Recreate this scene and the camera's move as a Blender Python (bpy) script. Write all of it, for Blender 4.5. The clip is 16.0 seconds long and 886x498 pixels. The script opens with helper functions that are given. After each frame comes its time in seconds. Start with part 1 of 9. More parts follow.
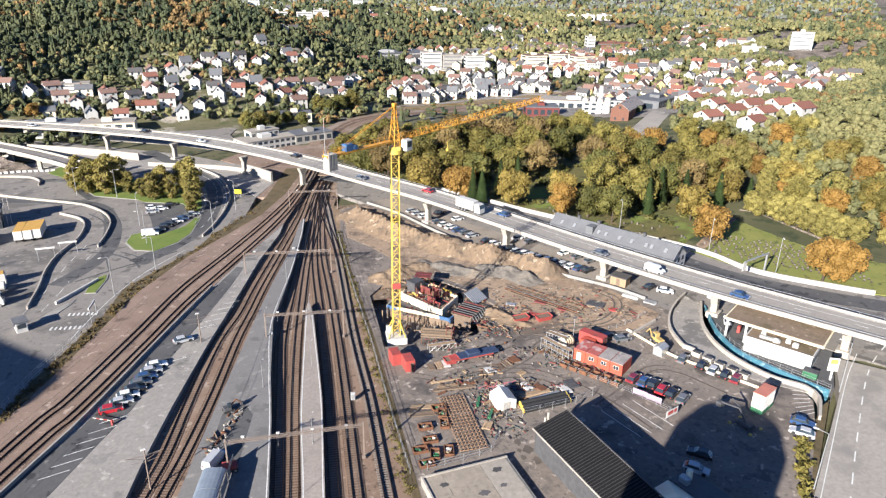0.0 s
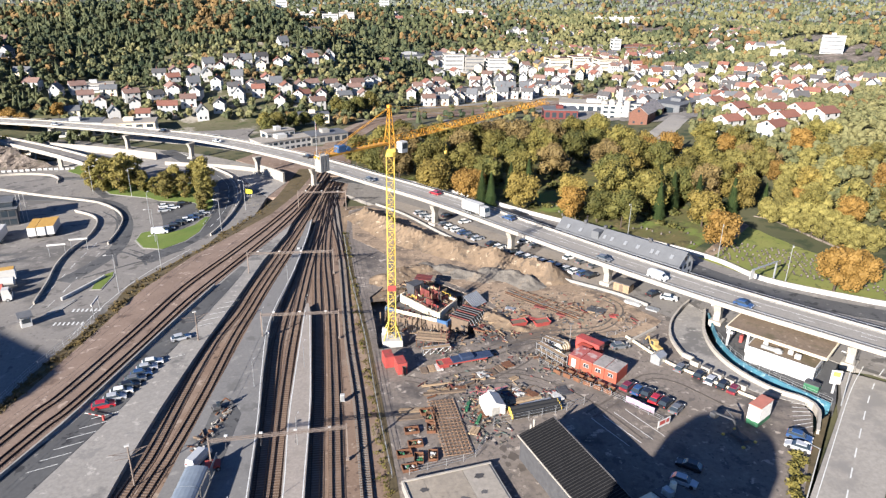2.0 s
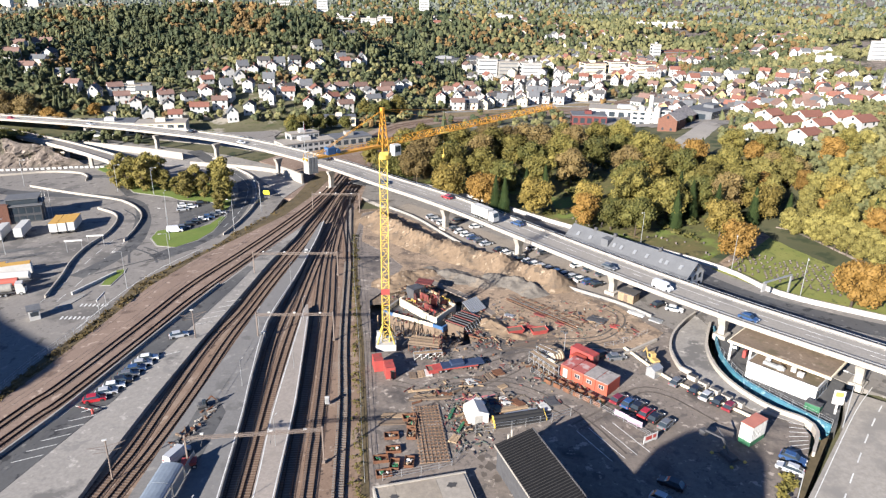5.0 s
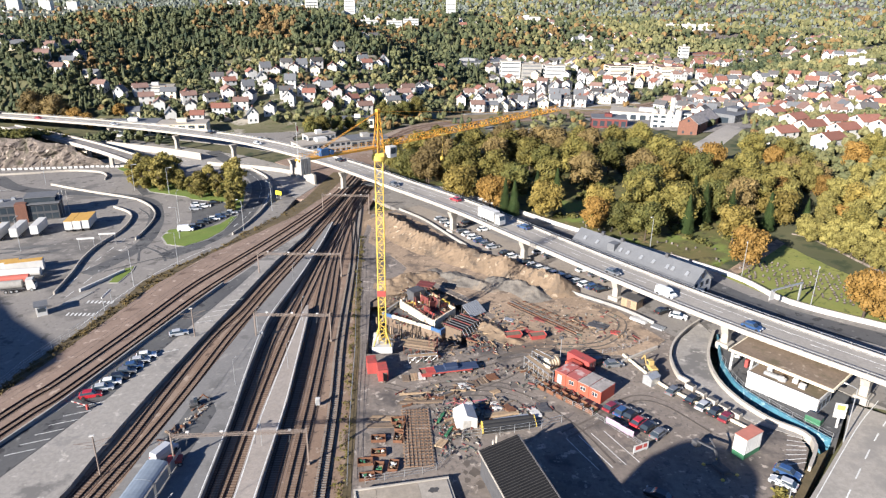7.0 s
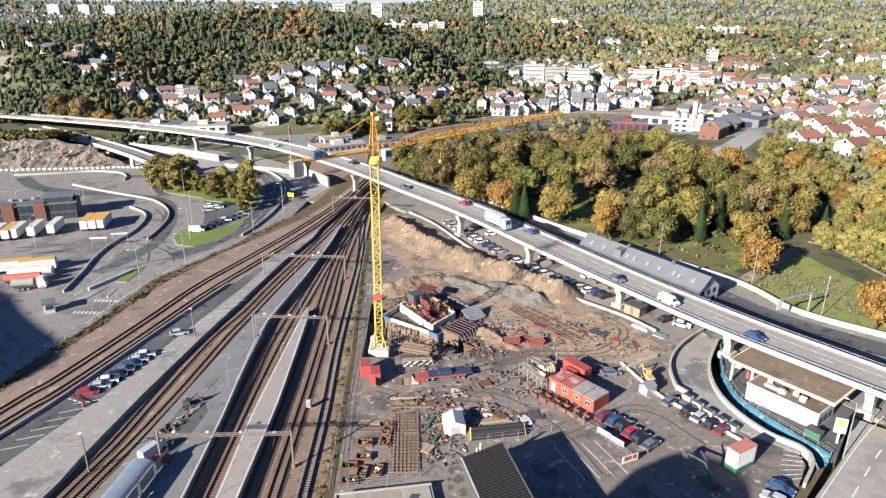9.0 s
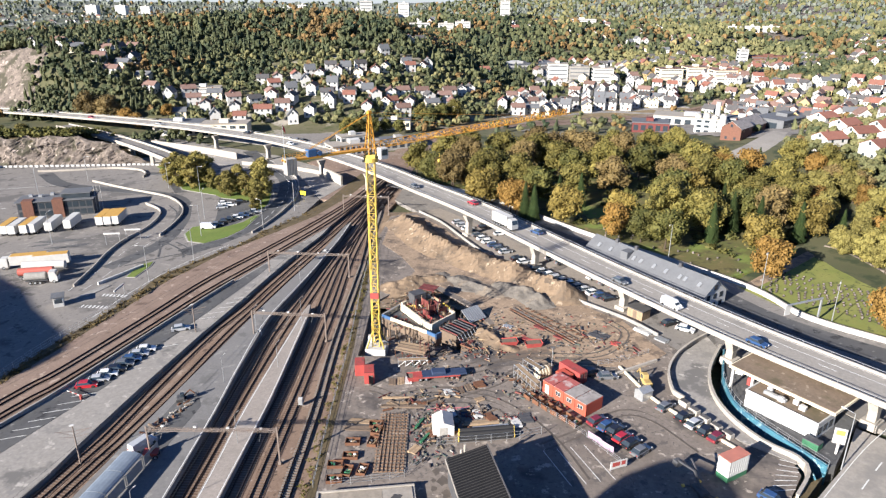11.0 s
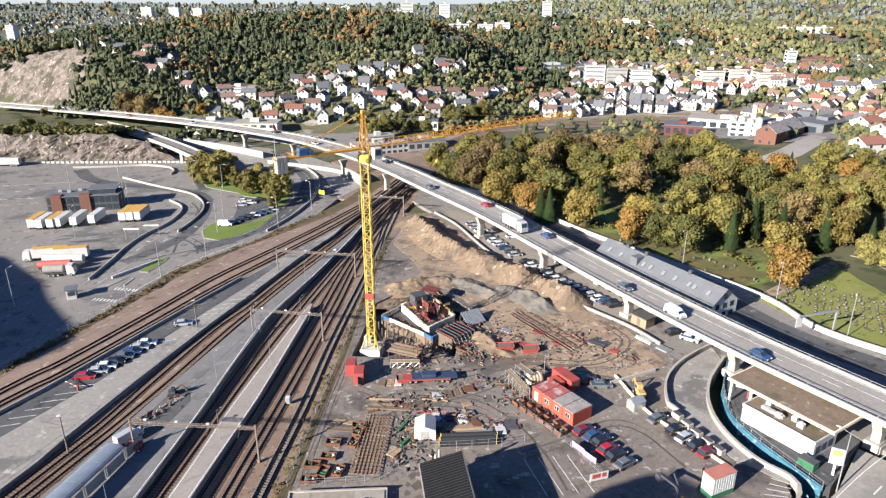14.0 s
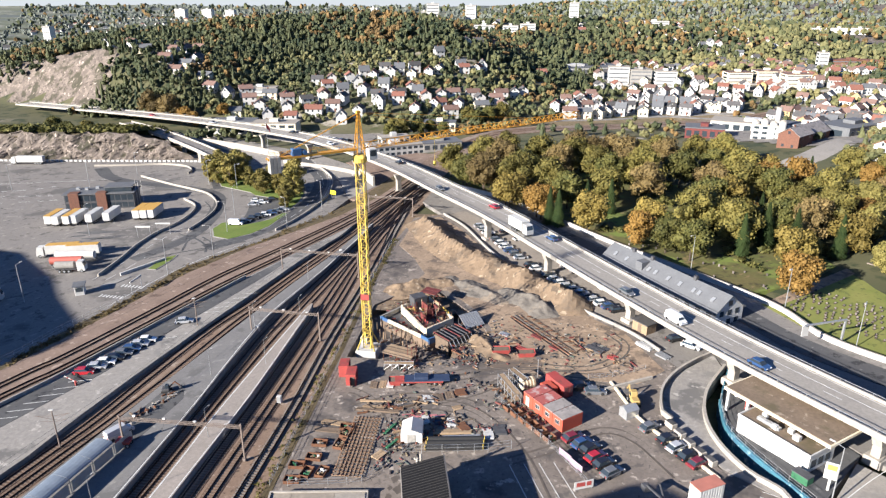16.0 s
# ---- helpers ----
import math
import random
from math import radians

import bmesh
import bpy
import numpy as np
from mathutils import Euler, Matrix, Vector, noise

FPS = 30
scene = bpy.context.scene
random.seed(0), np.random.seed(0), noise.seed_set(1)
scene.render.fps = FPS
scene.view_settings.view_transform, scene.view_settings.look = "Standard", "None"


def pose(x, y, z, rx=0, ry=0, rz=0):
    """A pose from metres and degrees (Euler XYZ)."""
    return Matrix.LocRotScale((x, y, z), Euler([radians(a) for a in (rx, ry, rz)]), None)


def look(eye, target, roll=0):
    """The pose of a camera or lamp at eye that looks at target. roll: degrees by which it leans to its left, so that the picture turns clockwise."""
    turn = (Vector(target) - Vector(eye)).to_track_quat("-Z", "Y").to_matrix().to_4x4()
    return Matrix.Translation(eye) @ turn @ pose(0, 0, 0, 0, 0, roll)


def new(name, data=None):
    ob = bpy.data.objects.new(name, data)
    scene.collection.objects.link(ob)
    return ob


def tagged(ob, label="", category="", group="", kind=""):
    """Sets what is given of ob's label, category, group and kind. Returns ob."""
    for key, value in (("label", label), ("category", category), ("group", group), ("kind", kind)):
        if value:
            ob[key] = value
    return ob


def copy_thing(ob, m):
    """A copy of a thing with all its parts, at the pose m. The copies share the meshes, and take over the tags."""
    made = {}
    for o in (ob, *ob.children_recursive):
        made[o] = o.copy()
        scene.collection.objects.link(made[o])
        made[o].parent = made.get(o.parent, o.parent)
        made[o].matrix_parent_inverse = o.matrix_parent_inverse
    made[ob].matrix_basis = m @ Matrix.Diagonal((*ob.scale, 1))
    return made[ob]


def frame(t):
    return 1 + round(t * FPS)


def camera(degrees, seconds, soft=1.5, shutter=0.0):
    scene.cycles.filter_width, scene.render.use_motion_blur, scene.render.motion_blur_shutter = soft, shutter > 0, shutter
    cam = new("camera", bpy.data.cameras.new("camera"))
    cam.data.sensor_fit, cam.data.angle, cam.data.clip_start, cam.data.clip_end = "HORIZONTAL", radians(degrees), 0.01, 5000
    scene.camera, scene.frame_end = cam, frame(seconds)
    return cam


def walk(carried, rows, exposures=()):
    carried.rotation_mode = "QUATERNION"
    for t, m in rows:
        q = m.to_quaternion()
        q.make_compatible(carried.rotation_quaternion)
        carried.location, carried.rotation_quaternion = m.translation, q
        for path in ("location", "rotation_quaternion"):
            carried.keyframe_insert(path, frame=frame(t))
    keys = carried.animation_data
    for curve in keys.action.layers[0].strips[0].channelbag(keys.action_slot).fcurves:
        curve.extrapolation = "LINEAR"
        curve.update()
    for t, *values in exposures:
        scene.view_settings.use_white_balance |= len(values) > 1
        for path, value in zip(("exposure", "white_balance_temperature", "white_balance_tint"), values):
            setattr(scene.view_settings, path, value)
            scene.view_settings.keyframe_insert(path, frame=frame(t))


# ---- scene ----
cam = camera(66.4, 16.0, soft=1.3)
PATH = [
    (0.0, -15.493, -142.414, 78.518, 68.194, -0.977, -10.321),
    (0.5, -13.789, -142.532, 78.457, 68.214, -0.977, -9.738),
    (1.0, -11.951, -142.618, 78.432, 68.215, -0.983, -9.096),
    (1.5, -10.219, -142.644, 78.420, 68.281, -0.961, -8.485),
    (2.0, -8.363, -142.652, 78.417, 68.339, -0.958, -7.853),
    (2.5, -6.651, -142.651, 78.389, 68.397, -0.958, -7.261),
    (3.0, -4.800, -142.649, 78.375, 68.440, -0.925, -6.632),
    (3.5, -3.095, -142.645, 78.315, 68.489, -0.934, -6.029),
    (4.0, -1.265, -142.592, 78.232, 68.548, -0.948, -5.365),
    (6.5, 7.679, -142.058, 78.073, 68.741, -0.784, -2.237),
    (7.0, 9.552, -141.858, 77.999, 68.783, -0.748, -1.568),
    (7.5, 11.291, -141.641, 77.914, 68.836, -0.708, -0.979),
    (8.0, 13.181, -141.412, 77.892, 68.908, -0.651, -0.302),
    (8.5, 14.945, -141.201, 77.931, 68.961, -0.596, 0.336),
    (9.0, 16.842, -140.940, 77.955, 69.005, -0.531, 0.993),
    (11.5, 25.661, -139.499, 77.561, 68.952, -0.287, 4.204),
    (12.0, 27.469, -139.069, 77.427, 68.957, -0.249, 4.883),
    (12.5, 29.165, -138.639, 77.342, 68.975, -0.207, 5.482),
    (13.0, 30.985, -138.178, 77.299, 69.011, -0.172, 6.131),
    (13.5, 32.672, -137.749, 77.278, 69.039, -0.129, 6.750),
    (14.0, 34.440, -137.297, 77.228, 69.056, -0.091, 7.419),
    (14.5, 36.088, -136.839, 77.148, 69.074, -0.050, 8.018),
    (15.0, 37.887, -136.293, 77.022, 69.089, -0.033, 8.679),
    (15.5, 39.524, -135.765, 76.967, 69.125, -0.014, 9.249),
    (16.0, 41.278, -135.204, 76.964, 69.164, 0.034, 9.917),
]
walk(cam, [(t, pose(x, y, z, rx, ry, rz)) for t, x, y, z, rx, ry, rz in PATH])

# ---- light ----
SUN_AZ = math.atan2(-0.707, -0.707)         # the sun stands behind and to one side of the yard
SUN_EL = radians(20.5)
world = bpy.data.worlds.new("sky")
scene.world = world
world.use_nodes = True
wn = world.node_tree.nodes
sky = wn.new("ShaderNodeTexSky")
sky.sky_type = "NISHITA"
sky.sun_disc = False
sky.sun_elevation = SUN_EL
sky.sun_rotation = math.pi / 2 - SUN_AZ
sky.air_density, sky.dust_density, sky.ozone_density = 1.0, 0.3, 6.0
bg = wn["Background"]
bg.inputs["Strength"].default_value = 0.052
tint = wn.new("ShaderNodeMix")
tint.data_type, tint.blend_type = "RGBA", "MULTIPLY"
tint.inputs[0].default_value = 1.0
tint.inputs[7].default_value = (0.86, 0.98, 1.22, 1.0)   # a clear, cold autumn sky
world.node_tree.links.new(sky.outputs[0], tint.inputs[6])
world.node_tree.links.new(tint.outputs[2], bg.inputs[0])
sun = new("sun", bpy.data.lights.new("sun", "SUN"))
sun.data.energy, sun.data.angle, sun.data.color = 6.45, radians(0.53), (1.0, 0.94, 0.86)
sun.matrix_world = look((math.cos(SUN_AZ) * math.cos(SUN_EL) * 900, math.sin(SUN_AZ) * math.cos(SUN_EL) * 900, math.sin(SUN_EL) * 900), (0, 0, 0))
scene.view_settings.exposure = 1.25


# ---- materials ----
def mat(name, col, col2=None, scale=3.0, rough=0.85, metal=0.0, bump=0.2, fine=None, spread=0.5, big=None, vary=0.0, spec=0.3, patches=()):
    """Two-scale noise between col and col2, a large stain colour, a shift per object, fine relief."""
    m = bpy.data.materials.new(name)
    m.use_nodes = True
    nt = m.node_tree
    N, L = nt.nodes, nt.links
    b = N["Principled BSDF"]
    b.inputs["Roughness"].default_value, b.inputs["Metallic"].default_value = rough, metal
    b.inputs["Specular IOR Level"].default_value = spec
    col2 = col2 or tuple(c * 0.78 for c in col)
    tc, oi = N.new("ShaderNodeTexCoord"), N.new("ShaderNodeObjectInfo")
    off = N.new("ShaderNodeVectorMath")
    off.operation = "MULTIPLY_ADD"
    off.inputs[1].default_value = (1, 1, 1)
    rnd = N.new("ShaderNodeVectorMath")
    rnd.operation = "SCALE"
    rnd.inputs[0].default_value = (31, 17, 23)
    L.new(oi.outputs["Random"], rnd.inputs["Scale"])
    L.new(tc.outputs["Object"], off.inputs[0])
    L.new(rnd.outputs[0], off.inputs[2])

    def tex(sc, detail=6.0, rg=0.6):
        n = N.new("ShaderNodeTexNoise")
        n.inputs["Scale"].default_value, n.inputs["Detail"].default_value, n.inputs["Roughness"].default_value = sc, detail, rg
        L.new(off.outputs[0], n.inputs["Vector"])
        return n

    def ramp(src, lo, hi):
        r = N.new("ShaderNodeMapRange")
        r.inputs["From Min"].default_value, r.inputs["From Max"].default_value = lo, hi
        L.new(src, r.inputs["Value"])
        return r.outputs[0]

    def mix(f, a, c, kind="MIX"):
        x = N.new("ShaderNodeMix")
        x.data_type, x.blend_type = "RGBA", kind
        for sock, v in ((x.inputs[0], f), (x.inputs[6], a), (x.inputs[7], c)):
            if isinstance(v, (int, float)):
                sock.default_value = v
            elif isinstance(v, tuple):
                sock.default_value = (*v, 1)
            else:
                L.new(v, sock)
        return x.outputs[2]

    n1 = tex(scale)
    c = mix(ramp(n1.outputs[0], 0.5 - spread * 0.45, 0.5 + spread * 0.45), col, col2)
    if fine:
        n2 = tex(fine, 3.0, 0.7)
        c = mix(ramp(n2.outputs[0], 0.3, 0.7), c, mix(0.5, c, tuple(x * 0.55 for x in col2)))
    for colour, sc, lo, hi in [big] * bool(big) + list(patches):
        c = mix(ramp(tex(sc, 5.0, 0.6).outputs[0], lo, hi), c, colour)
    if vary:
        h = N.new("ShaderNodeHueSaturation")
        L.new(c, h.inputs["Color"])
        v = N.new("ShaderNodeMapRange")
        v.inputs["To Min"].default_value, v.inputs["To Max"].default_value = 1 - vary, 1 + vary
        L.new(oi.outputs["Random"], v.inputs["Value"])
        L.new(v.outputs[0], h.inputs["Value"])
        c = h.outputs[0]
    L.new(c, b.inputs["Base Color"])
    if bump:
        bp = N.new("ShaderNodeBump")
        bp.inputs["Strength"].default_value, bp.inputs["Distance"].default_value = bump, 0.05
        L.new(tex(fine or scale * 6, 4.0).outputs[0], bp.inputs["Height"])
        L.new(bp.outputs[0], b.inputs["Normal"])
    return m


def leaf_mat(name, a, c, scale=0.35):
    """Foliage: the hue differs from clump to clump and from tree to tree, some light comes through."""
    m = bpy.data.materials.new(name)
    m.use_nodes = True
    N, L = m.node_tree.nodes, m.node_tree.links
    b = N["Principled BSDF"]
    b.inputs["Roughness"].default_value = 0.7
    b.inputs["Specular IOR Level"].default_value = 0.2
    g, oi, tc = N.new("ShaderNodeNewGeometry"), N.new("ShaderNodeObjectInfo"), N.new("ShaderNodeTexCoord")
    n = N.new("ShaderNodeTexNoise")
    n.inputs["Scale"].default_value = scale
    L.new(tc.outputs["Object"], n.inputs["Vector"])
    r = N.new("ShaderNodeMapRange")
    r.inputs["From Min"].default_value, r.inputs["From Max"].default_value = 0.35, 0.65
    L.new(n.outputs[0], r.inputs["Value"])
    av = N.new("ShaderNodeMath")
    av.operation = "MULTIPLY_ADD"
    av.inputs[1].default_value = 0.55
    L.new(g.outputs["Random Per Island"], av.inputs[0])
    sc = N.new("ShaderNodeMath")
    sc.operation = "MULTIPLY"
    sc.inputs[1].default_value = 0.45
    L.new(r.outputs[0], sc.inputs[0])
    L.new(sc.outputs[0], av.inputs[2])
    x = N.new("ShaderNodeMix")
    x.data_type = "RGBA"
    x.inputs[6].default_value, x.inputs[7].default_value = (*a, 1), (*c, 1)
    L.new(av.outputs[0], x.inputs[0])
    h = N.new("ShaderNodeHueSaturation")
    v = N.new("ShaderNodeMapRange")
    v.inputs["To Min"].default_value, v.inputs["To Max"].default_value = 0.72, 1.3
    L.new(oi.outputs["Random"], v.inputs["Value"])
    L.new(v.outputs[0], h.inputs["Value"])
    L.new(x.outputs[2], h.inputs["Color"])
    L.new(h.outputs[0], b.inputs["Base Color"])
    tr = N.new("ShaderNodeBsdfTranslucent")
    L.new(h.outputs[0], tr.inputs["Color"])
    ms = N.new("ShaderNodeMixShader")
    ms.inputs[0].default_value = 0.15
    out = N["Material Output"]
    L.new(b.outputs[0], ms.inputs[1])
    L.new(tr.outputs[0], ms.inputs[2])
    L.new(ms.outputs[0], out.inputs["Surface"])
    return m


def island_mat(name, cols, rough=0.8, scale=2.0):
    """Joined small things: each loose piece takes one of the colours."""
    m = bpy.data.materials.new(name)
    m.use_nodes = True
    N, L = m.node_tree.nodes, m.node_tree.links
    b = N["Principled BSDF"]
    b.inputs["Roughness"].default_value = rough
    g = N.new("ShaderNodeNewGeometry")
    r = N.new("ShaderNodeValToRGB")
    r.color_ramp.interpolation = "CONSTANT"
    el = r.color_ramp.elements
    el[0].color, el[1].color = (*cols[0], 1), (*cols[-1], 1)
    el[1].position = 1 - 1 / len(cols)
    for k, c in enumerate(cols[1:-1]):
        el.new((k + 1) / len(cols)).color = (*c, 1)
    L.new(g.outputs["Random Per Island"], r.inputs[0])
    n, tc = N.new("ShaderNodeTexNoise"), N.new("ShaderNodeTexCoord")
    n.inputs["Scale"].default_value = scale
    L.new(tc.outputs["Object"], n.inputs["Vector"])
    x = N.new("ShaderNodeMix")
    x.data_type, x.blend_type = "RGBA", "MULTIPLY"
    x.inputs[0].default_value = 0.5
    L.new(r.outputs[0], x.inputs[6])
    L.new(n.outputs["Color"], x.inputs[7])
    L.new(x.outputs[2], b.inputs["Base Color"])
    return m


def glass_mat(name, col, rough=0.08):
    m = bpy.data.materials.new(name)
    m.use_nodes = True
    b = m.node_tree.nodes["Principled BSDF"]
    b.inputs["Base Color"].default_value = (*col, 1)
    b.inputs["Roughness"].default_value, b.inputs["Specular IOR Level"].default_value = rough, 0.8
    return m


M = {
    "terrain": mat("hill_soil", (0.055, 0.062, 0.028), (0.12, 0.11, 0.06), 0.03, 0.95, bump=0.3, fine=0.4, big=((0.2, 0.175, 0.14), 0.03, 0.6, 0.7), patches=(((0.03, 0.04, 0.018), 0.12, 0.5, 0.6),)),
    "asphalt": mat("grey_asphalt", (0.19, 0.175, 0.161), (0.225, 0.208, 0.192), 0.05, 0.9, fine=1.4, big=((0.115, 0.108, 0.102), 0.05, 0.56, 0.63), patches=(((0.105, 0.097, 0.09), 0.22, 0.585, 0.625), ((0.25, 0.23, 0.21), 0.35, 0.6, 0.65), ((0.125, 0.115, 0.106), 0.9, 0.6, 0.66))),
    "asphalt_dark": mat("dark_asphalt", (0.066, 0.066, 0.07), (0.105, 0.105, 0.105), 0.08, 0.85, fine=1.5, big=((0.13, 0.128, 0.125), 0.05, 0.55, 0.7), patches=(((0.035, 0.035, 0.038), 0.3, 0.58, 0.63), ((0.16, 0.155, 0.15), 0.5, 0.62, 0.68))),
    "asphalt_pale": mat("pale_asphalt", (0.3, 0.28, 0.258), (0.235, 0.22, 0.204), 0.07, 0.9, fine=1.4, big=((0.13, 0.124, 0.118), 0.09, 0.58, 0.64), patches=(((0.19, 0.18, 0.17), 0.3, 0.58, 0.64), ((0.35, 0.328, 0.3), 0.5, 0.6, 0.67))),
    "deck": mat("worn_deck_asphalt", (0.33, 0.305, 0.272), (0.27, 0.248, 0.222), 0.1, 0.9, fine=1.4, big=((0.2, 0.187, 0.172), 0.1, 0.56, 0.66)),
    "platform": mat("platform_paving", (0.165, 0.16, 0.157), (0.19, 0.184, 0.18), 0.12, 0.9, fine=2.0, patches=(((0.12, 0.117, 0.114), 0.2, 0.57, 0.65), ((0.225, 0.216, 0.205), 0.5, 0.6, 0.68))),
    "platform_pale": mat("pale_platform", (0.33, 0.29, 0.26), (0.26, 0.23, 0.205), 0.3, 0.9, fine=2.0),
    "ballast": mat("brown_ballast", (0.25, 0.175, 0.128), (0.175, 0.119, 0.087), 0.12, 0.95, fine=2.5, bump=0.6, big=((0.25, 0.2, 0.16), 0.05, 0.5, 0.66), patches=(((0.085, 0.058, 0.045), 0.3, 0.58, 0.64), ((0.28, 0.22, 0.175), 0.45, 0.6, 0.66), ((0.08, 0.055, 0.042), 1.2, 0.6, 0.66))),
    "ballast_oily": mat("oily_ballast", (0.165, 0.107, 0.074), (0.1, 0.063, 0.044), 0.3, 0.9, fine=2.0, bump=0.6, big=((0.19, 0.13, 0.095), 0.08, 0.54, 0.7)),
    "ballast_new": mat("fresh_ballast", (0.265, 0.192, 0.152), (0.19, 0.136, 0.108), 0.15, 0.95, fine=2.5, bump=0.6, big=((0.13, 0.09, 0.07), 0.06, 0.55, 0.7), patches=(((0.11, 0.075, 0.058), 0.25, 0.58, 0.66), ((0.32, 0.25, 0.205), 0.5, 0.6, 0.66))),
    "rail": mat("rusty_rail", (0.02, 0.013, 0.012), (0.034, 0.022, 0.02), 0.6, 0.55, metal=0.3, bump=0.1),
    "sleeper": mat("concrete_sleeper", (0.175, 0.157, 0.145), (0.125, 0.112, 0.102), 0.8, 0.9),
    "sleeper_new": mat("stained_sleeper", (0.15, 0.104, 0.082), (0.12, 0.084, 0.066), 0.8, 0.9),
    "sleeper_old": mat("tarred_sleeper", (0.2, 0.148, 0.115), (0.145, 0.104, 0.08), 0.8, 0.9),
    "dirt": mat("sandy_dirt", (0.36, 0.265, 0.185), (0.23, 0.168, 0.118), 0.12, 0.95, fine=1.2, bump=0.6, big=((0.12, 0.092, 0.072), 0.09, 0.55, 0.63), patches=(((0.14, 0.105, 0.08), 0.35, 0.57, 0.63), ((0.42, 0.32, 0.23), 0.6, 0.6, 0.66), ((0.11, 0.083, 0.065), 1.2, 0.6, 0.67))),
    "sand": mat("sand_heap", (0.25, 0.18, 0.12), (0.165, 0.117, 0.078), 0.2, 0.95, fine=1.0, bump=0.7, big=((0.12, 0.092, 0.068), 0.12, 0.53, 0.63), patches=(((0.1, 0.076, 0.056), 0.5, 0.58, 0.65), ((0.32, 0.25, 0.178), 0.4, 0.6, 0.66))),
    "gravel": mat("grey_gravel", (0.2, 0.178, 0.152), (0.135, 0.12, 0.104), 0.3, 0.95, fine=2.0, bump=0.7, big=((0.24, 0.19, 0.14), 0.12, 0.52, 0.62), patches=(((0.1, 0.088, 0.077), 0.6, 0.58, 0.65),)),
    "mud": mat("compacted_gravel", (0.232, 0.197, 0.17), (0.145, 0.122, 0.106), 0.1, 0.9, fine=1.2, bump=0.5, big=((0.075, 0.066, 0.062), 0.07, 0.55, 0.63), patches=(((0.1, 0.088, 0.08), 0.3, 0.58, 0.63), ((0.33, 0.285, 0.245), 0.5, 0.6, 0.66), ((0.08, 0.07, 0.064), 1.1, 0.61, 0.67))),
    "grass": mat("mown_grass", (0.085, 0.15, 0.025), (0.16, 0.19, 0.045), 0.15, 0.95, fine=1.5, bump=0.5),
    "lawn": mat("churchyard_grass", (0.13, 0.165, 0.036), (0.23, 0.225, 0.065), 0.15, 0.95, fine=1.2, bump=0.5, patches=(((0.07, 0.08, 0.028), 0.4, 0.57, 0.65),)),
    "straw": mat("straw_grass", (0.27, 0.2, 0.115), (0.17, 0.13, 0.07), 0.1, 0.95, fine=1.2, bump=0.5, big=((0.11, 0.1, 0.045), 0.05, 0.52, 0.64), patches=(((0.1, 0.085, 0.04), 0.12, 0.58, 0.66), ((0.33, 0.25, 0.16), 0.2, 0.6, 0.66))),
    "grass_dry": mat("dry_grass", (0.15, 0.11, 0.06), (0.075, 0.06, 0.032), 0.3, 0.95, fine=1.5, bump=0.6),
    "park": mat("park_floor", (0.075, 0.1, 0.026), (0.13, 0.105, 0.042), 0.06, 0.95, fine=1.0, bump=0.5, big=((0.13, 0.165, 0.038), 0.07, 0.53, 0.6), patches=(((0.045, 0.04, 0.02), 0.2, 0.56, 0.64), ((0.17, 0.125, 0.06), 0.35, 0.59, 0.66))),
    "concrete": mat("pale_concrete", (0.41, 0.375, 0.33), (0.33, 0.3, 0.262), 0.2, 0.85, fine=1.5, bump=0.15, big=((0.28, 0.256, 0.226), 0.12, 0.55, 0.7), patches=(((0.24, 0.22, 0.195), 0.5, 0.6, 0.68),)),
    "concrete_grey": mat("grey_concrete", (0.34, 0.325, 0.3), (0.25, 0.24, 0.225), 0.2, 0.88, fine=1.5, big=((0.2, 0.19, 0.18), 0.1, 0.55, 0.72)),
    "white_line": mat("road_paint", (0.66, 0.66, 0.64), (0.42, 0.42, 0.41), 0.9, 0.8),
    "white": mat("white_paint", (0.5, 0.492, 0.475), (0.41, 0.402, 0.385), 0.5, 0.6, vary=0.06),
    "cream": mat("cream_paint", (0.72, 0.64, 0.48), (0.64, 0.56, 0.42), 0.5, 0.6),
    "yellow": mat("crane_yellow", (0.58, 0.41, 0.085), (0.5, 0.35, 0.075), 0.8, 0.45, bump=0.05),
    "orange": mat("jib_orange", (0.62, 0.3, 0.04), (0.5, 0.24, 0.04), 0.8, 0.45, bump=0.05),
    "red": mat("red_steel", (0.36, 0.062, 0.055), (0.25, 0.052, 0.046), 0.7, 0.6, bump=0.1, big=((0.17, 0.06, 0.05), 0.5, 0.56, 0.68)),
    "red_deep": mat("red_formwork", (0.17, 0.04, 0.035), (0.09, 0.03, 0.028), 1.0, 0.7),
    "orange_red": mat("orange_red_cladding", (0.44, 0.075, 0.045), (0.36, 0.07, 0.045), 0.8, 0.6),
    "flag_red": mat("red_flag_cloth", (0.5, 0.05, 0.06), (0.42, 0.04, 0.05), 1.0, 0.8),
    "rust": mat("rusty_steel", (0.17, 0.075, 0.038), (0.09, 0.045, 0.03), 1.5, 0.85),
    "timber": mat("bare_timber", (0.34, 0.245, 0.155), (0.22, 0.155, 0.1), 1.5, 0.85, vary=0.25),
    "timber_dark": mat("weathered_timber", (0.17, 0.12, 0.085), (0.11, 0.085, 0.065), 1.5, 0.9, vary=0.2),
    "steel": mat("galvanised_steel", (0.45, 0.46, 0.47), (0.35, 0.36, 0.37), 2.0, 0.45, metal=0.6, bump=0.05),
    "steel_dark": mat("dark_steel", (0.05, 0.05, 0.055), (0.08, 0.08, 0.085), 1.0, 0.6),
    "catenary": mat("brown_gantry_steel", (0.2, 0.16, 0.14), (0.15, 0.12, 0.1), 1.0, 0.6),
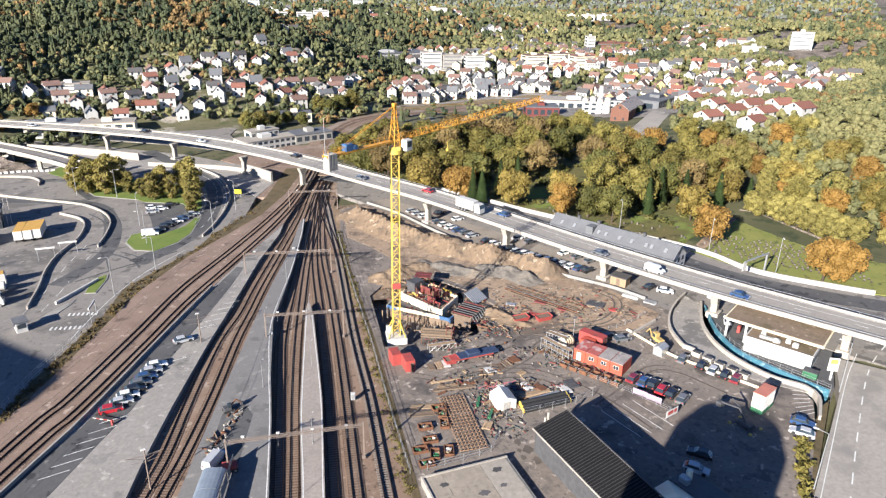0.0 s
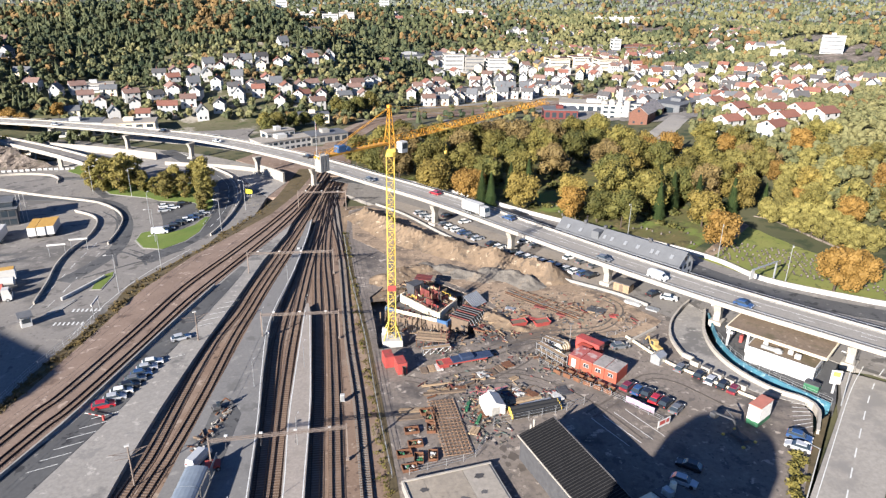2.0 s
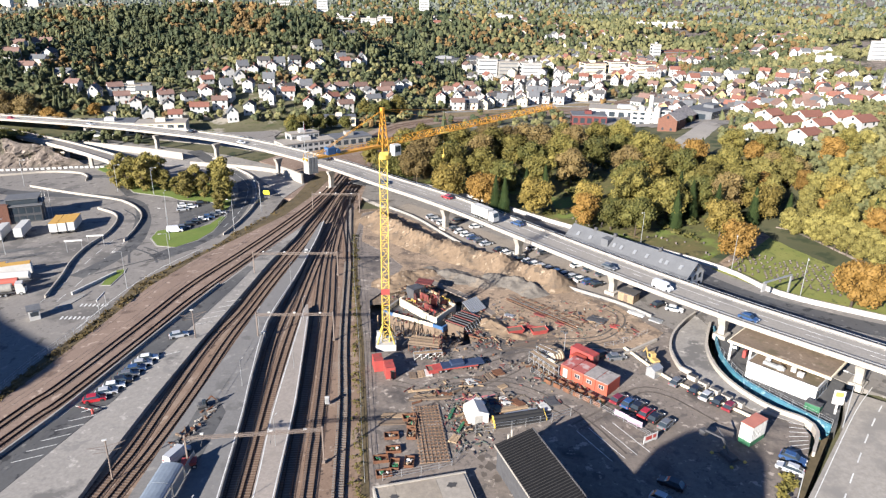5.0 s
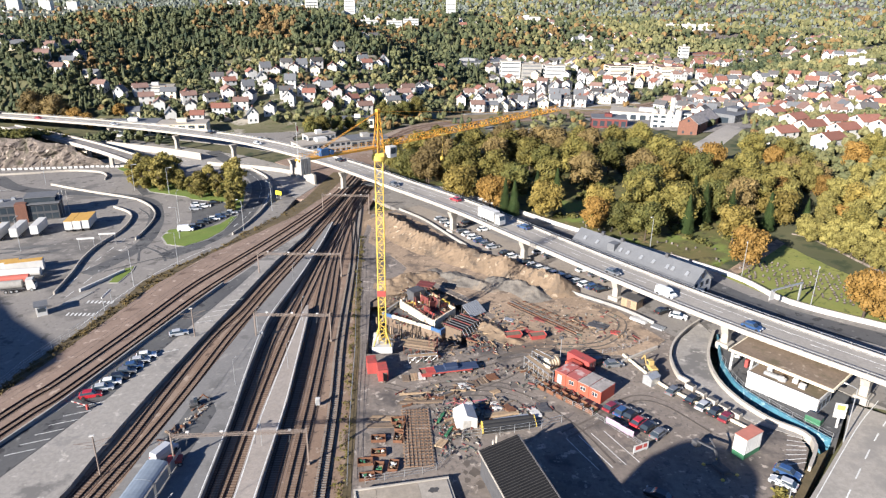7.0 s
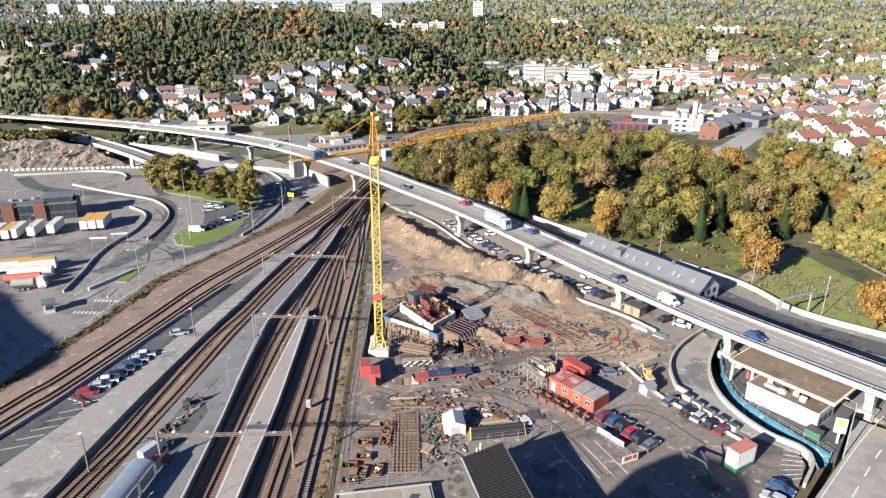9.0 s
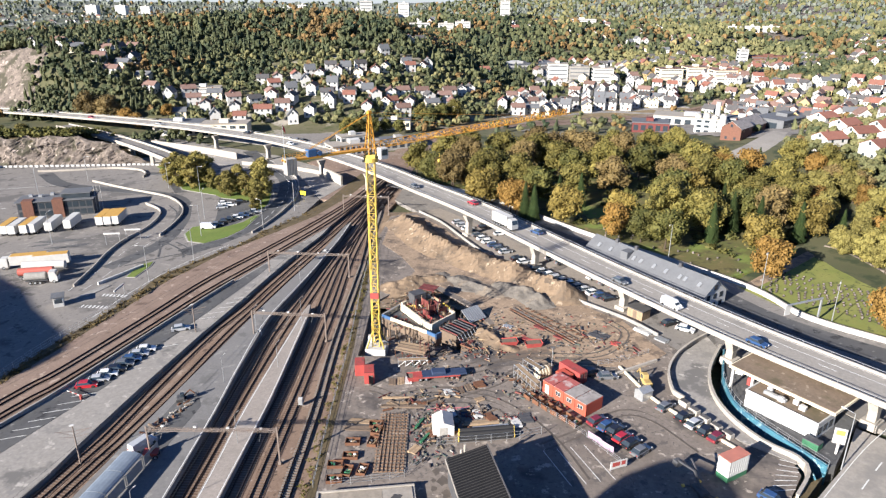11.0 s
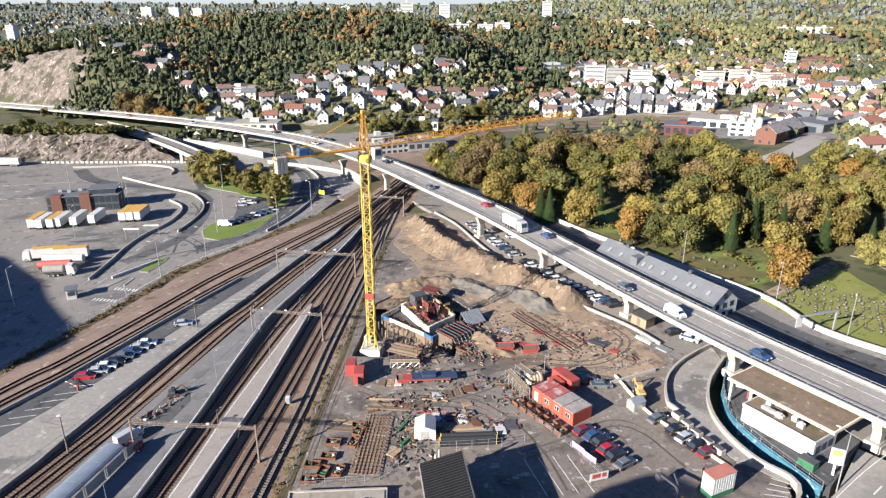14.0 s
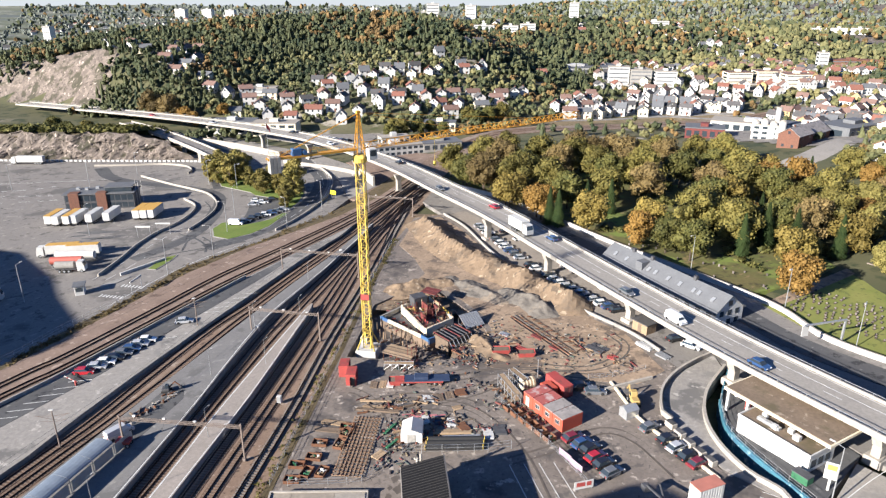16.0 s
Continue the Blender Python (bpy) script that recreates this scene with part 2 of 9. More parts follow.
    "blue": mat("blue_panel", (0.05, 0.12, 0.25), (0.035, 0.08, 0.17), 0.6, 0.6),
    "navy": mat("navy_tarpaulin", (0.022, 0.035, 0.075), (0.04, 0.055, 0.095), 0.8, 0.5),
    "lot": mat("beige_lot_asphalt", (0.3, 0.262, 0.225), (0.225, 0.197, 0.17), 0.08, 0.92, fine=1.4, big=((0.14, 0.125, 0.112), 0.08, 0.55, 0.65)),
    "tyre": mat("wet_tyre_track", (0.075, 0.064, 0.056), (0.13, 0.108, 0.09), 0.5, 0.8, fine=1.5),
    # far ground: distance haze is put into these two pale, greyed colours
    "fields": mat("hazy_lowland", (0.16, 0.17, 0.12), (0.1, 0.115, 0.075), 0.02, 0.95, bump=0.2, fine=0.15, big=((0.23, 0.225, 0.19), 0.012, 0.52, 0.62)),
    "far_slopes": mat("haze_tinted_slopes", (0.13, 0.145, 0.135), (0.09, 0.105, 0.095), 0.01, 0.95, bump=0.2, fine=0.08),
    "garden": mat("garden_soil", (0.075, 0.08, 0.035), (0.13, 0.115, 0.07), 0.08, 0.95, bump=0.3, fine=0.5, big=((0.26, 0.235, 0.2), 0.06, 0.56, 0.64), patches=(((0.06, 0.07, 0.028), 0.2, 0.54, 0.62),)),
    "cyan": mat("painted_mural", (0.05, 0.18, 0.22), (0.035, 0.09, 0.15), 0.5, 0.7, bump=0.05, big=((0.26, 0.38, 0.4), 0.6, 0.56, 0.66)),
    "green": mat("green_paint", (0.04, 0.16, 0.08), (0.035, 0.11, 0.06), 0.8, 0.6),
    "black": mat("black_rubber", (0.018, 0.018, 0.02), (0.03, 0.03, 0.03), 2.0, 0.7, bump=0.05),
    "glass": glass_mat("dark_glass", (0.03, 0.04, 0.05)),
    "brick": mat("brick_wall", (0.19, 0.088, 0.06), (0.13, 0.065, 0.048), 1.2, 0.9, fine=6.0),
    "ochre_wall": mat("ochre_paint", (0.42, 0.3, 0.14), (0.35, 0.25, 0.12), 0.5, 0.6),
    "roof_grey": mat("slate_roof", (0.15, 0.155, 0.165), (0.11, 0.115, 0.125), 0.4, 0.75, fine=3.0),
    "roof_dark": mat("dark_roof_tiles", (0.07, 0.068, 0.07), (0.105, 0.1, 0.1), 0.5, 0.8, fine=3.0, vary=0.3),
    "roof_red": mat("red_roof_tiles", (0.25, 0.11, 0.08), (0.19, 0.085, 0.065), 0.4, 0.85, fine=3.0, vary=0.25),
    "roof_brown": mat("brown_roof_tiles", (0.22, 0.14, 0.115), (0.16, 0.1, 0.085), 0.4, 0.85, fine=3.0, vary=0.25),
    "roof_felt": mat("felt_roof", (0.33, 0.285, 0.23), (0.26, 0.225, 0.185), 0.15, 0.9, fine=1.2, big=((0.11, 0.1, 0.085), 0.3, 0.6, 0.74)),
    "roof_pale": mat("pale_felt_roof", (0.36, 0.325, 0.28), (0.29, 0.26, 0.225), 0.15, 0.9, fine=1.2),
    "roof_worn_red": mat("worn_red_roof", (0.36, 0.1, 0.085), (0.27, 0.075, 0.07), 0.6, 0.7, big=((0.42, 0.3, 0.28), 0.5, 0.52, 0.62)),
    "roof_worn": mat("worn_grey_roof", (0.34, 0.31, 0.29), (0.2, 0.18, 0.17), 0.6, 0.7, big=((0.1, 0.09, 0.085), 0.5, 0.55, 0.66)),
    "digger": mat("dusty_yellow_paint", (0.42, 0.29, 0.1), (0.33, 0.23, 0.1), 0.8, 0.6),
    "sheet_black": mat("black_sheet_roof", (0.009, 0.0095, 0.011), (0.015, 0.015, 0.017), 0.4, 0.85, fine=2.0, spec=0.1),
    "rebar": mat("rusty_tan_steel", (0.3, 0.2, 0.13), (0.2, 0.12, 0.075), 0.8, 0.8),
    "roof_black": mat("bitumen_roof", (0.028, 0.027, 0.027), (0.04, 0.038, 0.037), 0.3, 0.9, fine=2.0),
    "rock": mat("bare_rock", (0.27, 0.222, 0.19), (0.1, 0.082, 0.07), 0.2, 0.95, fine=0.7, bump=1.0, big=((0.06, 0.055, 0.038), 0.12, 0.51, 0.6), patches=(((0.05, 0.042, 0.036), 0.6, 0.57, 0.63), ((0.36, 0.3, 0.26), 0.35, 0.6, 0.66))),
    "bark": mat("bark", (0.075, 0.055, 0.04), (0.045, 0.035, 0.028), 2.0, 0.95),
    "stone": mat("grave_stone", (0.13, 0.11, 0.1), (0.07, 0.06, 0.057), 2.0, 0.7, vary=0.5),
    "leaf_green": leaf_mat("green_leaves", (0.05, 0.058, 0.018), (0.15, 0.135, 0.038)),
    "leaf_yellow": leaf_mat("yellow_leaves", (0.115, 0.09, 0.026), (0.255, 0.19, 0.05)),
    "leaf_olive": leaf_mat("olive_leaves", (0.072, 0.07, 0.02), (0.205, 0.168, 0.046)),
    "leaf_lime": leaf_mat("yellow_green_leaves", (0.1, 0.092, 0.028), (0.24, 0.19, 0.055)),
    "leaf_gold": leaf_mat("bright_gold_leaves", (0.115, 0.105, 0.032), (0.26, 0.22, 0.068)),
    "leaf_orange": leaf_mat("orange_leaves", (0.16, 0.095, 0.026), (0.28, 0.165, 0.045)),
    "leaf_brown": leaf_mat("brown_leaves", (0.09, 0.066, 0.03), (0.22, 0.158, 0.062)),
    "needle": leaf_mat("dark_needles", (0.018, 0.035, 0.012), (0.045, 0.062, 0.02)),
    "forest": leaf_mat("mixed_forest_leaves", (0.019, 0.031, 0.018), (0.095, 0.098, 0.045), 0.03),
    # scrub paled to imitate the slope's haze and sunlight; also in town gardens
    "forest_light": leaf_mat("haze_paled_scrub", (0.08, 0.09, 0.042), (0.21, 0.19, 0.085), 0.03),
    "forest_gold": leaf_mat("golden_forest_leaves", (0.085, 0.06, 0.028), (0.2, 0.125, 0.05), 0.03),
    # leaf colour lifted towards grey-green to imitate distance haze
    "forest_far": leaf_mat("haze_tinted_leaves", (0.075, 0.09, 0.082), (0.15, 0.16, 0.13), 0.012),
}

# ---- terrain ----
SA, SB = 0.0248, 0.0064                    # the valley floor leans slightly
BUMPS = [(-120, 490, 60, 60, 20), (-210, 470, 80, 70, 31), (-310, 450, 90, 80, 16), (-40, 430, 50, 50, 20), (-110, 375, 55, 45, 13), (-240, 330, 50, 40, 18), (-300, 300, 70, 40, 21),
         (-110, 580, 80, 70, 26), (10, 690, 110, 80, 10), (150, 850, 150, 130, 7), (330, 1000, 160, 150, 16), (-60, 900, 160, 130, 27), (200, 150, 50, 60, 4), (300, 200, 80, 80, 13),
         (430, 400, 100, 110, 5), (560, 600, 160, 180, 19), (-90, 300, 60, 35, 11), (-400, 420, 90, 110, 21), (-60, 490, 45, 50, 10), (-30, 370, 40, 40, 5), (240, 480, 70, 80, 4),
         (600, 330, 120, 140, 29), (110, 340, 90, 70, -6), (230, 370, 70, 70, -8), (310, 610, 90, 90, -9), (-330, 600, 90, 90, 12), (250, 100, 50, 50, 12), (-154, 484, 14, 12, 5), (-60, 740, 90, 60, 14)]


def G0(x, y):
    """The valley floor's height."""
    return SA * max(-150, min(150, x)) + SB * max(-120, min(400, y))


def HZ(x, y):
    """The floor with the hills, cut back beside the viaduct's far end."""
    z = 0.0
    for cx, cy, sx, sy, h in BUMPS:
        z += h * max(0.0, math.exp(-((x - cx) / sx) ** 2 / 2 - ((y - cy) / sy) ** 2 / 2) - 0.02)
    if -165 < x < 60 and y < 277:
        z *= max(0.0, min(1.0, (y - 232) / 45))
    if x < -165:
        z = min(z, 1.0 + max(0.0, y - (251 - (x + 165) * 0.3185)) * 1.25)
    return G0(x, y) + z


def rough_hill(x, y):
    """The hills with their ridges and far skyline."""
    r = math.hypot(x, y + 140)
    far = max(0.0, min(1.0, (r - 400) / 500))
    z = HZ(x, y) + far * 5 * noise.noise(Vector((x / 70, y / 70, 0))) + far * 2.5 * noise.noise(Vector((x / 25, y / 25, 3)))
    edge = max(0.0, min(1.0, (r - 1300) / 1200))
    east = max(0.0, min(1.0, (x + 500) / 1500))
    return z + edge * (4 + 24 * east + (6 + 16 * east) * noise.noise(Vector((x / 520, y / 520, 7))) + 6 * noise.noise(Vector((x / 150, y / 150, 9))))


class MB:
    """Collects verts and faces of one mesh, with a slot number for each face."""

    def __init__(self):
        self.v, self.f, self.s = [], [], []

    def face(self, pts, slot=0):
        k = len(self.v)
        self.v += [tuple(p) for p in pts]
        self.f.append(tuple(range(k, k + len(pts))))
        self.s.append(slot)

    def hull(self, pts, faces, slot=0):
        k = len(self.v)
        self.v += [tuple(p) for p in pts]
        self.f += [tuple(k + i for i in f) for f in faces]
        self.s += [slot] * len(faces)
        return self

    def box(self, x0, y0, z0, x1, y1, z1, slot=0, m=None, cut=0.0):
        """A box; cut chamfers its four upright and four upper edges."""
        if cut:
            c = cut
            ring = lambda a, z: [(x0 + a, y0, z), (x1 - a, y0, z), (x1, y0 + a, z), (x1, y1 - a, z), (x1 - a, y1, z), (x0 + a, y1, z), (x0, y1 - a, z), (x0, y0 + a, z)]
            top = [(x0 + 2 * c, y0 + c, z1), (x1 - 2 * c, y0 + c, z1), (x1 - c, y0 + 2 * c, z1), (x1 - c, y1 - 2 * c, z1), (x1 - 2 * c, y1 - c, z1), (x0 + 2 * c, y1 - c, z1), (x0 + c, y1 - 2 * c, z1), (x0 + c, y0 + 2 * c, z1)]
            pts = ring(c, z0) + ring(c, z1 - c) + top
            fs = [tuple(range(7, -1, -1)), tuple(range(16, 24))]
            for lo in (0, 8):
                fs += [(lo + i, lo + (i + 1) % 8, lo + 8 + (i + 1) % 8, lo + 8 + i) for i in range(8)]
        else:
            pts = [(x, y, z) for z in (z0, z1) for x, y in ((x0, y0), (x1, y0), (x1, y1), (x0, y1))]
            fs = [(3, 2, 1, 0), (4, 5, 6, 7), (0, 1, 5, 4), (1, 2, 6, 5), (2, 3, 7, 6), (3, 0, 4, 7)]
        if m:
            pts = [m @ Vector(p) for p in pts]
        return self.hull(pts, fs, slot)

    def beam(self, p, q, w, h=None, slot=0):
        """A bar from p to q."""
        h = h or w
        p, q = Vector(p), Vector(q)
        d = (q - p).normalized()
        up = Vector((0, 0, 1)) if abs(d.z) < 0.95 else Vector((0, 1, 0))
        s = d.cross(up).normalized()
        u = s.cross(d)
        pts = [e + s * a * w / 2 + u * b * h / 2 for e in (p, q) for a, b in ((-1, -1), (1, -1), (1, 1), (-1, 1))]
        return self.hull(pts, [(3, 2, 1, 0), (4, 5, 6, 7), (0, 1, 5, 4), (1, 2, 6, 5), (2, 3, 7, 6), (3, 0, 4, 7)], slot)

    def tube(self, p, q, r, r2=None, n=10, slot=0, ends=True):
        r2 = r if r2 is None else r2
        p, q = Vector(p), Vector(q)
        d = (q - p).normalized()
        up = Vector((0, 0, 1)) if abs(d.z) < 0.95 else Vector((0, 1, 0))
        s = d.cross(up).normalized()
        u = s.cross(d)
        pts = [e + (s * math.cos(a) + u * math.sin(a)) * rr for e, rr in ((p, r), (q, r2)) for a in (2 * math.pi * i / n for i in range(n))]
        fs = [(i, (i + 1) % n, n + (i + 1) % n, n + i) for i in range(n)]
        if ends:
            fs += [tuple(range(n - 1, -1, -1)), tuple(range(n, 2 * n))]
        return self.hull(pts, fs, slot)

    def prism(self, poly, lo, hi, slot=0):
        """poly: x, y corners, counter-clockwise; lo and hi: heights, or functions of x, y."""
        a = lo if callable(lo) else (lambda x, y: lo)
        b = hi if callable(hi) else (lambda x, y: hi)
        n = len(poly)
        if sum(poly[i][0] * poly[(i + 1) % n][1] - poly[(i + 1) % n][0] * poly[i][1] for i in range(n)) < 0:
            poly = poly[::-1]
        pts = [(x, y, a(x, y)) for x, y in poly] + [(x, y, b(x, y)) for x, y in poly]
        return self.hull(pts, [tuple(range(n - 1, -1, -1)), tuple(range(n, 2 * n))] + [(i, (i + 1) % n, n + (i + 1) % n, n + i) for i in range(n)], slot)

    def sweep(self, path, section, slot=0, closed=True):
        """A section of (across, up) corners along a path of points."""
        n, rows = len(section), []
        for i, p in enumerate(path):
            d = Vector(path[min(i + 1, len(path) - 1)]) - Vector(path[max(i - 1, 0)])
            s = Vector((d.y, -d.x, 0)).normalized()
            rows.append([Vector(p) + s * a + Vector((0, 0, u)) for a, u in section])
        k = len(self.v)
        self.v += [tuple(q) for r in rows for q in r]
        m = n if closed else n - 1
        fs = [(k + i * n + j, k + i * n + (j + 1) % n, k + (i + 1) * n + (j + 1) % n, k + (i + 1) * n + j) for i in range(len(path) - 1) for j in range(m)]
        if closed:
            fs += [tuple(k + j for j in range(n - 1, -1, -1)), tuple(k + (len(path) - 1) * n + j for j in range(n))]
        self.f += fs
        self.s += [slot] * len(fs)
        return self

    def mesh(self, name, mats, smooth=False):
        me = bpy.data.meshes.new(name)
        me.from_pydata(self.v, [], self.f)
        for m in mats if isinstance(mats, (list, tuple)) else [mats]:
            me.materials.append(m)
        me.polygons.foreach_set("material_index", self.s)
        if smooth:
            me.polygons.foreach_set("use_smooth", [True] * len(self.f))
        me.update()
        return me


def put(name, mb, mats, smooth=False, **tags):
    """A top-level mesh object."""
    return tagged(new(name, mb.mesh(name, mats, smooth)), **tags)


def part(name, mb, mats, parent, label="", smooth=False):
    ob = new(name, mb.mesh(name, mats, smooth) if isinstance(mb, MB) else mb)
    ob.parent = parent
    return tagged(ob, label=label)


def thing(name, label, category, group="", m=None):
    ob = new(name)
    ob.empty_display_size = 0.5
    if m:
        ob.matrix_basis = m
    return tagged(ob, label=label, category=category, group=group)


def at(x, y, dz=0.0, rz=0.0):
    return pose(x, y, G0(x, y) + dz, 0, 0, rz)


def curve_path(pts, step=4.0):
    """Points evenly spaced on a smooth line through pts."""
    out = []
    P = [Vector(p) for p in pts]
    P = [P[0] * 2 - P[1]] + P + [P[-1] * 2 - P[-2]]
    for i in range(1, len(P) - 2):
        a, b, c, d = P[i - 1:i + 3]
        n = max(1, int((c - b).length / step))
        for k in range(n):
            t = k / n
            out.append(0.5 * ((2 * b) + (c - a) * t + (2 * a - 5 * b + 4 * c - d) * t * t + (3 * b - a - 3 * c + d) * t ** 3))
    return out + [P[-2]]


def lay(pts, dz, step=4.0):
    """A smooth line on the valley floor."""
    return [Vector((p.x, p.y, G0(p.x, p.y) + dz)) for p in curve_path([(x, y, 0) for x, y in pts], step)]


def slab(name, poly, top, thick, m, **tags):
    tags.setdefault("kind", "structure")
    thick = max(thick, 3.6)
    return put(name, MB().prism(poly, lambda x, y: G0(x, y) + top - thick, lambda x, y: G0(x, y) + top), m, **tags)


def bare_rock(x, y):
    """Where the rock shows through the woods of the slope."""
    return noise.noise(Vector((x / 110, y / 75, 4))) + 0.4 * noise.noise(Vector((x / 30, y / 30, 6)))


# ground sheet: fine near the yard, wide towards the skyline
def ground_sheet():
    def axis(lo, hi, mid0, mid1, fine):
        v, x = [], mid0
        while x < mid1:
            v.append(x)
            x += fine
        s = fine
        while x < hi:
            v.append(x)
            s *= 1.09
            x += s
        v.append(hi)
        x, s = mid0, fine
        while x > lo:
            s *= 1.09
            x -= s
            v.insert(0, max(x, lo))
        return v
    xs, ys = axis(-3200, 3400, -330, 330, 10), axis(-900, 3600, -200, 620, 10)
    mb = MB()
    mb.v = [(x, y, rough_hill(x, y) - (3.4 if -15 < x < 100 and -70 < y < 45 else 1.2 if -100 < x < 20 and -200 < y < 140 else 0.4 if -300 < x < 125 and -200 < y < 150 else 0.05)) for y in ys for x in xs]
    n = len(xs)
    mb.f = [(j * n + i, j * n + i + 1, (j + 1) * n + i + 1, (j + 1) * n + i) for j in range(len(ys) - 1) for i in range(n - 1)]
    mb.s = []
    for j in range(len(ys) - 1):
        for i in range(n - 1):
            x, y = xs[i], ys[j]
            bare = bare_rock(x, y)
            cliff = x < -272 and -6 < y - (251 - (x + 165) * 0.3185) < 34
            # slots 2 and 4 are the haze-tinted ground, chosen by distance
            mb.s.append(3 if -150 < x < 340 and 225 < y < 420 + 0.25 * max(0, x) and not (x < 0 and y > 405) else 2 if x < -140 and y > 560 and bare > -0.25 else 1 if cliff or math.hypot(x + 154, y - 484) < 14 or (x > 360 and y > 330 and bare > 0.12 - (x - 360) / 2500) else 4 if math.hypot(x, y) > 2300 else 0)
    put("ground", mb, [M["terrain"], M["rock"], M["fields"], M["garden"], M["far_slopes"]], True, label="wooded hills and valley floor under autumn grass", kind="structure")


ground_sheet()


def sky_wall():
    """The pale sky low over the far hills."""
    m = bpy.data.materials.new("pale_low_sky")
    m.use_nodes = True
    b = m.node_tree.nodes["Principled BSDF"]
    b.inputs["Base Color"].default_value = (0, 0, 0, 1)
    b.inputs["Specular IOR Level"].default_value = 0.0
    b.inputs["Emission Color"].default_value = (0.86, 0.93, 1.0, 1)
    b.inputs["Emission Strength"].default_value = 0.36
    mb = MB()
    ring = [(4600 * math.sin(a), 4600 * math.cos(a) - 140) for a in (radians(-60 + 4 * k) for k in range(31))]
    for (x0, y0), (x1, y1) in zip(ring, ring[1:]):
        mb.face([(x0, y0, -120), (x1, y1, -120), (x1, y1, 260), (x0, y0, 260)])
    put("backdrop", mb, m, label="pale low sky behind the far hills", kind="structure")


sky_wall()

# ---- yard surfaces ----
A_OUT = [(-98, -95), (-77.4, -23), (-73.8, -8.6), (-69, 12.6), (-65, 32.5), (-56, 55.2), (-45.5, 73.6), (-36.6, 90), (-29, 113), (-22, 150)]
A_WALL = [(-89, -95), (-67.3, -37.2), (-63, -25.5), (-58.5, -10.2), (-53, 8.8), (-45.8, 32), (-40.3, 48.2), (-28.5, 79.5), (-22, 112), (-15, 150)]
V_OUT = [(-101, -95), (-78.5, -18.6), (-77.1, -7.3), (-74.3, 3.7), (-70.4, 21.4), (-69.5, 35.9), (-62.5, 48.1), (-54.5, 61.8), (-50.7, 74.8), (-42.3, 89.1), (-36, 112), (-30, 150)]
P1 = [(-58, -95), (-49.4, -49.3), (-48.7, -40.5), (-47.7, -32.1), (-46.5, -22.6), (-42.9, 0.9), (-40.2, 15.7), (-38.3, 26.5)]
slab("yard_ballast", [(-66, -95), (-3, -95), (-2.6, -48), (-3.8, -34), (-4.6, -20.6), (-5.5, -4.2), (-6.9, 12.8), (-8.6, 33.8), (-10.4, 65), (-11, 100), (-4, 150), (-29, 150), (-36, 100), (-45, 45), (-58, 0)], -0.33, 0.8, M["ballast"], label="brown stained track ballast of the rail yard")
slab("main_line_ballast", A_OUT + A_WALL[::-1], 0.75, 1.4, M["ballast_new"], label="reddish ballast bed under the main line")
slab("verge", V_OUT + A_OUT[::-1], 0.6, 1.2, M["grass_dry"], label="strip of dry grass and brush beside the railway")
slab("parking_pavement", A_WALL[:8] + [(-29.5, 70), (-34.5, 49)] + P1[::-1], 0.7, 1.3, M["asphalt_pale"], label="worn grey asphalt of the station parking")
slab("parking_bays", [(-70, -42), (-62, -26.5), (-57.8, -11), (-52.4, 8), (-45.4, 31), (-40.6, 45), (-38.6, 44), (-41.4, 30), (-46.8, 9), (-51, -7), (-54, -22), (-63, -48), (-76, -80), (-84, -80)], 0.74, 0.2, M["asphalt_dark"], label="dark asphalt parking bays")
PLAT2_L = [(-46.5, -95), (-40.8, -48.3), (-39.6, -37.7), (-37.4, -21.0), (-34.4, 0.4), (-32.4, 15.1), (-29.6, 32.6), (-25.8, 53.7), (-23.0, 79.8)]
PLAT2_R = [(-25.6, -95), (-26.4, -52), (-27, -30.7), (-28, -14.5), (-28.6, 8.9), (-24.8, 38.3), (-22.3, 65.6), (-21.5, 82)]
slab("platform_wide", PLAT2_L + PLAT2_R[::-1], 1.1, 1.5, M["platform"], label="wide grey paved station platform")
slab("platform_narrow", [(-21, -95), (-21.2, -52), (-21.8, -29), (-20.9, 13.3), (-20.4, 17), (-19.9, 17), (-18.9, 10), (-17.4, -26), (-17.4, -52), (-17.2, -95)], 1.1, 1.5, M["platform_pale"], label="narrow pale concrete platform with a rounded end")
slab("terminal_pavement", V_OUT[:10] + [(-40, 112), (-58, 150), (-110, 172), (-150, 175), (-150, -95)], 0.3, 1.0, M["asphalt"], label="wide grey asphalt of the ferry terminal and roads")
slab("quay_pavement", [(-150, -95), (-150, 175), (-330, 172), (-330, -95)], 0.3, 1.0, M["asphalt"], label="grey asphalt lanes of the ferry quay")
PIT = [(-3.4, 3), (-4.2, 20), (2.5, 30), (12, 29.5), (22, 18), (27, 8), (23, -4), (13, -7.5), (6.5, -5.5), (4.4, -7), (-3.2, -7)]
slab("site_ground", [(-2.6, -50), (-3.8, -34), (-4.6, -20.6), (-5.5, -4.2), (-6.9, 12.8)] + [PIT[1], PIT[0]] + PIT[:1:-1] + [PIT[1], (-6.9, 12.9)] + [(-8.6, 33.8), (-10.4, 65), (-9, 92), (0.9, 96.8), (10.5, 83.7), (23.3, 58.8), (38.6, 36.1), (47.8, 24.4), (60, 12.3), (70.6, -5.1), (67.4, -6), (64.2, -12.4), (63.3, -20.2), (71.2, -35), (78.6, -41), (78.6, -44), (74.4, -50), (60, -68), (30, -95), (-2, -95)], 0.12, 0.8, M["mud"], label="compacted grey gravel of the building site")
# floor takes darker ground than the dug dirt to imitate the pit's shade
slab("pit_floor", PIT, -2.4, 0.5, M["mud"], label="dug out floor of the excavation, darkened to imitate shade")
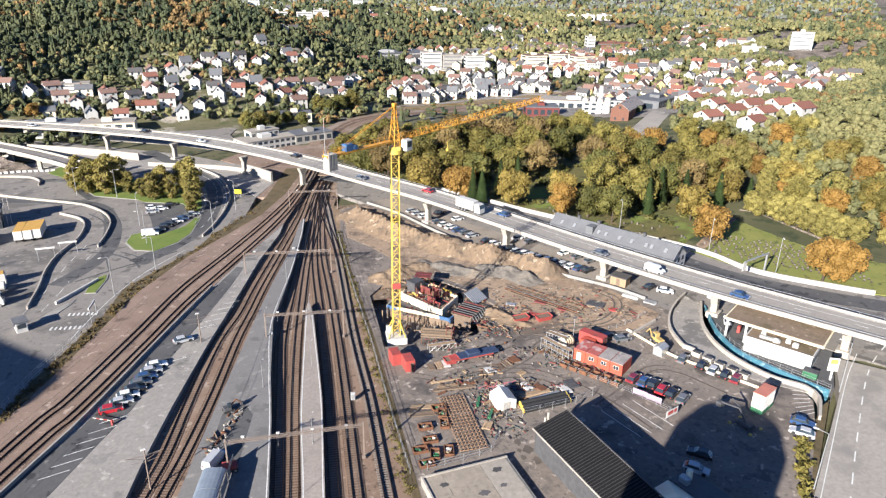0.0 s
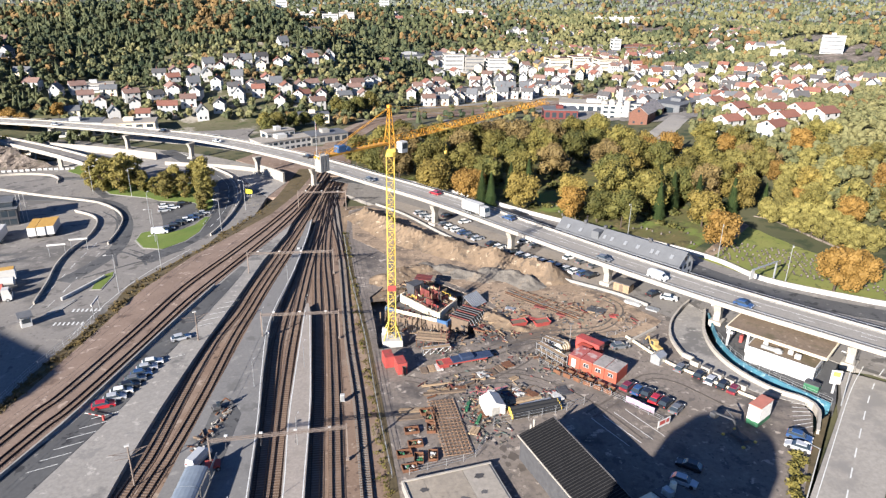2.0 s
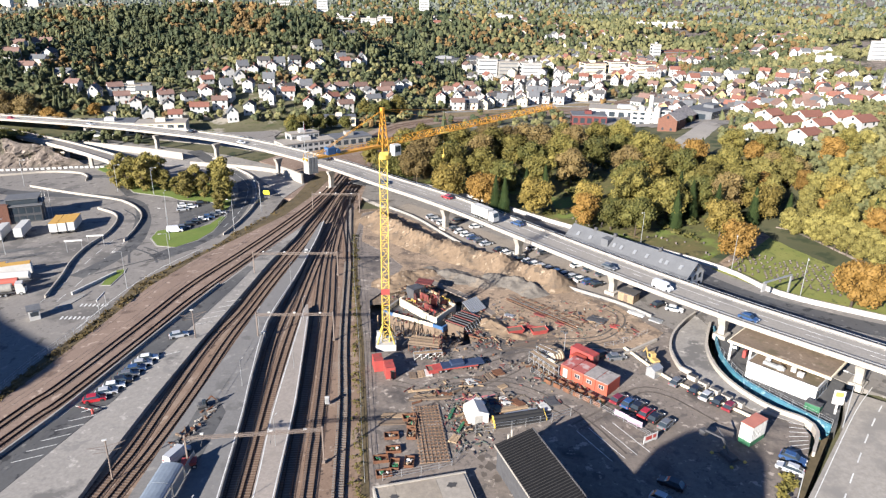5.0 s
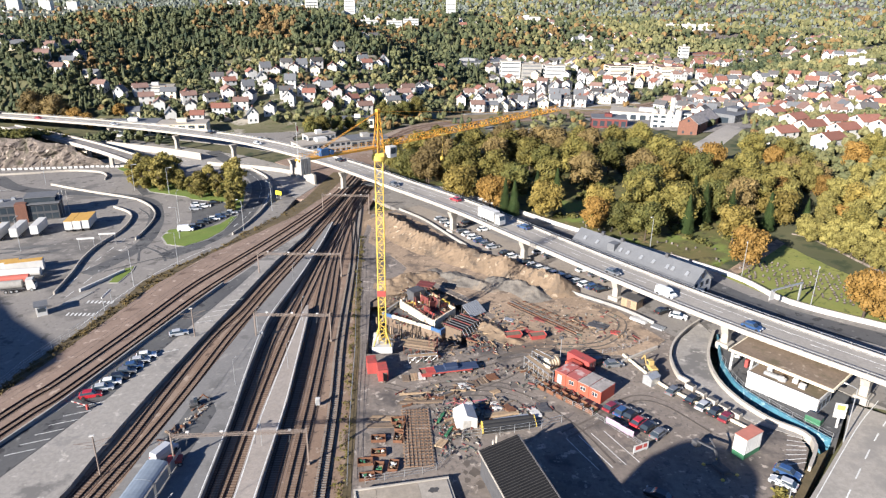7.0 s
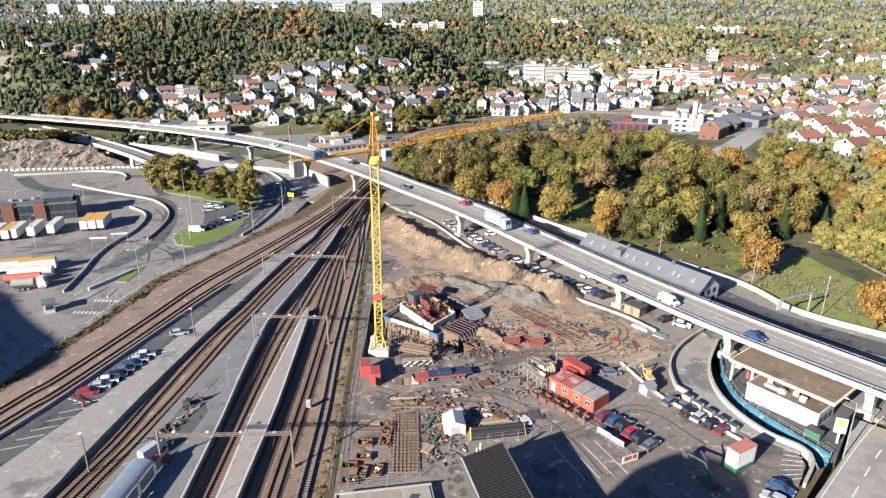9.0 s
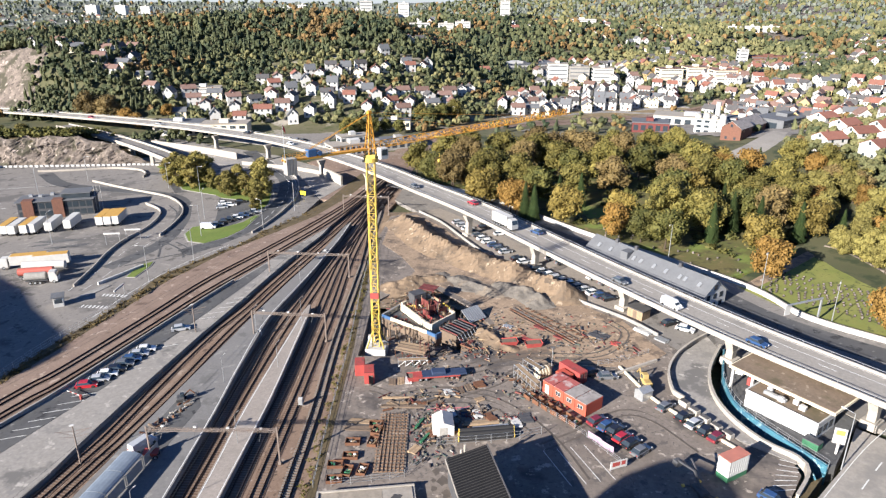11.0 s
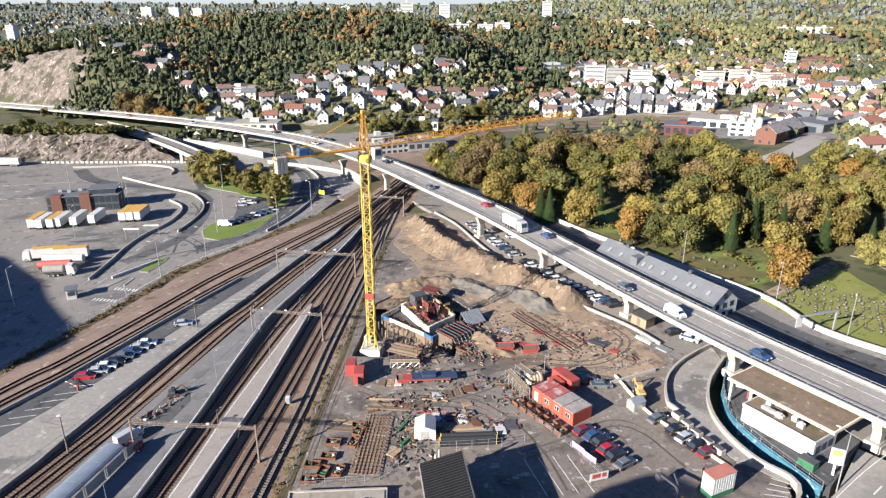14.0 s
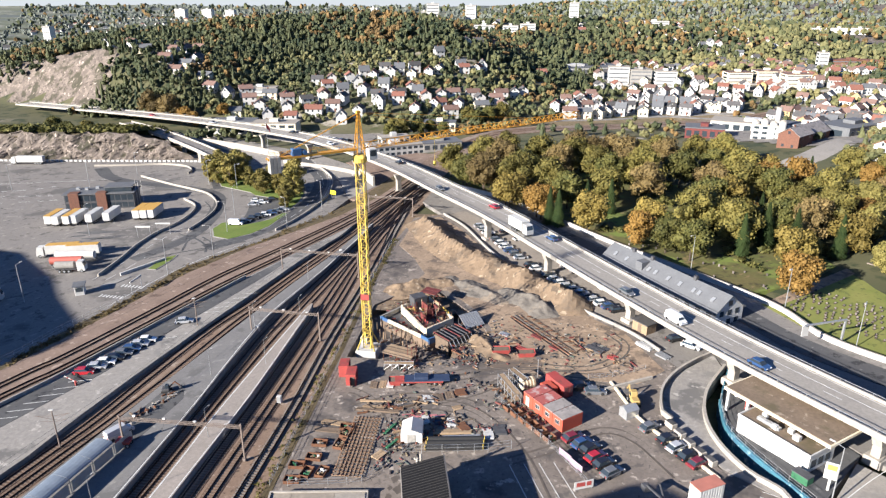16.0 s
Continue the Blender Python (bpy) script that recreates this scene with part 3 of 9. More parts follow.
slab("site_dirt", [(2, 32), (5, 42), (-1, 54), (-8, 64), (-8, 88), (0, 94), (10, 81), (23, 57), (38.5, 34.5), (47.5, 23), (59.5, 11), (66, -4), (60, -10), (48, -10), (36, -9), (28, -7), (29, 7), (24.5, 18), (13.5, 31), (3, 31.5)], 0.17, 0.3, M["dirt"], label="churned sandy dirt of the building site")
slab("lower_road", [(-8, 138), (19.1, 119.2), (39.5, 96.5), (59.8, 71.3), (94.3, 33.6), (103.8, 13.6), (119.5, -0.5), (150, -22), (150, -68), (118, -52), (96, -28), (88, -16), (78.6, -1.2), (77.4, 4.4), (72, 0), (70.6, -5.1), (60, 12.3), (47.8, 24.4), (38.6, 36.1), (23.3, 58.8), (10.5, 83.7), (0.9, 96.8), (-10, 112)], 0.08, 0.8, M["asphalt"], label="grey asphalt street under and beside the viaduct")
slab("ramp_road", [(77.3, 4.2), (67.8, -5.6), (64.6, -12.4), (63.7, -20.2), (71.6, -35), (79, -41), (79.4, -40.3), (75.2, -35.8), (71.9, -28.5), (71, -20.4), (72.9, -11.4), (78.2, -1.4)], 0.14, 0.8, M["asphalt_pale"], label="curving asphalt ramp stained with dark patches")
slab("side_road", [(118, -52), (94, -30.5), (86.2, -42), (60.7, -67.7), (36, -95), (60, -95), (72, -70), (97, -46), (125, -22), (150, -40)][:7] + [(72, -70), (97, -45.5), (118, -30)], 0.16, 0.6, M["deck"], label="pale grey two-lane road with a pavement")
slab("trackside_ground", [(-40, 112.6), (-34.5, 132), (-46, 157), (-60, 172), (-44, 196), (-14, 192), (-18, 150), (-30, 150), (-36, 112)], 0.2, 1.0, M["ballast_new"], label="bare gravel ground beside the tracks")
slab("lot_pavement", [(2.5, 98), (12, 85), (24.8, 60), (40, 37.4), (49.2, 25.8), (61.2, 13.8), (70, 22), (57, 38), (47, 51), (35, 66.5), (21, 86), (8, 102)], 0.12, 0.6, M["lot"], label="pale sandy asphalt of the parking lot under the viaduct")
slab("fence_verge", [(-3.2, -60), (-4.4, -34), (-5.2, -20.6), (-6.1, -4.2), (-7.5, 12.8), (-9.2, 33.8), (-11, 65), (-9.6, 65), (-7.9, 33.8), (-6.2, 12.8), (-4.8, -4.2), (-3.9, -20.6), (-3, -34), (-1.8, -60)], 0.16, 0.4, M["grass_dry"], label="strip of dry weeds along the site fence")
slab("forecourt", [(75.3, -14), (79, -2.4), (87.5, -16), (95.4, -28.2), (93.6, -30.6), (85.6, -41), (83.8, -41.4), (80.2, -34.8), (76.8, -28.3), (74.9, -22.4)], 0.14, 0.6, M["asphalt_dark"], label="dark asphalt forecourt of the filling station")
slab("churchyard_lawn", [(94, 32), (103.8, 14.2), (119.5, 0.4), (132, -8), (146, 14), (139.5, 30), (134, 56), (126, 60), (104, 41)], 0.1, 0.5, M["lawn"], label="sloping churchyard lawn with rows of graves")

slab("park_lawn", [(-6, 142), (19.5, 121), (40, 98), (60.3, 73), (92, 38), (108, 47), (121, 60), (112, 110), (92, 160), (60, 196), (20, 204), (-4, 186)], 0.06, 0.5, M["park"], label="old churchyard grass under the park trees")

# ---- tracks ----
TRACKS = [
    ([(-92.5, -90), (-72.4, -28.7), (-67.6, -16.8), (-60.1, 9), (-53.8, 32.3), (-44.1, 56.6), (-33.5, 85.7), (-25, 115), (-19, 150)], 0.78, "new"),
    ([(-88.7, -90), (-69.2, -33.3), (-64.4, -21.7), (-57, 2.6), (-50.6, 24.9), (-41.5, 49.6), (-31, 80), (-24, 108), (-17, 150)], 0.78, "new"),
    ([(-55.2, -90), (-47.2, -47.0), (-45.3, -36.3), (-43.8, -19.4), (-41.3, 2.3), (-37.9, 17.2), (-35.1, 34.9), (-26, 85), (-21, 120), (-12, 165)], -0.3, "old"),
    ([(-51.8, -90), (-43.8, -47.1), (-41.8, -36.4), (-39.3, -19.5), (-36.9, 2.2), (-34.5, 17.1), (-31.7, 34.8), (-23.2, 82), (-19, 115), (-12, 155)], -0.3, "old"),
    ([(-24.5, -90), (-25, -51), (-26, -15), (-26.2, 5), (-23.5, 42), (-20.5, 75), (-18, 105), (-14, 140)], -0.3, "old"),
    ([(-22.6, -90), (-22.5, -51), (-22.9, -20), (-22.6, 5), (-21, 42), (-19, 72), (-16.5, 110), (-10, 150), (2, 196)], -0.3, "old"),
    ([(-15.2, -90), (-15.9, -48), (-16.3, -20), (-17.4, 13), (-18.6, 46), (-17.8, 80), (-15.5, 115), (-8, 152)], -0.3, "old"),
    ([(-11.4, -90), (-12.3, -48), (-12.9, -18), (-14.3, 20), (-16, 52), (-15.6, 85), (-13.5, 118), (-6, 152)], -0.3, "old"),
    ([(-6, -90), (-7.2, -51), (-8, -26.5), (-9.7, 1), (-11.2, 46), (-13.3, 88), (-14, 115), (-9, 150)], -0.26, "pale"),
    ([(-21.2, 40), (-19.6, 58), (-17, 80), (-14.6, 100), (-12.6, 120)], -0.3, "old"),
    ([(-11.4, 48), (-12.6, 64), (-15, 86), (-16, 104), (-14, 125)], -0.3, "old"),
    ([(-24.8, 60), (-21.5, 82), (-18.5, 102), (-15.5, 122)], -0.3, "old"),
]


def track(pts, dz, kind):
    path = lay(pts, dz, 3.0)
    th = thing("railway_track", {"new": "main line track with brown rails on reddish ballast", "old": "station track with rusty rails on dark sleepers", "pale": "siding track with rails on pale concrete sleepers"}[kind], "railway track", "tracks of the rail yard")
    for side in (-1, 1):
        c = side * 0.755
        part("rail", MB().sweep(path, [(c - 0.085, 0.0), (c + 0.085, 0.0), (c + 0.045, 0.32), (c - 0.045, 0.32)]), M["rail"], th)
    if kind == "old":
        part("track_bed", MB().sweep(path, [(-1.75, -0.5), (1.75, -0.5), (1.45, 0.07), (-1.45, 0.07)]), M["ballast_oily"], th, "dark oil-stained ballast")
    if kind == "new":
        part("track_bed", MB().sweep(path, [(-1.5, -0.5), (1.5, -0.5), (1.3, 0.02), (-1.3, 0.02)]), M["ballast"], th, "stained brown ballast between the rails")
    mb, one = MB(), None
    top = 0.06 if kind == "new" else 0.11
    for a, b in zip(path, path[1:]):
        d = b - a
        ang = math.degrees(math.atan2(d.y, d.x)) - 90
        n = max(1, round(d.length / 0.65))
        for k in range(n):
            p = a + d * (k / n)
            if kind == "pale" and -58 < p.y < 55:
                if one is None:
                    one = MB().box(-1.3, -0.14, -0.2, 1.3, 0.14, 0.03, 0, None, 0.02).mesh("sleeper", M["sleeper"])
                part("sleeper", one, None, th).matrix_basis = pose(p.x, p.y, p.z, 0, 0, ang)
            elif p.y < 125:
                mb.box(-1.3, -0.13, -0.2, 1.3, 0.13, top, 0, pose(p.x, p.y, p.z, 0, 0, ang))
    tagged(part("sleeper_bed", mb, M[{"pale": "sleeper", "new": "sleeper_new"}.get(kind, "sleeper_old")], th), kind="stuff")


for row in TRACKS:
    track(*row)

# ---- viaduct ----
DECK = [(-330, 285, 6.0), (-250, 262, 7.0), (-195, 242, 8.2), (-150, 225, 8.6), (-108, 203, 8.6), (-74, 181, 8.6), (-43, 153, 8.6), (-20, 128, 8.6), (1, 101, 8.6), (22.4, 74.6, 8.3), (41.9, 47.9, 7.4), (61.3, 21.2, 6.6), (80.3, -4.7, 6.4), (99.4, -27.8, 6.4), (123.6, -57, 6.4), (147.7, -89.8, 6.4)]
deck_path = [Vector((p.x, p.y, p.z + G0(p.x, p.y))) for p in curve_path(DECK, 5.0)]
viaduct = thing("viaduct", "long pale concrete road viaduct on tall piers", "viaduct")
W = 5.4
part("deck", MB().sweep(deck_path, [(-W, 0), (-W, -0.5), (-2.6, -1.1), (2.6, -1.1), (W, -0.5), (W, 0)]), M["concrete"], viaduct)
part("carriageway", MB().sweep(deck_path, [(-W + 0.45, 0.004), (W - 0.45, 0.004), (W - 0.45, 0.06), (-W + 0.45, 0.06)]), M["deck"], viaduct, "pale worn asphalt carriageway")
RAIL_POST = MB().box(-0.04, -0.04, 0.6, 0.04, 0.04, 1.05).mesh("rail_post", M["steel"])
for side in (-1, 1):
    s0, s1 = (W - 0.4, W) if side > 0 else (-W, -W + 0.4)
    part("parapet", MB().sweep(deck_path, [(s0, 0.0), (s1, 0.0), (s1, 0.6), (s0, 0.6)]), M["concrete"], viaduct)
    mid = (s0 + s1) / 2
    part("hand_rail", MB().sweep(deck_path, [(mid - 0.05, 1.05), (mid + 0.05, 1.05), (mid + 0.05, 1.13), (mid - 0.05, 1.13)]), M["steel"], viaduct, "steel hand rail")
    for k in range(30, len(deck_path) - 1, 1):
        d = deck_path[k + 1] - deck_path[k]
        q = deck_path[k] + Vector((d.y, -d.x, 0)).normalized() * mid
        part("rail_post", RAIL_POST, None, viaduct).matrix_basis = Matrix.Translation(q)


for off in (-W + 0.9, W - 0.9, -W + 3.4):
    part("edge_marking", MB().sweep(deck_path, [(off - 0.07, 0.062), (off + 0.07, 0.062), (off + 0.07, 0.072), (off - 0.07, 0.072)]), M["white_line"], viaduct, "worn white line")
dash = MB()
for k in range(0, len(deck_path) - 1, 2):
    a, b = deck_path[k], deck_path[k].lerp(deck_path[k + 1], 0.6)
    dash.sweep([a, b], [(-0.07, 0.062), (0.07, 0.062), (0.07, 0.072), (-0.07, 0.072)])
tagged(part("lane_dash", dash, M["white_line"], viaduct), kind="stuff")


def pier(x, y, ang, h):
    mb = MB()
    mb.box(-1.7, -1.5, -0.6, 1.7, 1.5, 1.0, 0, None, 0.1)
    mb.box(-0.95, -0.8, 1.0, 0.95, 0.8, h - 2.2, 0, None, 0.15)
    mb.hull([(-0.95, -0.8, h - 2.2), (0.95, -0.8, h - 2.2), (0.95, 0.8, h - 2.2), (-0.95, 0.8, h - 2.2), (-1.9, -0.9, h), (1.9, -0.9, h), (1.9, 0.9, h), (-1.9, 0.9, h)], [(0, 1, 5, 4), (1, 2, 6, 5), (2, 3, 7, 6), (3, 0, 4, 7), (4, 5, 6, 7)])
    ob = part("pier", mb, M["concrete"], viaduct)
    ob.matrix_basis = at(x, y, 0, ang)


for x, y, ang, h in ((-157, 223, 62, 7.5), (-115, 201, 60, 7.5), (-80.5, 178.5, 52, 7.5), (-47, 147.5, 46, 7.5), (-22.5, 124.5, 40, 7.5), (19.8, 72.5, 39, 7.2), (40, 46, 39, 6.3), (60.6, 18.6, 40, 5.5), (79, -6.6, 41, 5.3), (97.6, -28.8, 40, 5.3)):
    pier(x, y, ang, h)

# ---- tower crane ----
def lattice(mb, length, w, h, bay, bar, brace, tri=False):
    """A truss along +x: square, or three-cornered with its apex up."""
    rails = [(-w / 2, 0), (w / 2, 0), (0, h)] if tri else [(-w / 2, 0), (w / 2, 0), (w / 2, h), (-w / 2, h)]
    for a, u in rails:
        mb.beam((0, a, u), (length, a, u), bar)
    n = round(length / bay)
    for i in range(n):
        x0, x1 = length * i / n, length * (i + 1) / n
        for j in range(len(rails)):
            p, q = rails[j], rails[(j + 1) % len(rails)]
            a, b = (p, q) if (i + j) % 2 else (q, p)
            mb.beam((x0, *a), (x1, *b), brace)
            mb.beam((x0, *p), (x0, *q), brace)
    return mb


def tower_crane():
    th = thing("tower_crane", "tall yellow lattice tower crane on a white concrete base", "crane", m=at(0.3, -1.6, 0.1))
    base = MB().box(-2.4, -2.4, -2.4, 2.4, 2.4, -0.1, 0, None, 0.12).box(-2.2, 1.2, -0.1, -0.6, 2.3, 1.4, 0, None, 0.06)
    part("base", base, M["white"], th, "white concrete ballast base")
    mast = lattice(MB(), 43.9, 1.65, 1.65, 1.9, 0.17, 0.085)
    mast.v = [(y, z - 0.825, x - 0.1) for x, y, z in mast.v]
    for sx in (-1, 1):
        for sy in (-1, 1):
            mast.beam((sx * 2.0, sy * 2.0, -0.1), (sx * 0.82, sy * 0.82, 3.4), 0.22)
    part("mast", mast, M["yellow"], th)
    ring = MB().tube((0, 0, 43.6), (0, 0, 44.5), 1.5, 1.5, 16).box(-1.2, -1.2, 44.5, 1.2, 1.2, 45.2, 0, None, 0.1)
    part("slewing_ring", ring, M["yellow"], th)
    ang = Matrix.Rotation(radians(40.5), 4, "Z")
    head = MB()
    for sx in (-1, 1):
        for sy in (-1, 1):
            head.beam((sx * 0.85, sy * 0.85, 45.2), (sx * 0.18, sy * 0.18, 53.8), 0.17)
    for k in range(6):
        f0, f1 = k / 6, (k + 1) / 6
        for ax in (0, 1):
            for s in (-1, 1):
                a, b = 0.85 - 0.67 * f0, 0.85 - 0.67 * f1
                p, q = [s * a, -a], [s * b, b]
                if ax:
                    p.reverse(), q.reverse()
                head.beam((*p, 45.2 + 8.6 * f0), (*q, 45.2 + 8.6 * f1), 0.09)
    head.box(-0.4, -0.4, 53.6, 0.4, 0.4, 54.2, 0, None, 0.05)
    part("tower_head", head, M["orange"], th, "orange lattice tower head").matrix_basis = ang
    jib = lattice(MB(), 58.5, 1.25, 1.35, 1.8, 0.14, 0.08, True)
    ob = part("jib", jib, M["orange"], th, "long orange lattice jib")
    ob.matrix_basis = ang @ pose(1, 0, 46.3, 0, -1.5, 0)
    cj = MB()
    for s in (-1, 1):
        cj.beam((-0.8, s * 0.6, 46.4), (-19.5, s * 0.6, 46.4), 0.22, 0.4)
        cj.beam((-0.8, s * 0.65, 47.5), (-19, s * 0.65, 47.5), 0.06)
    for k in range(14):
        cj.beam((-1 - k * 1.4, -0.6, 46.4), (-1 - k * 1.4, 0.6, 46.4), 0.12)
        for s in (-1, 1):
            cj.beam((-1 - k * 1.4, s * 0.65, 46.4), (-1 - k * 1.4, s * 0.65, 47.5), 0.05)
    cj.box(-19.5, -0.55, 46.5, -1, 0.55, 46.56)
    part("counter_jib", cj, M["orange"], th).matrix_basis = ang
    for k in range(3):
        part("counterweight", MB().box(-19.2 + k * 0.75, -0.9, 43.6, -18.55 + k * 0.75, 0.9, 46.8, 0, None, 0.05), M["concrete_grey"], th, "grey concrete counterweight").matrix_basis = ang
    part("winch", MB().box(-14.5, -0.7, 46.6, -12.6, 0.7, 48, 0, None, 0.1).tube((-12, -0.8, 47.1), (-12, 0.8, 47.1), 0.5), M["blue"], th, "blue winch housing").matrix_basis = ang
    tie = MB()
    for s in (-0.35, 0.35):
        tie.beam((0, s * 0.4, 53.7), (-17, s, 46.7), 0.09)
    tie.beam((0, 0, 53.8), (24, 0, 48.3), 0.07).beam((0, 0, 53.8), (44, 0, 48.8), 0.07)
    part("tie_bar", tie, M["orange"], th).matrix_basis = ang
    cab = MB().box(1.0, -2.5, 44.3, 2.9, -0.95, 46.6, 0, None, 0.1)
    part("cab", cab, M["white"], th).matrix_basis = ang
    part("cab_window", MB().box(2.87, -2.3, 44.9, 2.93, -1.15, 46.3).box(1.3, -2.53, 45.1, 2.6, -2.47, 46.3), M["glass"], th).matrix_basis = ang
    trolley = MB().box(17, -0.7, 46.55, 19, 0.7, 46.85, 0, None, 0.05).beam((18, 0, 46.6), (18, 0, 41.5), 0.06).box(17.7, -0.3, 40.6, 18.3, 0.3, 41.6, 0, None, 0.08)
    part("trolley", trolley, M["yellow"], th).matrix_basis = ang
    pole = part("flag_pole", MB().tube((-18.9, 0.5, 46.5), (-18.9, 0.5, 53.6), 0.06, 0.04, 6), M["steel"], th)
    pole.matrix_basis = ang
    flag = MB()
    flag.sweep([Vector((-18.9 + 0.18 * k, 0.5 + 0.2 * k + 0.1 * math.sin(k * 1.3), 52.5 - 0.22 * k)) for k in range(7)], [(-0.02, 0), (0.02, 0), (0.02, 0.9), (-0.02, 0.9)])
    part("flag", flag, M["flag_red"], pole, "red flag in the wind").matrix_basis = Matrix()
    part("sign_panel", MB().box(-0.95, -1.06, 12.2, 0.95, -1.0, 13.6), M["red"], th, "small red and white sign panel")


tower_crane()


def container(x, y, rz, l, w, h, m, label, lift=0.15, doors="steel_dark", group=""):
    th = thing("container", label, "container", group, at(x, y, lift, rz))
    b = part("body", MB().box(-l / 2, -w / 2, 0.1, l / 2, w / 2, h, 0, None, 0.04), m, th)
    n = int(l / 0.55)
    for k in range(n):
        a = -l / 2 + 0.2 + k * (l - 0.4) / n
        for s in (-1, 1):
            part("rib", MB().box(a, s * w / 2 + (0.002 if s > 0 else -0.04), 0.3, a + 0.22, s * w / 2 + (0.04 if s > 0 else -0.002), h - 0.15), m, b)
    for s in (-1, 1):
        part("door", MB().box(l / 2 + 0.004, min(0.03 * s, s * (w / 2 - 0.1)), 0.25, l / 2 + 0.06, max(0.03 * s, s * (w / 2 - 0.1)), h - 0.15), m, th)
        for t in (0.3, 0.7):
            part("locking_bar", MB().tube((l / 2 + 0.09, s * w / 2 * t, 0.2), (l / 2 + 0.09, s * w / 2 * t, h - 0.15), 0.025, n=6), M[doors], th)
    part("roof", MB().box(-l / 2 + 0.06, -w / 2 + 0.06, h + 0.004, l / 2 - 0.06, w / 2 - 0.06, h + 0.05), m, th)
    return th


container(-1.4, -13.9, 100, 3.4, 2.1, 2.7, M["red"], "faded red steel tool container beside the crane", group="red containers by the crane")
store = container(1.1, -16.9, 100, 3.4, 2.1, 2.7, M["red"], "faded red steel tool container with an open door", group="red containers by the crane")
# no opening here: a dark plate imitates the shade behind the door
part("doorway", MB().box(-1.77, -0.75, 0.2, -1.704, 0.05, 2.1), M["tyre"], store, "dark plate for the shade inside the doorway")
part("door_leaf", MB().box(-2.5, 0.08, 0.2, -1.71, 0.14, 2.1), M["red_deep"], store)
part("roof_rim", MB().box(-1.7, -1.05, 2.755, -1.6, 1.05, 2.85).box(1.6, -1.05, 2.755, 1.7, 1.05, 2.85), M["red_deep"], store)


# ---- masts and gantries over the tracks ----
def catenary_gantry(poles, beam_z, lamps):
    """poles: the two feet; a lattice beam between them carries the wires."""
    (x0, y0), (x1, y1) = poles
    L = math.hypot(x1 - x0, y1 - y0)
    th = thing("catenary_gantry", "brown steel lattice gantry carrying overhead wires across the tracks", "gantry", "gantries over the tracks", at(x0, y0, 0, math.degrees(math.atan2(y1 - y0, x1 - x0))))
    dz = G0(x1, y1) - G0(x0, y0)
    for x, z in ((0, 0), (L, dz)):
        part("pole", MB().box(x - 0.11, -0.11, z - 0.2, x + 0.14, 0.14, z + beam_z + 0.9).box(x - 0.3, -0.3, z - 0.2, x + 0.3, 0.3, z + 0.3, 0, None, 0.05), M["catenary"], th)
    b = lattice(MB(), L, 0.4, 0.45, 1.0, 0.065, 0.035)
    part("beam", b, M["catenary"], th).matrix_basis = pose(0, 0, beam_z, 0, -math.degrees(math.atan2(dz, L)), 0)
    for k in range(lamps):
        a = L * (k + 0.5) / lamps
        part("insulator_arm", MB().beam((a, 0, beam_z), (a, -0.9, beam_z - 0.9), 0.06).tube((a, -0.9, beam_z - 0.9), (a, -0.9, beam_z - 0.4), 0.07, n=6), M["steel_dark"], th)
        part("lamp_head", MB().box(a - 0.3, 0.1, beam_z + 0.75, a + 0.3, 0.5, beam_z + 0.95, 0, None, 0.04).beam((a, 0.1, beam_z + 0.5), (a, 0.3, beam_z + 0.8), 0.05), M["white"], th)


catenary_gantry(((-33.5, -44.4), (-10.4, -43.9)), 6.6, 4)
catenary_gantry(((-29.8, 1.2), (-12.0, 0)), 6.4, 3)
catenary_gantry(((-37.7, 39.6), (-13.8, 37.9)), 6.4, 4)
catenary_gantry(((-27, 96), (-10, 94)), 6.4, 3)


def bracket_mast(x, y, rz, h=7.4):
    th = thing("catenary_mast", "slim steel catenary mast with bracket arms beside the tracks", "mast", "catenary masts", at(x, y, 0.6, rz))
    part("pole", MB().tube((0, 0, -0.6), (0, 0, h), 0.16, 0.1, 8), M["catenary"], th)
    for s in (-1, 1):
        part("bracket", MB().beam((0, 0, h - 1.2), (s * 3, 0, h - 0.9), 0.07).beam((0, 0, h - 2), (s * 2.6, 0, h - 0.95), 0.06).beam((0, 0, h - 2.4), (s * 2.2, 0, h - 2.1), 0.06), M["catenary"], th)
    part("lamp_head", MB().box(-0.5, -0.2, h, 0.3, 0.2, h + 0.18, 0, None, 0.04), M["white"], th)


for x, y in ((-46, -45.4), (-44.5, 2.2), (-55, -75)):
    bracket_mast(x, y, 20)


def wires():
    for k in (0, 1, 3, 5, 7):
        pts, dz, _ = TRACKS[k]
        path = [p + Vector((0, 0, 5.6)) for p in lay(pts, dz, 6.0) if p.y < 130]
        mb = MB()
        for a, b in zip(path, path[1:]):
            mb.beam(a, b, 0.03).beam(a + Vector((0, 0, 0.9)), b + Vector((0, 0, 0.9)), 0.03)
        put("contact_wire", mb, M["steel_dark"], label="thin overhead contact wires above the track", category="wire", group="overhead wires")


wires()


def street_lamp(m, h=9.0, arm=1.6, group="street lamps"):
    th = thing("street_lamp", "tall grey steel street lamp with a short arm", "street lamp", group, m)
    part("pole", MB().tube((0, 0, -0.3), (0, 0, h), 0.12, 0.07, 8), M["steel"], th)
    part("arm", MB().beam((0, 0, h - 0.05), (arm, 0, h + 0.15), 0.07), M["steel"], th)
    part("lamp_head", MB().box(arm - 0.15, -0.16, h + 0.08, arm + 0.7, 0.16, h + 0.24, 0, None, 0.04), M["white"], th)
    return th


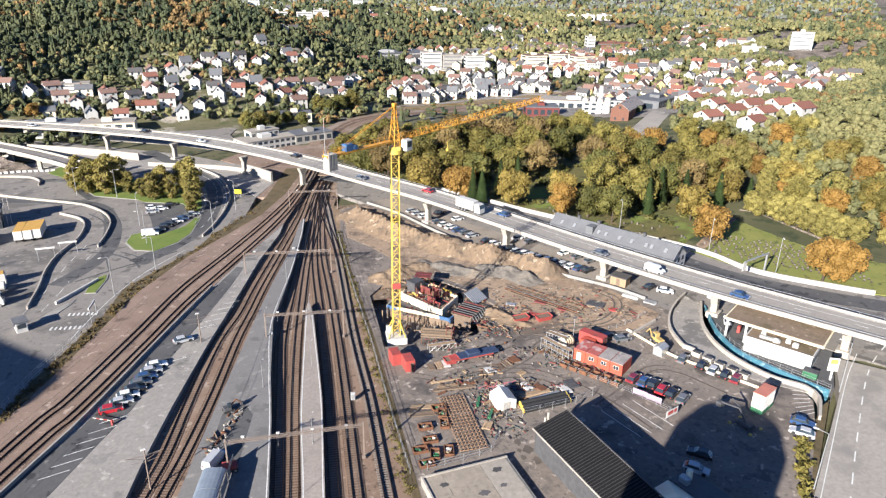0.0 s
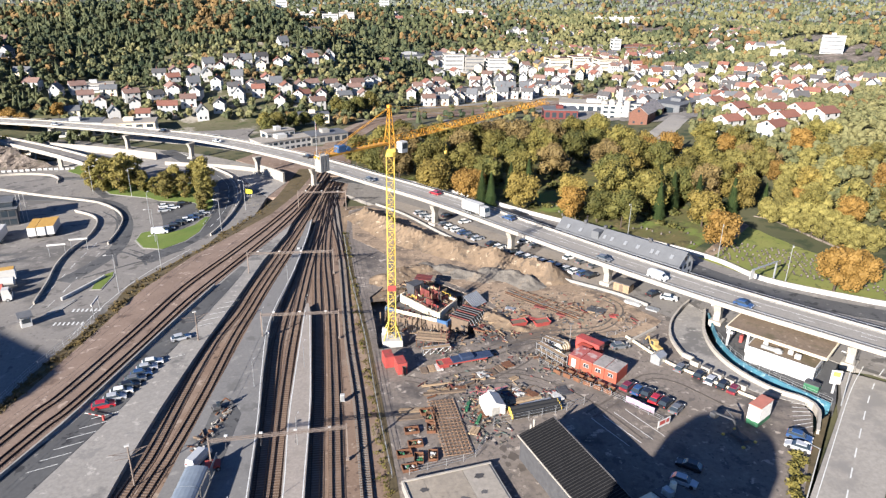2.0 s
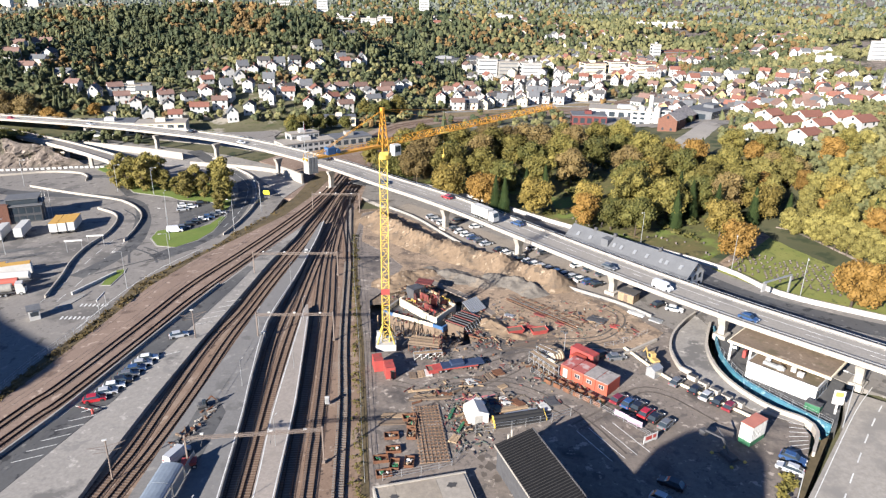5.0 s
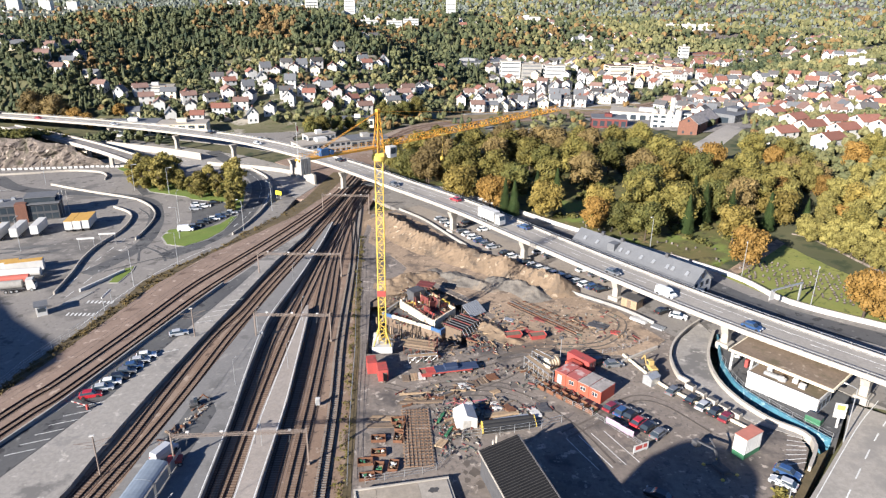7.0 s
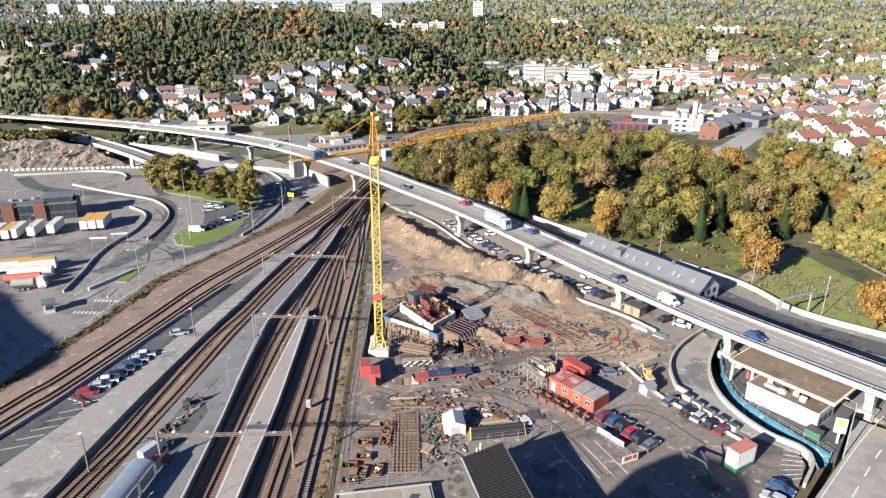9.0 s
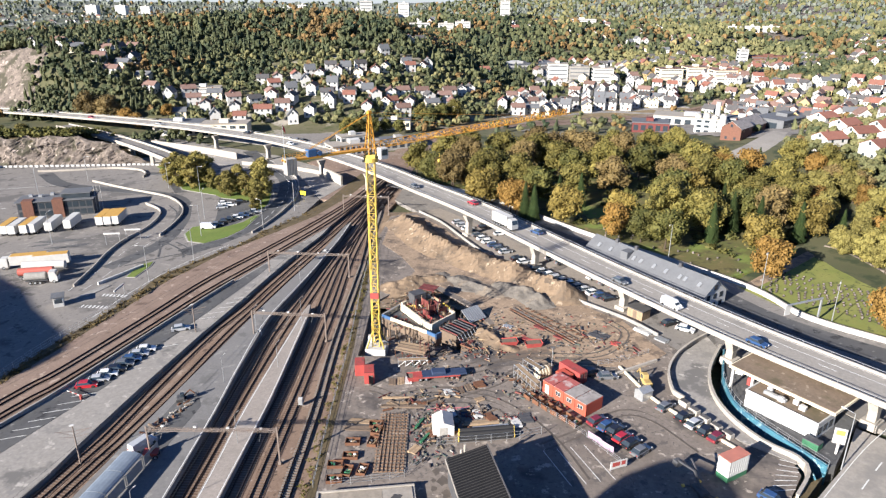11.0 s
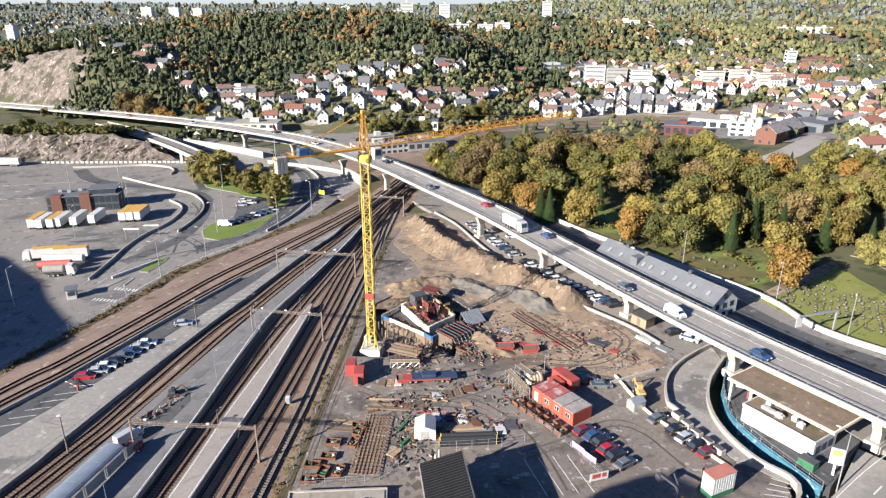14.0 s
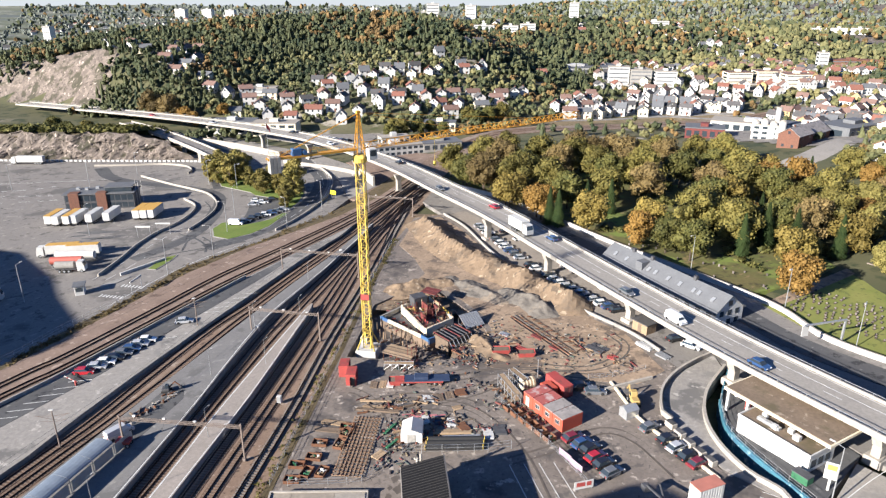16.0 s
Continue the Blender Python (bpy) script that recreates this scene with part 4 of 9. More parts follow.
first_lamp = street_lamp(at(-70.5, 70, 0.3, 200), 11)
for x, y, rz in ((-76.5, 88, 90), (-71, 33, 200), (-92, 122, 0), (-108, 128, 0), (-51, 76, 150), (-46, 98, 150), (-63, 46, 200), (-118, 62, 90), (-100, 10, 90), (99, 30, 240), (109, 12, 240), (80, 52, 230), (86, -42, 130), (62, -66, 130), (-160, 120, 0), (-190, 110, 0), (-150, 140, 0)):
    copy_thing(first_lamp, at(x, y, 0.2, rz))


# ---- vehicles ----
def wheel(parent, x, y, r=0.33, w=0.22):
    ob = part("wheel", MB().tube((x, y - w / 2, r), (x, y + w / 2, r), r, r, 12), M["black"], parent)
    part("rim", MB().tube((x, y - w / 2 - 0.01, r), (x, y + w / 2 + 0.01, r), r * 0.6, r * 0.6, 8), M["steel"], ob)


def car_paint(name, c):
    m = mat(name, c, tuple(x * 0.92 for x in c), 1.0, 0.3, bump=0.0, spec=0.6)
    m.node_tree.nodes["Principled BSDF"].inputs["Coat Weight"].default_value = 0.6
    return m


PAINT = {k: car_paint(k + "_car_paint", c) for k, c in {"white": (0.72, 0.72, 0.72), "silver": (0.4, 0.41, 0.43), "black": (0.015, 0.015, 0.018), "blue": (0.03, 0.07, 0.17), "red": (0.38, 0.02, 0.03), "grey": (0.13, 0.135, 0.145), "maroon": (0.17, 0.02, 0.03), "green": (0.02, 0.13, 0.06)}.items()}


def car(m, paint, van=False, group="parked cars"):
    """Lofted body with wheel line, glazed cabin with a painted roof, lamps and wheels."""
    word = "van" if van else "car"
    th = thing(word, f"{paint} {'panel van' if van else 'passenger car'} standing on its wheels", word, group, m)
    l, w = (5.2, 1.95) if van else (4.4, 1.8)
    hood = 1.15 if van else 0.88
    body = MB()
    prof = [(-l / 2, 0.35), (-l / 2, hood - 0.06), (-l / 2 + 0.2, hood + 0.02), (l / 2 - 1.0, hood), (l / 2 - 0.12, hood - 0.2), (l / 2, hood - 0.35), (l / 2, 0.35), (l / 2 - 0.2, 0.22), (-l / 2 + 0.2, 0.22)]
    n = len(prof)
    rows = [(-w / 2 + 0.1, 0.96), (-w / 2, 0.99), (w / 2, 0.99), (w / 2 - 0.1, 0.96)]
    pts = []
    for y, k in ((-w / 2 + 0.09, 0), (-w / 2, 1), (w / 2, 1), (w / 2 - 0.09, 0)):
        pts += [(x * (1 if k == 0 else 0.985), y, z - (0.05 if k else 0) * (z > 0.6)) for x, z in prof]
    fs = [tuple(range(n)), tuple(range(4 * n - 1, 3 * n - 1, -1))]
    for a in range(3):
        fs += [(a * n + i, (a + 1) * n + i, (a + 1) * n + (i + 1) % n, a * n + (i + 1) % n) for i in range(n)]
    body.hull(pts, fs)
    part("body", body, PAINT[paint], th)
    top = 2.05 if van else 1.45
    a0, a1, b0, b1 = (-l / 2 + 0.05, -l / 2 + 0.12, l / 2 - 0.85, l / 2 - 1.5) if van else (-l / 2 + 0.25, -l / 2 + 0.85, l / 2 - 1.15, l / 2 - 1.85)
    wi = w / 2 - 0.08
    cab = [(a0, -wi, hood), (b0, -wi, hood), (b0, wi, hood), (a0, wi, hood), (a1, -wi + 0.16, top - 0.08), (b1, -wi + 0.16, top - 0.08), (b1, wi - 0.16, top - 0.08), (a1, wi - 0.16, top - 0.08)]
    part("cabin", MB().hull(cab, [(0, 1, 5, 4), (1, 2, 6, 5), (2, 3, 7, 6), (3, 0, 4, 7), (4, 5, 6, 7)]), PAINT[paint] if van else M["glass"], th)
    part("roof", MB().box(a1 - 0.02, -wi + 0.15, top - 0.1, b1 + 0.05, wi - 0.15, top, 0, None, 0.04), PAINT[paint], th)
    part("windscreen", MB().hull([(b0 + 0.01, -wi + 0.12, hood + 0.03), (b0 + 0.01, wi - 0.12, hood + 0.03), (b1 + 0.02, wi - 0.26, top - 0.14), (b1 + 0.02, -wi + 0.26, top - 0.14)], [(0, 1, 2, 3)]), M["glass"], th)
    for s in (-1, 1):
        part("headlight", MB().box(l / 2 - 0.14, s * 0.6 - 0.17, hood - 0.32, l / 2 + 0.01, s * 0.6 + 0.17, hood - 0.16), M["white"], th)
        part("tail_light", MB().box(-l / 2 - 0.01, s * 0.66 - 0.13, hood - 0.25, -l / 2 + 0.05, s * 0.66 + 0.13, hood - 0.05), M["red"], th)
        for x in (-l / 2 + 0.85, l / 2 - 0.85):
            part("wheel", MB().tube((x, s * (w / 2 - 0.1) - 0.11, 0.33), (x, s * (w / 2 - 0.1) + 0.11, 0.33), 0.33, 0.33, 12), M["black"], th)
    return th


CARS = {p: car(at(-52.4 - k * 0.62 * 1.0, -7.0 - k * 2.2, 0.7, 17), p) for k, p in enumerate(("white", "silver", "blue", "grey", "black"))}
for k, p in ((5, "white"), (6, "silver")):
    copy_thing(CARS[p], at(-52.4 - k * 0.68, -7.0 - k * 2.15, 0.7, 17))
CARS["red"] = car(at(-57.9, -22.2, 0.7, 17), "red")
CARS["van"] = car(at(-71, 77.6, 0.5, 10), "white", True)
copy_thing(CARS["silver"], at(-48.6, 3.2, 0.7, 24))
CARS["maroon"] = car(at(67.7, -34.5, 0.12, 40), "maroon")
names = ["white", "silver", "grey", "black", "white", "blue", "grey", "silver", "black", "white"]
rng = random.Random(4)
# the lot under the viaduct: two ranks along the site wall
for k in range(25):
    f = k / 24
    x, y = 13.6 + f * 42, 83 - f * 60 - 6 * math.sin(f * 3)
    if rng.random() < 0.86:
        copy_thing(CARS[rng.choice(names)], at(x + 2.2, y + 1.4, 0.12, 28 + rng.uniform(-3, 3)))
for k in range(15):
    f = k / 14
    if rng.random() < 0.6:
        copy_thing(CARS[rng.choice(names)], at(25 + f * 36, 80 - f * 50, 0.12, 28 + rng.uniform(-3, 3)))
# cars in the streets behind the viaduct
for k in range(18):
    copy_thing(CARS[rng.choice(names)], at(-110 + (k % 9) * 4.6 + rng.uniform(-0.4, 0.4), 236 - (k % 9) * 2.1 - (k // 9) * 9, 0.32, 65 + rng.uniform(-4, 4)))
# cars on the site
for x, y, p in ((46.8, -30.3, "maroon"), (48.4, -31.8, "blue"), (49.8, -33.1, "black"), (50.6, -35.3, "red"), (51.9, -36.9, "black"), (53.2, -39.0, "grey")):
    copy_thing(CARS[p], at(x, y, 0.12, 40 + rng.uniform(-3, 3)))
for x, y, p in ((63.4, -28.4, "black"), (64.8, -30.6, "silver"), (66.3, -32.7, "black")):
    copy_thing(CARS[p], at(x, y, 0.12, 40))
for x, y, p, rz in ((71.4, -50.4, "blue", -42), (69.4, -52.9, "silver", 138), (45.2, -58.4, "silver", -40), (47.9, -54.8, "black", 140), (51.2, -14.6, "grey", 8), (48.5, -13.0, "black", 25), (60.7, -25.3, "grey", 40), (84, 2, "white", 40), (70, 10, "black", 30), (73, 7, "white", -30)):
    copy_thing(CARS[p], at(x, y, 0.12, rz))
for k in range(8):
    copy_thing(CARS[rng.choice(names)], at(-70.5 + k * 1.45, 79.5 + k * 2.3 - (k < 2) * 1.0, 0.4, 15))
for x, y in ((-75, 101), (-72.5, 104), (-70, 108), (-76, 106)):
    copy_thing(CARS[rng.choice(names)], at(x, y, 0.32, 20))


def on_deck(i, side, flip=False):
    """A pose on the viaduct's carriageway."""
    p, q = deck_path[i], deck_path[i + 1]
    d = (q - p).normalized()
    s = Vector((d.y, -d.x, 0))
    c = p + s * side
    return pose(c.x, c.y, c.z + 0.07, 0, 0, math.degrees(math.atan2(d.y, d.x)) + (180 if flip else 0))


NP = len(deck_path)
for f, side, p in ((0.30, 2.4, "silver"), (0.405, -2.4, "black"), (0.47, 2.4, "white"), (0.555, -2.4, "black"), (0.62, 2.4, "grey"), (0.665, -2.4, "red"), (0.72, -2.4, "blue"), (0.775, 2.4, "grey"), (0.835, 2.4, "blue"), (0.22, 2.4, "red")):
    copy_thing(CARS[p], on_deck(int(NP * f), side, side < 0))


def lorry(m, box_mat, label, length=12.0, cab=True, tank=False, group="lorries"):
    th = thing("lorry" if cab else "trailer", label, "lorry" if cab else "trailer", group, m)
    part("chassis", MB().box(-length / 2, -0.5, 0.7, length / 2, 0.5, 1.05), M["steel_dark"], th)
    if tank:
        part("tank", MB().tube((-length / 2, 0, 2.2), (length / 2 - 0.5, 0, 2.2), 1.15, 1.15, 16), box_mat, th)
    else:
        body = MB().box(-length / 2, -1.27, 1.1, length / 2, 1.27, 3.95, 0, None, 0.05)
        part("cargo_box", body, box_mat, th)
        part("roof_panel", MB().box(-length / 2 + 0.1, -1.2, 3.954, length / 2 - 0.1, 1.2, 4.0), box_mat, th)
        for s in (-1, 1):
            part("rear_door", MB().box(-length / 2 - 0.05, min(0.02 * s, 1.2 * s), 1.2, -length / 2 - 0.004, max(0.02 * s, 1.2 * s), 3.85), M["white"], th)
    for s in (-1, 1):
        for x in (-length / 2 + 1.4, -length / 2 + 2.7, -length / 2 + 4.0):
            wheel(th, x, s * 1.05, 0.5, 0.35)
    if cab:
        c = length / 2 + 0.5
        pts = [(c, -1.22, 0.6), (c + 2.2, -1.22, 0.6), (c + 2.2, 1.22, 0.6), (c, 1.22, 0.6), (c, -1.22, 3.5), (c + 1.7, -1.15, 3.5), (c + 1.7, 1.15, 3.5), (c, 1.22, 3.5), (c + 2.2, -1.2, 1.9), (c + 2.2, 1.2, 1.9)]
        part("cab", MB().hull(pts, [(0, 1, 8, 5, 4), (3, 7, 6, 9, 2), (1, 2, 9, 8), (8, 9, 6, 5), (4, 5, 6, 7), (0, 4, 7, 3)]), M["white"], th)
        part("windscreen", MB().hull([(c + 2.19, -1.05, 2.0), (c + 2.19, 1.05, 2.0), (c + 1.83, 1.0, 3.2), (c + 1.83, -1.0, 3.2)], [(0, 1, 2, 3)]), M["glass"], th)
        for s in (-1, 1):
            wheel(th, c + 1.2, s * 1.05, 0.5, 0.35)
    return th


OCHRE = mat("ochre_tarpaulin", (0.5, 0.3, 0.08), (0.4, 0.23, 0.06), 0.8, 0.7)


def ochre_top(th):
    """An ochre sheet over the trailer's roof."""
    part("tarpaulin", MB().box(-4.8, -1.28, 4.01, 4.8, 1.28, 4.09, 0, None, 0.02), OCHRE, th, "ochre tarpaulin roof")
    return th


TRAILER = {"white": lorry(at(-120.9, 79.3, 0.3, 100), M["white"], "white box trailer parked in a row", 9.6, False, group="parked trailers"),
           "orange": ochre_top(lorry(at(-108.7, 83.5, 0.3, 100), M["white"], "white trailer with an ochre roof parked in a row", 9.6, False, group="parked trailers"))}
for x, y, k in ((-140.2, 73.4, "orange"), (-137.1, 73.2, "white"), (-133.4, 74.1, "orange"), (-131.2, 75.0, "white"), (-126.3, 76.9, "white"), (-111.4, 83.0, "orange"), (-106.3, 84.2, "orange")):
    copy_thing(TRAILER[k], at(x, y, 0.3, 100))
ochre_top(lorry(at(-113.2, 43.4, 0.3, 200), M["white"], "articulated lorry with an ochre roof and white cab", 10.5))
ochre_top(lorry(at(-106.5, 43.8, 0.3, 20), M["white"], "white trailer with an ochre roof beside the lorries", 10, False))
lorry(at(-105.8, 39.4, 0.3, 10), M["white"], "long white tank trailer parked on the terminal", 12.5, False, True)
lorry(at(-105.2, 34.6, 0.3, 16), mat("red_tank_paint", (0.42, 0.11, 0.085), (0.34, 0.09, 0.07), 0.8, 0.5), "tank trailer with a faded red tank", 9.8, False, True)
lorry(at(-103, 31, 0.3, 16), M["concrete_grey"], "grey mixer lorry parked on the terminal", 6, True, True)
lorry(at(-112, 8, 0.3, 30), M["steel_dark"], "dark lorry parked in the shade", 6, True)
lorry(at(-215, 152, 0.3, 190), M["white"], "white articulated lorry driving along the far lane", 13)
lorry(on_deck(int(NP * 0.70), 2.4), M["white"], "white box lorry on the viaduct", 7.5)
copy_thing(CARS["van"], on_deck(int(NP * 0.805), 2.4))

# ---- trees ----
def leaf_cards(mb, rng, lobes, n, size):
    """Small bent leaf sprays scattered over the lobes' skin."""
    total = sum(r * r for _, r in lobes)
    for c, r in lobes:
        for _ in range(int(n * r * r / total)):
            d = Vector((rng.gauss(0, 1), rng.gauss(0, 1), rng.gauss(0, 1) + 0.25)).normalized()
            p = c + Vector((d.x, d.y, d.z * 0.85)) * r * rng.uniform(0.72, 1.12)
            t = Vector((rng.gauss(0, 1), rng.gauss(0, 1), rng.gauss(0, 0.7))).normalized()
            nrm = (d + t * 0.8).normalized()
            u = nrm.cross(Vector((0.3, 0.5, 0.8))).normalized()
            v = nrm.cross(u)
            s = size * rng.uniform(0.6, 1.35)
            a = rng.uniform(0, 6.28)
            e1, e2 = (u * math.cos(a) + v * math.sin(a)) * s, (v * math.cos(a) - u * math.sin(a)) * s * 0.75
            mb.face([p - e1, p - e2 * 0.9, p + e1 * 0.9 + nrm * s * 0.25, p + e2])


def blob(mb, rng, c, r, sz=0.85, seg=7, rings=4):
    """A lumpy low-cut ball."""
    k = len(mb.v)
    ph = rng.uniform(0, 6)
    mb.v.append((c.x, c.y, c.z - r * sz))
    for i in range(1, rings):
        th = math.pi * i / rings
        for j in range(seg):
            a = 2 * math.pi * j / seg + ph
            q = r * rng.uniform(0.62, 1.2)
            mb.v.append((c.x + q * math.sin(th) * math.cos(a), c.y + q * math.sin(th) * math.sin(a), c.z - q * sz * math.cos(th)))
    mb.v.append((c.x, c.y, c.z + r * sz * rng.uniform(0.85, 1.1)))
    top = len(mb.v) - 1
    fs = [(k, k + 1 + (j + 1) % seg, k + 1 + j) for j in range(seg)]
    for i in range(rings - 2):
        o = k + 1 + i * seg
        fs += [(o + j, o + (j + 1) % seg, o + seg + (j + 1) % seg, o + seg + j) for j in range(seg)]
    o = k + 1 + (rings - 2) * seg
    fs += [(o + j, o + (j + 1) % seg, top) for j in range(seg)]
    mb.f += fs
    mb.s += [0] * len(fs)


def broadleaf(seed, h, spread, leaf, label, cards=2700, size=0.38, low=0.3):
    rng = random.Random(seed)
    th = thing("tree", label, "tree", "park trees")
    wood = MB()
    wood.tube((0, 0, -0.5), (0.1, 0, h * 0.32), 0.34, 0.24, 8)
    lobes = []
    for k in range(9):
        a = k * 2.4 + rng.uniform(-0.3, 0.3)
        lv = low + (0.88 - low) * k / 9
        reach = spread * (0.62 - 0.42 * abs(lv - 0.5) * 1.4) * rng.uniform(0.8, 1.1)
        tip = Vector((math.cos(a) * reach, math.sin(a) * reach, h * lv))
        wood.tube((0.05, 0, h * rng.uniform(0.2, 0.36)), tip, 0.13, 0.04, 5)
        lobes.append((tip, spread * rng.uniform(0.34, 0.5)))
    lobes.append((Vector((rng.uniform(-0.5, 0.5), rng.uniform(-0.5, 0.5), h * 0.8)), spread * 0.48))
    wood.tube((0.1, 0, h * 0.3), (0, 0, h * 0.75), 0.22, 0.05, 6)
    part("trunk", wood, M["bark"], th)
    crown = MB()
    for c, r in lobes:
        blob(crown, rng, c, r * 0.78)
    leaf_cards(crown, rng, lobes, cards, size)
    part("crown", crown, M[leaf], th)
    return th


def conifer(seed, h, r, leaf, label):
    rng = random.Random(seed)
    th = thing("tree", label, "tree", "park conifers")
    part("trunk", MB().tube((0, 0, -0.5), (0, 0, h * 0.9), 0.22, 0.04, 7), M["bark"], th)
    crown = MB()
    for k in range(420):
        f = (k + rng.random()) / 420
        z, q = h * (0.06 + 0.94 * f), r * (1 - f) ** 0.75 * rng.uniform(0.75, 1.1) + 0.08
        a = k * 2.399
        p, o = Vector((0, 0, z + 0.2)), Vector((math.cos(a), math.sin(a), 0))
        s = Vector((-o.y, o.x, 0)) * (0.28 + 0.25 * (1 - f))
        e = p + o * q - Vector((0, 0, 0.35 * q))
        crown.face([p + o * q * 0.25 - s, e - s * 0.5, e + o * 0.15 + s * 0.4, p + o * q * 0.25 + s])
    blob(crown, rng, Vector((0, 0, h * 0.42)), h * 0.36, 1.1, 8, 6)
    crown.v[-(8 * 5 + 2):] = [(x * r * 1.7 / h * (1.15 - z / h), y * r * 1.7 / h * (1.15 - z / h), z) for x, y, z in crown.v[-(8 * 5 + 2):]]
    part("crown", crown, M[leaf], th)
    return th


TREES = [broadleaf(1, 15, 7.6, "leaf_olive", "broad tree with olive and yellow autumn leaves"),
         broadleaf(2, 16, 8.0, "leaf_brown", "broad tree with brown autumn leaves"),
         broadleaf(3, 13.5, 6.6, "leaf_yellow", "rounded tree with yellow autumn leaves"),
         broadleaf(4, 14, 6.8, "leaf_green", "dense broad tree with dark green leaves"),
         broadleaf(5, 12, 5.8, "leaf_orange", "small tree with orange autumn leaves"),
         broadleaf(6, 16, 7.6, "leaf_olive", "tall full tree turning from green to yellow"),
         conifer(7, 13, 2.6, "needle", "slim dark green conifer"),
         broadleaf(8, 10.5, 4.6, "leaf_gold", "clipped lane tree with golden yellow leaves", 1700, 0.36, 0.22)]
rng = random.Random(11)


def plant(kind, x, y, s=1.0):
    return copy_thing(TREES[kind], Matrix.LocRotScale((x, y, HZ(x, y)), Euler((0, 0, rng.uniform(0, 6.28))), None) @ Matrix.Scale(s, 4))


PARK = {0: [(7, 167), (17, 177), (33, 164), (29, 194), (78, 187), (100, 177), (107, 116), (112, 139), (86, 81), (121, 97), (133, 107), (60, 190), (44, 188), (58, 114), (90, 88)],
        1: [(12, 131), (48, 178), (57, 168), (70, 156), (74, 118), (97, 119), (40, 150), (85, 160), (65, 172), (18, 152)],
        2: [(23, 110), (52, 82), (70, 84), (108, 58), (127, 70), (100, 104)],
        3: [(3, 137), (104, 153), (81, 60), (110, 80), (116, 113), (92, 100), (28, 140), (62, 140), (90, 140), (111, 189), (75, 66), (46, 108)],
        4: [(34, 97), (68, 74), (130, 131), (102, 84), (118, 128), (103, 38), (119, 5), (124, 3)],
        5: [(57, 150), (126, 84), (-6, 150), (38, 122), (84, 172), (75, 138), (97, 74), (24, 124), (110, 166)],
        6: [(40, 90), (52, 98), (60, 104), (104, 75), (107, 88), (118, 76), (122, 66), (96, 66), (112, 68)],
        7: [(140, 86), (146, 74), (150, 62), (152, 98), (147, 52), (144, 102), (134, 78), (156, 84), (160, 70), (156, 50), (164, 58)]}
# two rows along the churchyard lane
for k in range(8):
    plant(7, 132.6 + 1.05 * k, 60 - 4.6 * k, rng.uniform(0.66, 0.8))
    plant(7, 139.4 + 1.1 * k, 61 - 4.8 * k, rng.uniform(0.7, 0.9))
for kind, spots in PARK.items():
    for x, y in spots:
        if (kind, x, y) == (0, 7, 167):
            TREES[0].matrix_basis = pose(x, y, HZ(x, y))
        else:
            plant(kind, x + rng.uniform(-1, 1), y + rng.uniform(-1, 1), rng.uniform(0.58, 0.68) if y > 183 else rng.uniform(0.9, 1.12) if y > 95 else rng.uniform(0.85, 1.1))
TREES[7].matrix_basis = pose(142, 94, HZ(142, 94))
for kind, x, y in ((1, 12, 128), (2, 24, 106), (3, 4, 134), (4, 36, 95), (5, 47, 160), (6, 42, 88)):
    TREES[kind].matrix_basis = pose(x, y, HZ(x, y))
for k in range(34):
    x = rng.uniform(112, 158)
    y = rng.uniform(62, 165) - (x - 112) * 0.45
    if abs(y - 156 - (x - 122) * 1.0) > 14:
        plant(rng.choice((0, 5, 1, 2, 7, 5, 4, 7, 6, 7)), x, y, rng.uniform(0.6, 0.95))
for k in range(40):
    x, y = rng.uniform(152, 196), rng.uniform(-5, 125)
    plant(rng.choice((7, 2, 7, 5, 7, 4, 6)), x, y, rng.uniform(0.5, 0.95))
# roundabout green and roadside trees
ROADSIDE = [broadleaf(31, 13, 3.9, "leaf_lime", "slim upright tree with yellow autumn leaves", 1300, 0.34, 0.14),
            broadleaf(32, 12, 3.9, "leaf_olive", "slim upright tree with olive leaves", 1300, 0.34, 0.14)]
for t, (x, y) in zip(ROADSIDE, ((-110, 132.7), (-105, 130))):
    t.matrix_basis = at(x, y, 0.4)
for k, (x, y, s) in enumerate(((-97.6, 127, 1.0), (-98.3, 135, 1.1), (-92.5, 132, 1.0), (-102, 139, 0.9), (-107, 141, 0.9), (-114, 148, 0.8), (-88, 126, 0.7), (-77.1, 116, 0.8), (-74.9, 121, 0.9), (-68, 125, 1.0), (-64.5, 119, 1.1), (-62.1, 104, 0.85), (-62.6, 112, 1.0), (-71, 117, 0.7), (-83, 121, 0.6), (-61, 98, 0.6))):
    copy_thing(ROADSIDE[(k * 3 + k // 4) % 2], at(x, y, 0.4, k * 77) @ Matrix.Scale(s * 1.12, 4))
for kind, x, y, s in ((1, -205, 262, 1.1), (1, -221, 268, 1.2), (4, -182, 250, 0.8), (4, -192, 258, 0.9), (3, -187, 205, 0.6), (3, -198, 209, 0.6), (3, -212, 206, 0.7), (0, -225, 210, 0.7), (3, -238, 208, 0.7), (5, -172, 206, 0.5), (3, -250, 214, 0.8), (4, -168, 262, 0.7),
                      (3, -50, 222, 0.7), (5, -46, 230, 0.7), (3, -38, 236, 0.7), (0, -54, 240, 0.6), (3, -32, 242, 0.6), (3, -24, 238, 0.6), (4, -160, 242, 0.6), (2, -128, 232, 0.5), (3, -8, 262, 0.7), (3, -2, 270, 0.8), (0, -14, 268, 0.7), (5, 6, 276, 0.8)):
    plant(kind, x, y, s)


